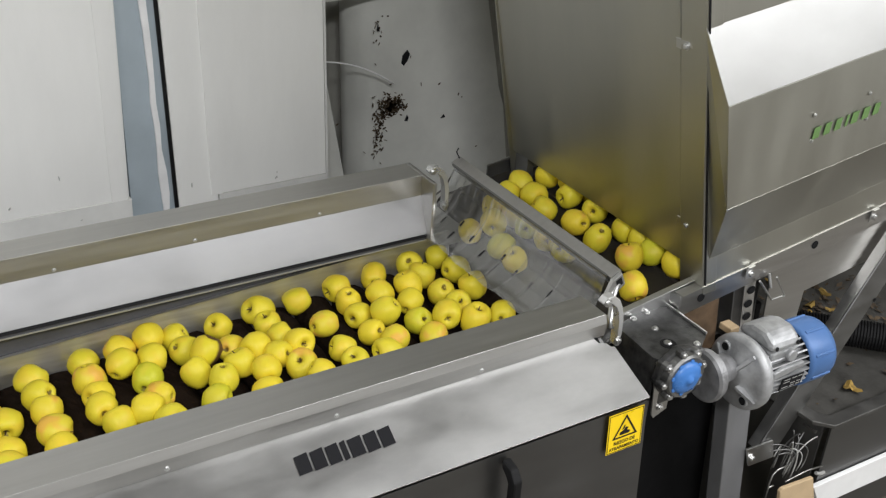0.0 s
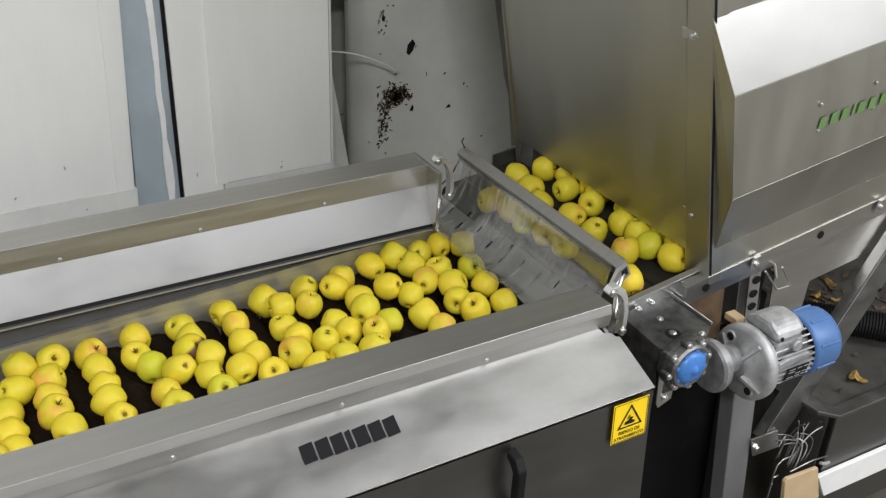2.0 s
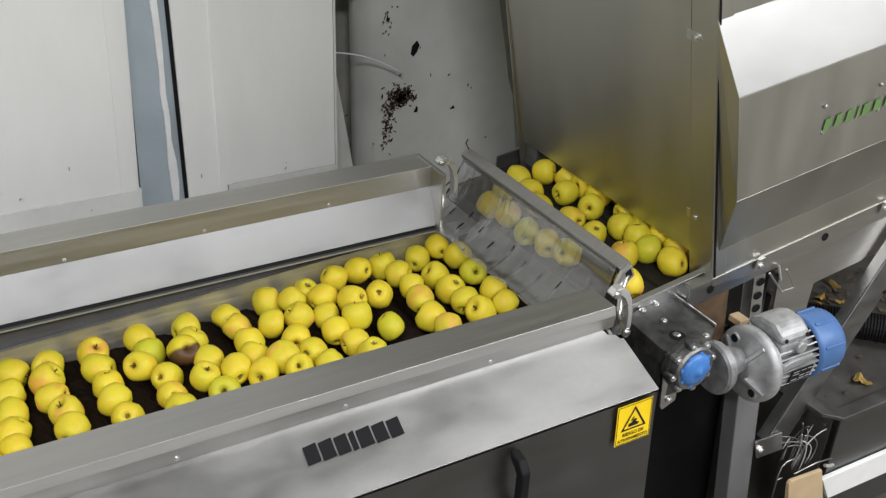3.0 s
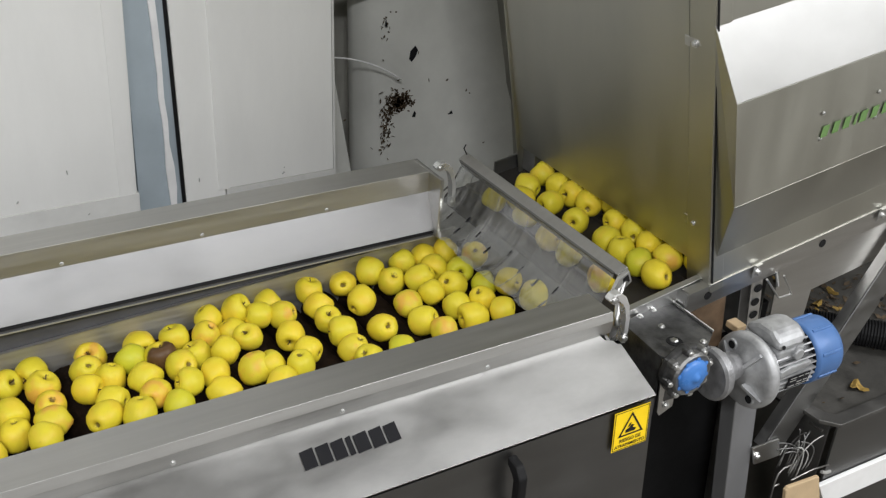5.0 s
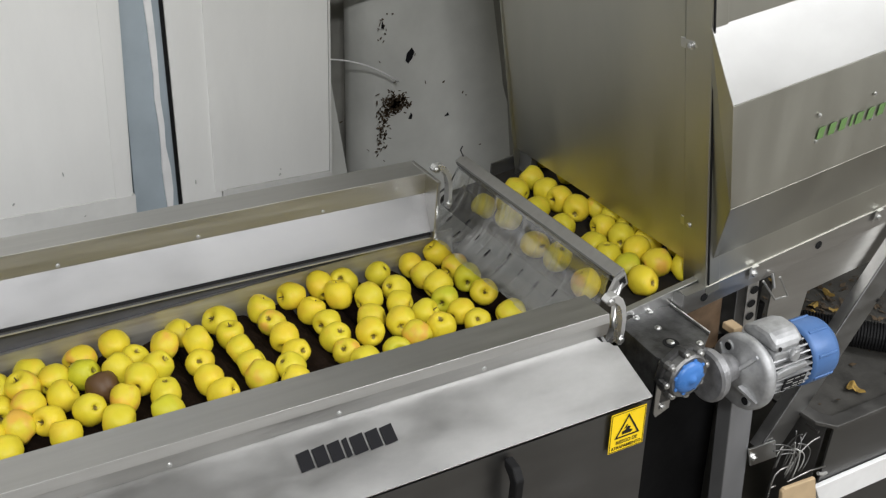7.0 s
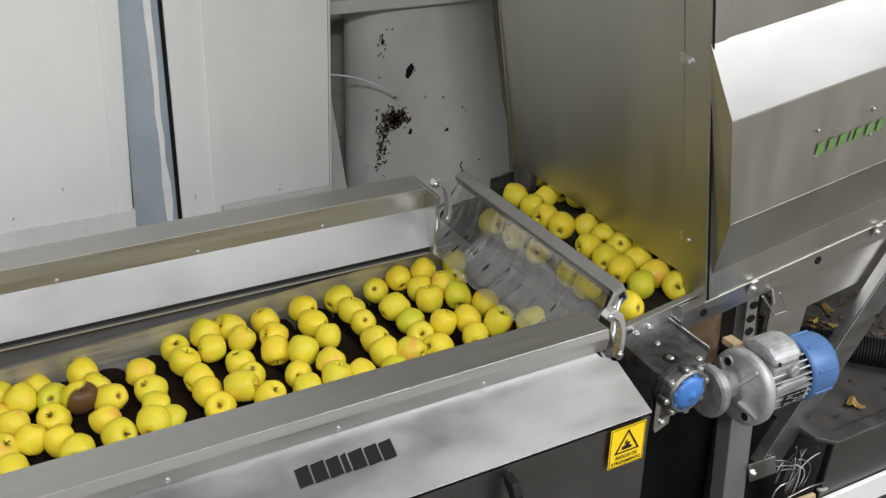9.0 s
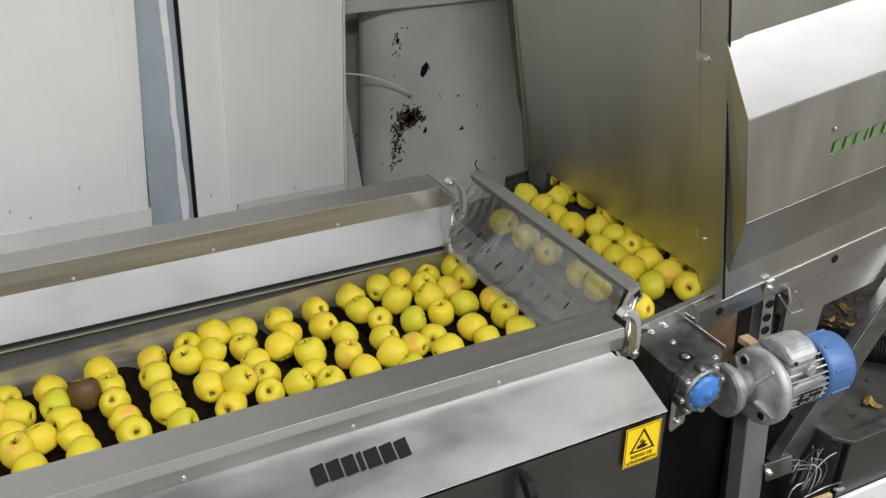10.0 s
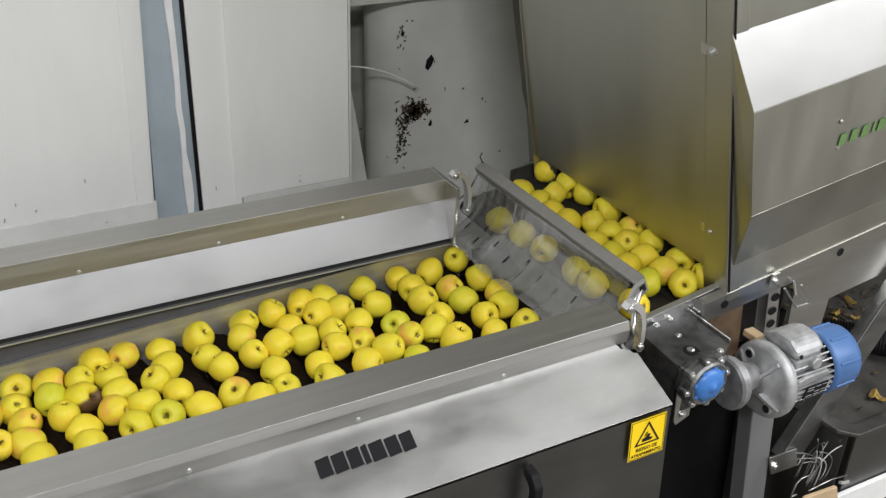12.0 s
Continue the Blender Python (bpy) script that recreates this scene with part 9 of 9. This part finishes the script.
    ride(0, 218, 1.07, [(0, 0.241, 1.740), (0.5, 0.230, 1.740), (1, 0.219, 1.740), (1.5, 0.208, 1.740), (2, 0.197, 1.740), (2.5, 0.186, 1.740), (3, 0.175, 1.740), (3.5, 0.164, 1.740), (4, 0.153, 1.740), (4.5, 0.142, 1.740), (5, 0.131, 1.740), (5.5, 0.120, 1.740), (6, 0.109, 1.740), (6.5, 0.098, 1.740), (7, 0.087, 1.740), (7.5, 0.076, 1.740), (8, 0.065, 1.740), (8.5, 0.054, 1.740), (9, 0.043, 1.740), (9.5, 0.032, 1.740), (10, 0.021, 1.740), (10.5, 0.010, 1.740), (11, -0.001, 1.740), (11.5, -0.012, 1.740), (12, -0.023, 1.740)])
    ride(2, 219, 1.10, [(0, 0.241, 1.828), (0.5, 0.229, 1.829), (1, 0.218, 1.829), (1.5, 0.206, 1.828), (2, 0.194, 1.828), (2.5, 0.183, 1.828), (3, 0.173, 1.829), (3.5, 0.163, 1.829), (4, 0.153, 1.830), (4.5, 0.142, 1.830), (5, 0.131, 1.830), (5.5, 0.120, 1.830), (6, 0.109, 1.830), (6.5, 0.098, 1.830), (7, 0.087, 1.830), (7.5, 0.076, 1.830), (8, 0.065, 1.830), (8.5, 0.054, 1.830), (9, 0.043, 1.830), (9.5, 0.032, 1.830), (10, 0.021, 1.830), (10.5, 0.010, 1.830), (11, -0.001, 1.830), (11.5, -0.012, 1.830), (12, -0.023, 1.830)])
    ride(0, 220, 1.10, [(0, 0.216, 1.938), (0.5, 0.207, 1.936), (1, 0.200, 1.932), (1.5, 0.193, 1.928), (2, 0.186, 1.925), (2.5, 0.180, 1.922), (3, 0.172, 1.921), (3.5, 0.163, 1.920), (4, 0.153, 1.920), (4.5, 0.142, 1.920), (5, 0.131, 1.920), (5.5, 0.120, 1.920), (6, 0.109, 1.920), (6.5, 0.098, 1.920), (7, 0.087, 1.920), (7.5, 0.076, 1.920), (8, 0.065, 1.920), (8.5, 0.054, 1.920), (9, 0.043, 1.920), (9.5, 0.032, 1.920), (10, 0.021, 1.920), (10.5, 0.010, 1.920), (11, -0.001, 1.920), (11.5, -0.012, 1.920), (12, -0.023, 1.920)])
    ride(1, 221, 1.05, [(0, 0.230, 2.030), (0.5, 0.221, 2.025), (1, 0.212, 2.020), (1.5, 0.203, 2.016), (2, 0.194, 2.013), (2.5, 0.185, 2.011), (3, 0.174, 2.010), (3.5, 0.164, 2.010), (4, 0.153, 2.010), (4.5, 0.142, 2.010), (5, 0.131, 2.010), (5.5, 0.120, 2.010), (6, 0.109, 2.010), (6.5, 0.098, 2.010), (7, 0.087, 2.010), (7.5, 0.076, 2.010), (8, 0.065, 2.010), (8.5, 0.054, 2.010), (9, 0.043, 2.010), (9.5, 0.032, 2.010), (10, 0.021, 2.010), (10.5, 0.010, 2.010), (11, -0.001, 2.010), (11.5, -0.012, 2.010), (12, -0.023, 2.010)])
    ride(1, 222, 1.01, [(0, 0.241, 2.100), (0.5, 0.230, 2.100), (1, 0.219, 2.100), (1.5, 0.208, 2.100), (2, 0.197, 2.100), (2.5, 0.186, 2.100), (3, 0.175, 2.100), (3.5, 0.164, 2.100), (4, 0.153, 2.100), (4.5, 0.142, 2.100), (5, 0.131, 2.100), (5.5, 0.120, 2.100), (6, 0.109, 2.100), (6.5, 0.098, 2.100), (7, 0.087, 2.100), (7.5, 0.076, 2.100), (8, 0.065, 2.100), (8.5, 0.054, 2.100), (9, 0.043, 2.100), (9.5, 0.032, 2.100), (10, 0.021, 2.100), (10.5, 0.010, 2.100), (11, -0.001, 2.100), (11.5, -0.012, 2.100), (12, -0.023, 2.100)])
    ride(0, 223, 1.02, [(0, 0.166, 1.560), (0.5, 0.155, 1.560), (1, 0.144, 1.560), (1.5, 0.133, 1.560), (2, 0.122, 1.560), (2.5, 0.111, 1.560), (3, 0.100, 1.560), (3.5, 0.089, 1.560), (4, 0.078, 1.560), (4.5, 0.067, 1.560), (5, 0.056, 1.560), (5.5, 0.045, 1.560), (6, 0.034, 1.560), (6.5, 0.023, 1.560), (7, 0.012, 1.560), (7.5, 0.001, 1.560), (8, -0.010, 1.560), (8.5, -0.021, 1.560), (9, -0.032, 1.560), (9.5, -0.043, 1.560), (10, -0.054, 1.560), (10.5, -0.065, 1.560), (11, -0.076, 1.560), (11.5, -0.087, 1.560), (12, -0.098, 1.560)])
    ride(4, 224, 1.03, [(0, 0.166, 1.650), (0.5, 0.155, 1.650), (1, 0.144, 1.650), (1.5, 0.133, 1.650), (2, 0.122, 1.650), (2.5, 0.111, 1.650), (3, 0.100, 1.650), (3.5, 0.089, 1.650), (4, 0.078, 1.650), (4.5, 0.067, 1.650), (5, 0.056, 1.650), (5.5, 0.045, 1.650), (6, 0.034, 1.650), (6.5, 0.023, 1.650), (7, 0.012, 1.650), (7.5, 0.001, 1.650), (8, -0.010, 1.650), (8.5, -0.021, 1.650), (9, -0.032, 1.650), (9.5, -0.043, 1.650), (10, -0.054, 1.650), (10.5, -0.065, 1.650), (11, -0.076, 1.650), (11.5, -0.087, 1.650), (12, -0.098, 1.650)])
    ride(1, 225, 1.04, [(0, 0.166, 1.740), (0.5, 0.155, 1.740), (1, 0.144, 1.740), (1.5, 0.133, 1.740), (2, 0.122, 1.740), (2.5, 0.111, 1.740), (3, 0.100, 1.740), (3.5, 0.089, 1.740), (4, 0.078, 1.740), (4.5, 0.067, 1.740), (5, 0.056, 1.740), (5.5, 0.045, 1.740), (6, 0.034, 1.740), (6.5, 0.023, 1.740), (7, 0.012, 1.740), (7.5, 0.001, 1.740), (8, -0.010, 1.740), (8.5, -0.021, 1.740), (9, -0.032, 1.740), (9.5, -0.043, 1.740), (10, -0.054, 1.740), (10.5, -0.065, 1.740), (11, -0.076, 1.740), (11.5, -0.087, 1.740), (12, -0.098, 1.740)])
    ride(3, 226, 1.08, [(0, 0.166, 1.830), (0.5, 0.155, 1.830), (1, 0.144, 1.830), (1.5, 0.133, 1.830), (2, 0.122, 1.830), (2.5, 0.111, 1.830), (3, 0.100, 1.830), (3.5, 0.089, 1.830), (4, 0.078, 1.830), (4.5, 0.067, 1.830), (5, 0.056, 1.830), (5.5, 0.045, 1.830), (6, 0.034, 1.830), (6.5, 0.023, 1.830), (7, 0.012, 1.830), (7.5, 0.001, 1.830), (8, -0.010, 1.830), (8.5, -0.021, 1.830), (9, -0.032, 1.830), (9.5, -0.043, 1.830), (10, -0.054, 1.830), (10.5, -0.065, 1.830), (11, -0.076, 1.830), (11.5, -0.087, 1.830), (12, -0.098, 1.830)])
    ride(4, 227, 1.08, [(0, 0.158, 1.917), (0.5, 0.148, 1.918), (1, 0.139, 1.919), (1.5, 0.129, 1.919), (2, 0.120, 1.920), (2.5, 0.110, 1.920), (3, 0.100, 1.920), (3.5, 0.089, 1.920), (4, 0.078, 1.920), (4.5, 0.067, 1.920), (5, 0.056, 1.920), (5.5, 0.045, 1.920), (6, 0.034, 1.920), (6.5, 0.023, 1.920), (7, 0.012, 1.920), (7.5, 0.001, 1.920), (8, -0.010, 1.920), (8.5, -0.021, 1.920), (9, -0.032, 1.920), (9.5, -0.043, 1.920), (10, -0.054, 1.920), (10.5, -0.065, 1.920), (11, -0.076, 1.920), (11.5, -0.087, 1.920), (12, -0.098, 1.920)])
    ride(1, 228, 1.07, [(0, 0.166, 2.010), (0.5, 0.155, 2.010), (1, 0.144, 2.010), (1.5, 0.133, 2.010), (2, 0.122, 2.010), (2.5, 0.111, 2.010), (3, 0.100, 2.010), (3.5, 0.089, 2.010), (4, 0.078, 2.010), (4.5, 0.067, 2.010), (5, 0.056, 2.010), (5.5, 0.045, 2.010), (6, 0.034, 2.010), (6.5, 0.023, 2.010), (7, 0.012, 2.010), (7.5, 0.001, 2.010), (8, -0.010, 2.010), (8.5, -0.021, 2.010), (9, -0.032, 2.010), (9.5, -0.043, 2.010), (10, -0.054, 2.010), (10.5, -0.065, 2.010), (11, -0.076, 2.010), (11.5, -0.087, 2.010), (12, -0.098, 2.010)])
    ride(1, 229, 0.99, [(0, 0.166, 2.100), (0.5, 0.155, 2.100), (1, 0.144, 2.100), (1.5, 0.133, 2.100), (2, 0.122, 2.100), (2.5, 0.111, 2.100), (3, 0.100, 2.100), (3.5, 0.089, 2.100), (4, 0.078, 2.100), (4.5, 0.067, 2.100), (5, 0.056, 2.100), (5.5, 0.045, 2.100), (6, 0.034, 2.100), (6.5, 0.023, 2.100), (7, 0.012, 2.100), (7.5, 0.001, 2.100), (8, -0.010, 2.100), (8.5, -0.021, 2.100), (9, -0.032, 2.100), (9.5, -0.043, 2.100), (10, -0.054, 2.100), (10.5, -0.065, 2.100), (11, -0.076, 2.100), (11.5, -0.087, 2.100), (12, -0.098, 2.100)])
    ride(2, 230, 1.04, [(0, 0.091, 1.560), (0.5, 0.080, 1.560), (1, 0.069, 1.560), (1.5, 0.058, 1.560), (2, 0.047, 1.560), (2.5, 0.036, 1.560), (3, 0.025, 1.560), (3.5, 0.014, 1.560), (4, 0.003, 1.560), (4.5, -0.008, 1.560), (5, -0.019, 1.560), (5.5, -0.030, 1.560), (6, -0.041, 1.560), (6.5, -0.052, 1.560), (7, -0.063, 1.560), (7.5, -0.074, 1.560), (8, -0.085, 1.560), (8.5, -0.096, 1.560), (9, -0.107, 1.560), (9.5, -0.118, 1.560), (10, -0.129, 1.560), (10.5, -0.140, 1.560), (11, -0.151, 1.560), (11.5, -0.162, 1.560), (12, -0.173, 1.560)])
    ride(1, 231, 1.10, [(0, 0.091, 1.650), (0.5, 0.080, 1.650), (1, 0.069, 1.650), (1.5, 0.058, 1.650), (2, 0.047, 1.650), (2.5, 0.036, 1.650), (3, 0.025, 1.650), (3.5, 0.014, 1.650), (4, 0.003, 1.650), (4.5, -0.008, 1.650), (5, -0.019, 1.650), (5.5, -0.030, 1.650), (6, -0.041, 1.650), (6.5, -0.052, 1.650), (7, -0.063, 1.650), (7.5, -0.074, 1.650), (8, -0.085, 1.650), (8.5, -0.096, 1.650), (9, -0.107, 1.650), (9.5, -0.118, 1.650), (10, -0.129, 1.650), (10.5, -0.140, 1.650), (11, -0.151, 1.650), (11.5, -0.162, 1.650), (12, -0.173, 1.650)])
    ride(2, 232, 0.98, [(0, 0.091, 1.740), (0.5, 0.080, 1.740), (1, 0.069, 1.740), (1.5, 0.058, 1.740), (2, 0.047, 1.740), (2.5, 0.036, 1.740), (3, 0.025, 1.740), (3.5, 0.014, 1.740), (4, 0.003, 1.740), (4.5, -0.008, 1.740), (5, -0.019, 1.740), (5.5, -0.030, 1.740), (6, -0.041, 1.740), (6.5, -0.052, 1.740), (7, -0.063, 1.740), (7.5, -0.074, 1.740), (8, -0.085, 1.740), (8.5, -0.096, 1.740), (9, -0.107, 1.740), (9.5, -0.118, 1.740), (10, -0.129, 1.740), (10.5, -0.140, 1.740), (11, -0.151, 1.740), (11.5, -0.162, 1.740), (12, -0.173, 1.740)])
    ride(2, 233, 1.05, [(0, 0.091, 1.830), (0.5, 0.080, 1.830), (1, 0.069, 1.830), (1.5, 0.058, 1.830), (2, 0.047, 1.830), (2.5, 0.036, 1.830), (3, 0.025, 1.830), (3.5, 0.014, 1.830), (4, 0.003, 1.830), (4.5, -0.008, 1.830), (5, -0.019, 1.830), (5.5, -0.030, 1.830), (6, -0.041, 1.830), (6.5, -0.052, 1.830), (7, -0.063, 1.830), (7.5, -0.074, 1.830), (8, -0.085, 1.830), (8.5, -0.096, 1.830), (9, -0.107, 1.830), (9.5, -0.118, 1.830), (10, -0.129, 1.830), (10.5, -0.140, 1.830), (11, -0.151, 1.830), (11.5, -0.162, 1.830), (12, -0.173, 1.830)])
    ride(2, 234, 1.06, [(0, 0.091, 1.920), (0.5, 0.080, 1.920), (1, 0.069, 1.920), (1.5, 0.058, 1.920), (2, 0.047, 1.920), (2.5, 0.036, 1.920), (3, 0.025, 1.920), (3.5, 0.014, 1.920), (4, 0.003, 1.920), (4.5, -0.008, 1.920), (5, -0.019, 1.920), (5.5, -0.030, 1.920), (6, -0.041, 1.920), (6.5, -0.052, 1.920), (7, -0.063, 1.920), (7.5, -0.074, 1.920), (8, -0.085, 1.920), (8.5, -0.096, 1.920), (9, -0.107, 1.920), (9.5, -0.118, 1.920), (10, -0.129, 1.920), (10.5, -0.140, 1.920), (11, -0.151, 1.920), (11.5, -0.162, 1.920), (12, -0.173, 1.920)])
    ride(2, 235, 1.01, [(0, 0.091, 2.010), (0.5, 0.080, 2.010), (1, 0.069, 2.010), (1.5, 0.058, 2.010), (2, 0.047, 2.010), (2.5, 0.036, 2.010), (3, 0.025, 2.010), (3.5, 0.014, 2.010), (4, 0.003, 2.010), (4.5, -0.008, 2.010), (5, -0.019, 2.010), (5.5, -0.030, 2.010), (6, -0.041, 2.010), (6.5, -0.052, 2.010), (7, -0.063, 2.010), (7.5, -0.074, 2.010), (8, -0.085, 2.010), (8.5, -0.096, 2.010), (9, -0.107, 2.010), (9.5, -0.118, 2.010), (10, -0.129, 2.010), (10.5, -0.140, 2.010), (11, -0.151, 2.010), (11.5, -0.162, 2.010), (12, -0.173, 2.010)])
    ride(2, 236, 1.00, [(0, 0.091, 2.100), (0.5, 0.080, 2.100), (1, 0.069, 2.100), (1.5, 0.058, 2.100), (2, 0.047, 2.100), (2.5, 0.036, 2.100), (3, 0.025, 2.100), (3.5, 0.014, 2.100), (4, 0.003, 2.100), (4.5, -0.008, 2.100), (5, -0.019, 2.100), (5.5, -0.030, 2.100), (6, -0.041, 2.100), (6.5, -0.052, 2.100), (7, -0.063, 2.100), (7.5, -0.074, 2.100), (8, -0.085, 2.100), (8.5, -0.096, 2.100), (9, -0.107, 2.100), (9.5, -0.118, 2.100), (10, -0.129, 2.100), (10.5, -0.140, 2.100), (11, -0.151, 2.100), (11.5, -0.162, 2.100), (12, -0.173, 2.100)])
    ride(1, 237, 1.07, [(0, 1.904, 1.843), (0.5, 1.896, 1.843), (1, 1.889, 1.843), (1.5, 1.882, 1.843), (2, 1.874, 1.843), (2.5, 1.867, 1.843), (3, 1.860, 1.843), (3.5, 1.853, 1.843), (4, 1.845, 1.843), (4.5, 1.838, 1.843), (5, 1.831, 1.843), (5.5, 1.823, 1.843), (6, 1.816, 1.843), (6.5, 1.809, 1.843), (7, 1.801, 1.843), (7.5, 1.794, 1.843), (8, 1.787, 1.843), (8.5, 1.780, 1.843), (9, 1.772, 1.843), (9.5, 1.765, 1.843), (10, 1.758, 1.843), (10.5, 1.751, 1.843), (11, 1.744, 1.843), (11.5, 1.736, 1.843), (12, 1.729, 1.843)])
    ride(4, 238, 1.08, [(0, 1.843, 1.676), (0.5, 1.836, 1.676), (1, 1.828, 1.676), (1.5, 1.821, 1.676), (2, 1.814, 1.676), (2.5, 1.806, 1.676), (3, 1.799, 1.676), (3.5, 1.792, 1.676), (4, 1.785, 1.676), (4.5, 1.777, 1.676), (5, 1.770, 1.675), (5.5, 1.771, 1.677), (6, 1.765, 1.677), (6.5, 1.757, 1.677), (7, 1.749, 1.676), (7.5, 1.751, 1.680), (8, 1.754, 1.683), (8.5, 1.756, 1.687), (9, 1.758, 1.691), (9.5, 1.755, 1.689), (10, 1.749, 1.689), (10.5, 1.741, 1.689), (11, 1.734, 1.689), (11.5, 1.727, 1.689), (12, 1.719, 1.689)])
    # the rows of fruit go on behind the front rail
    for k in range(10):
        for c, y in enumerate((1.566, 1.637)):
            x0 = 0.350 + 0.1055 * k + 0.012 * math.sin(3.1 * k + 2 * c)
            ride((0, 1, 2, 4)[(k + 2 * c) % 4], 300 + 2 * k + c, 1.0 + 0.04 * math.sin(5 * k + c), [(0.5 * n, x0 - 0.0110 * n, y) for n in range(25)])

motions()
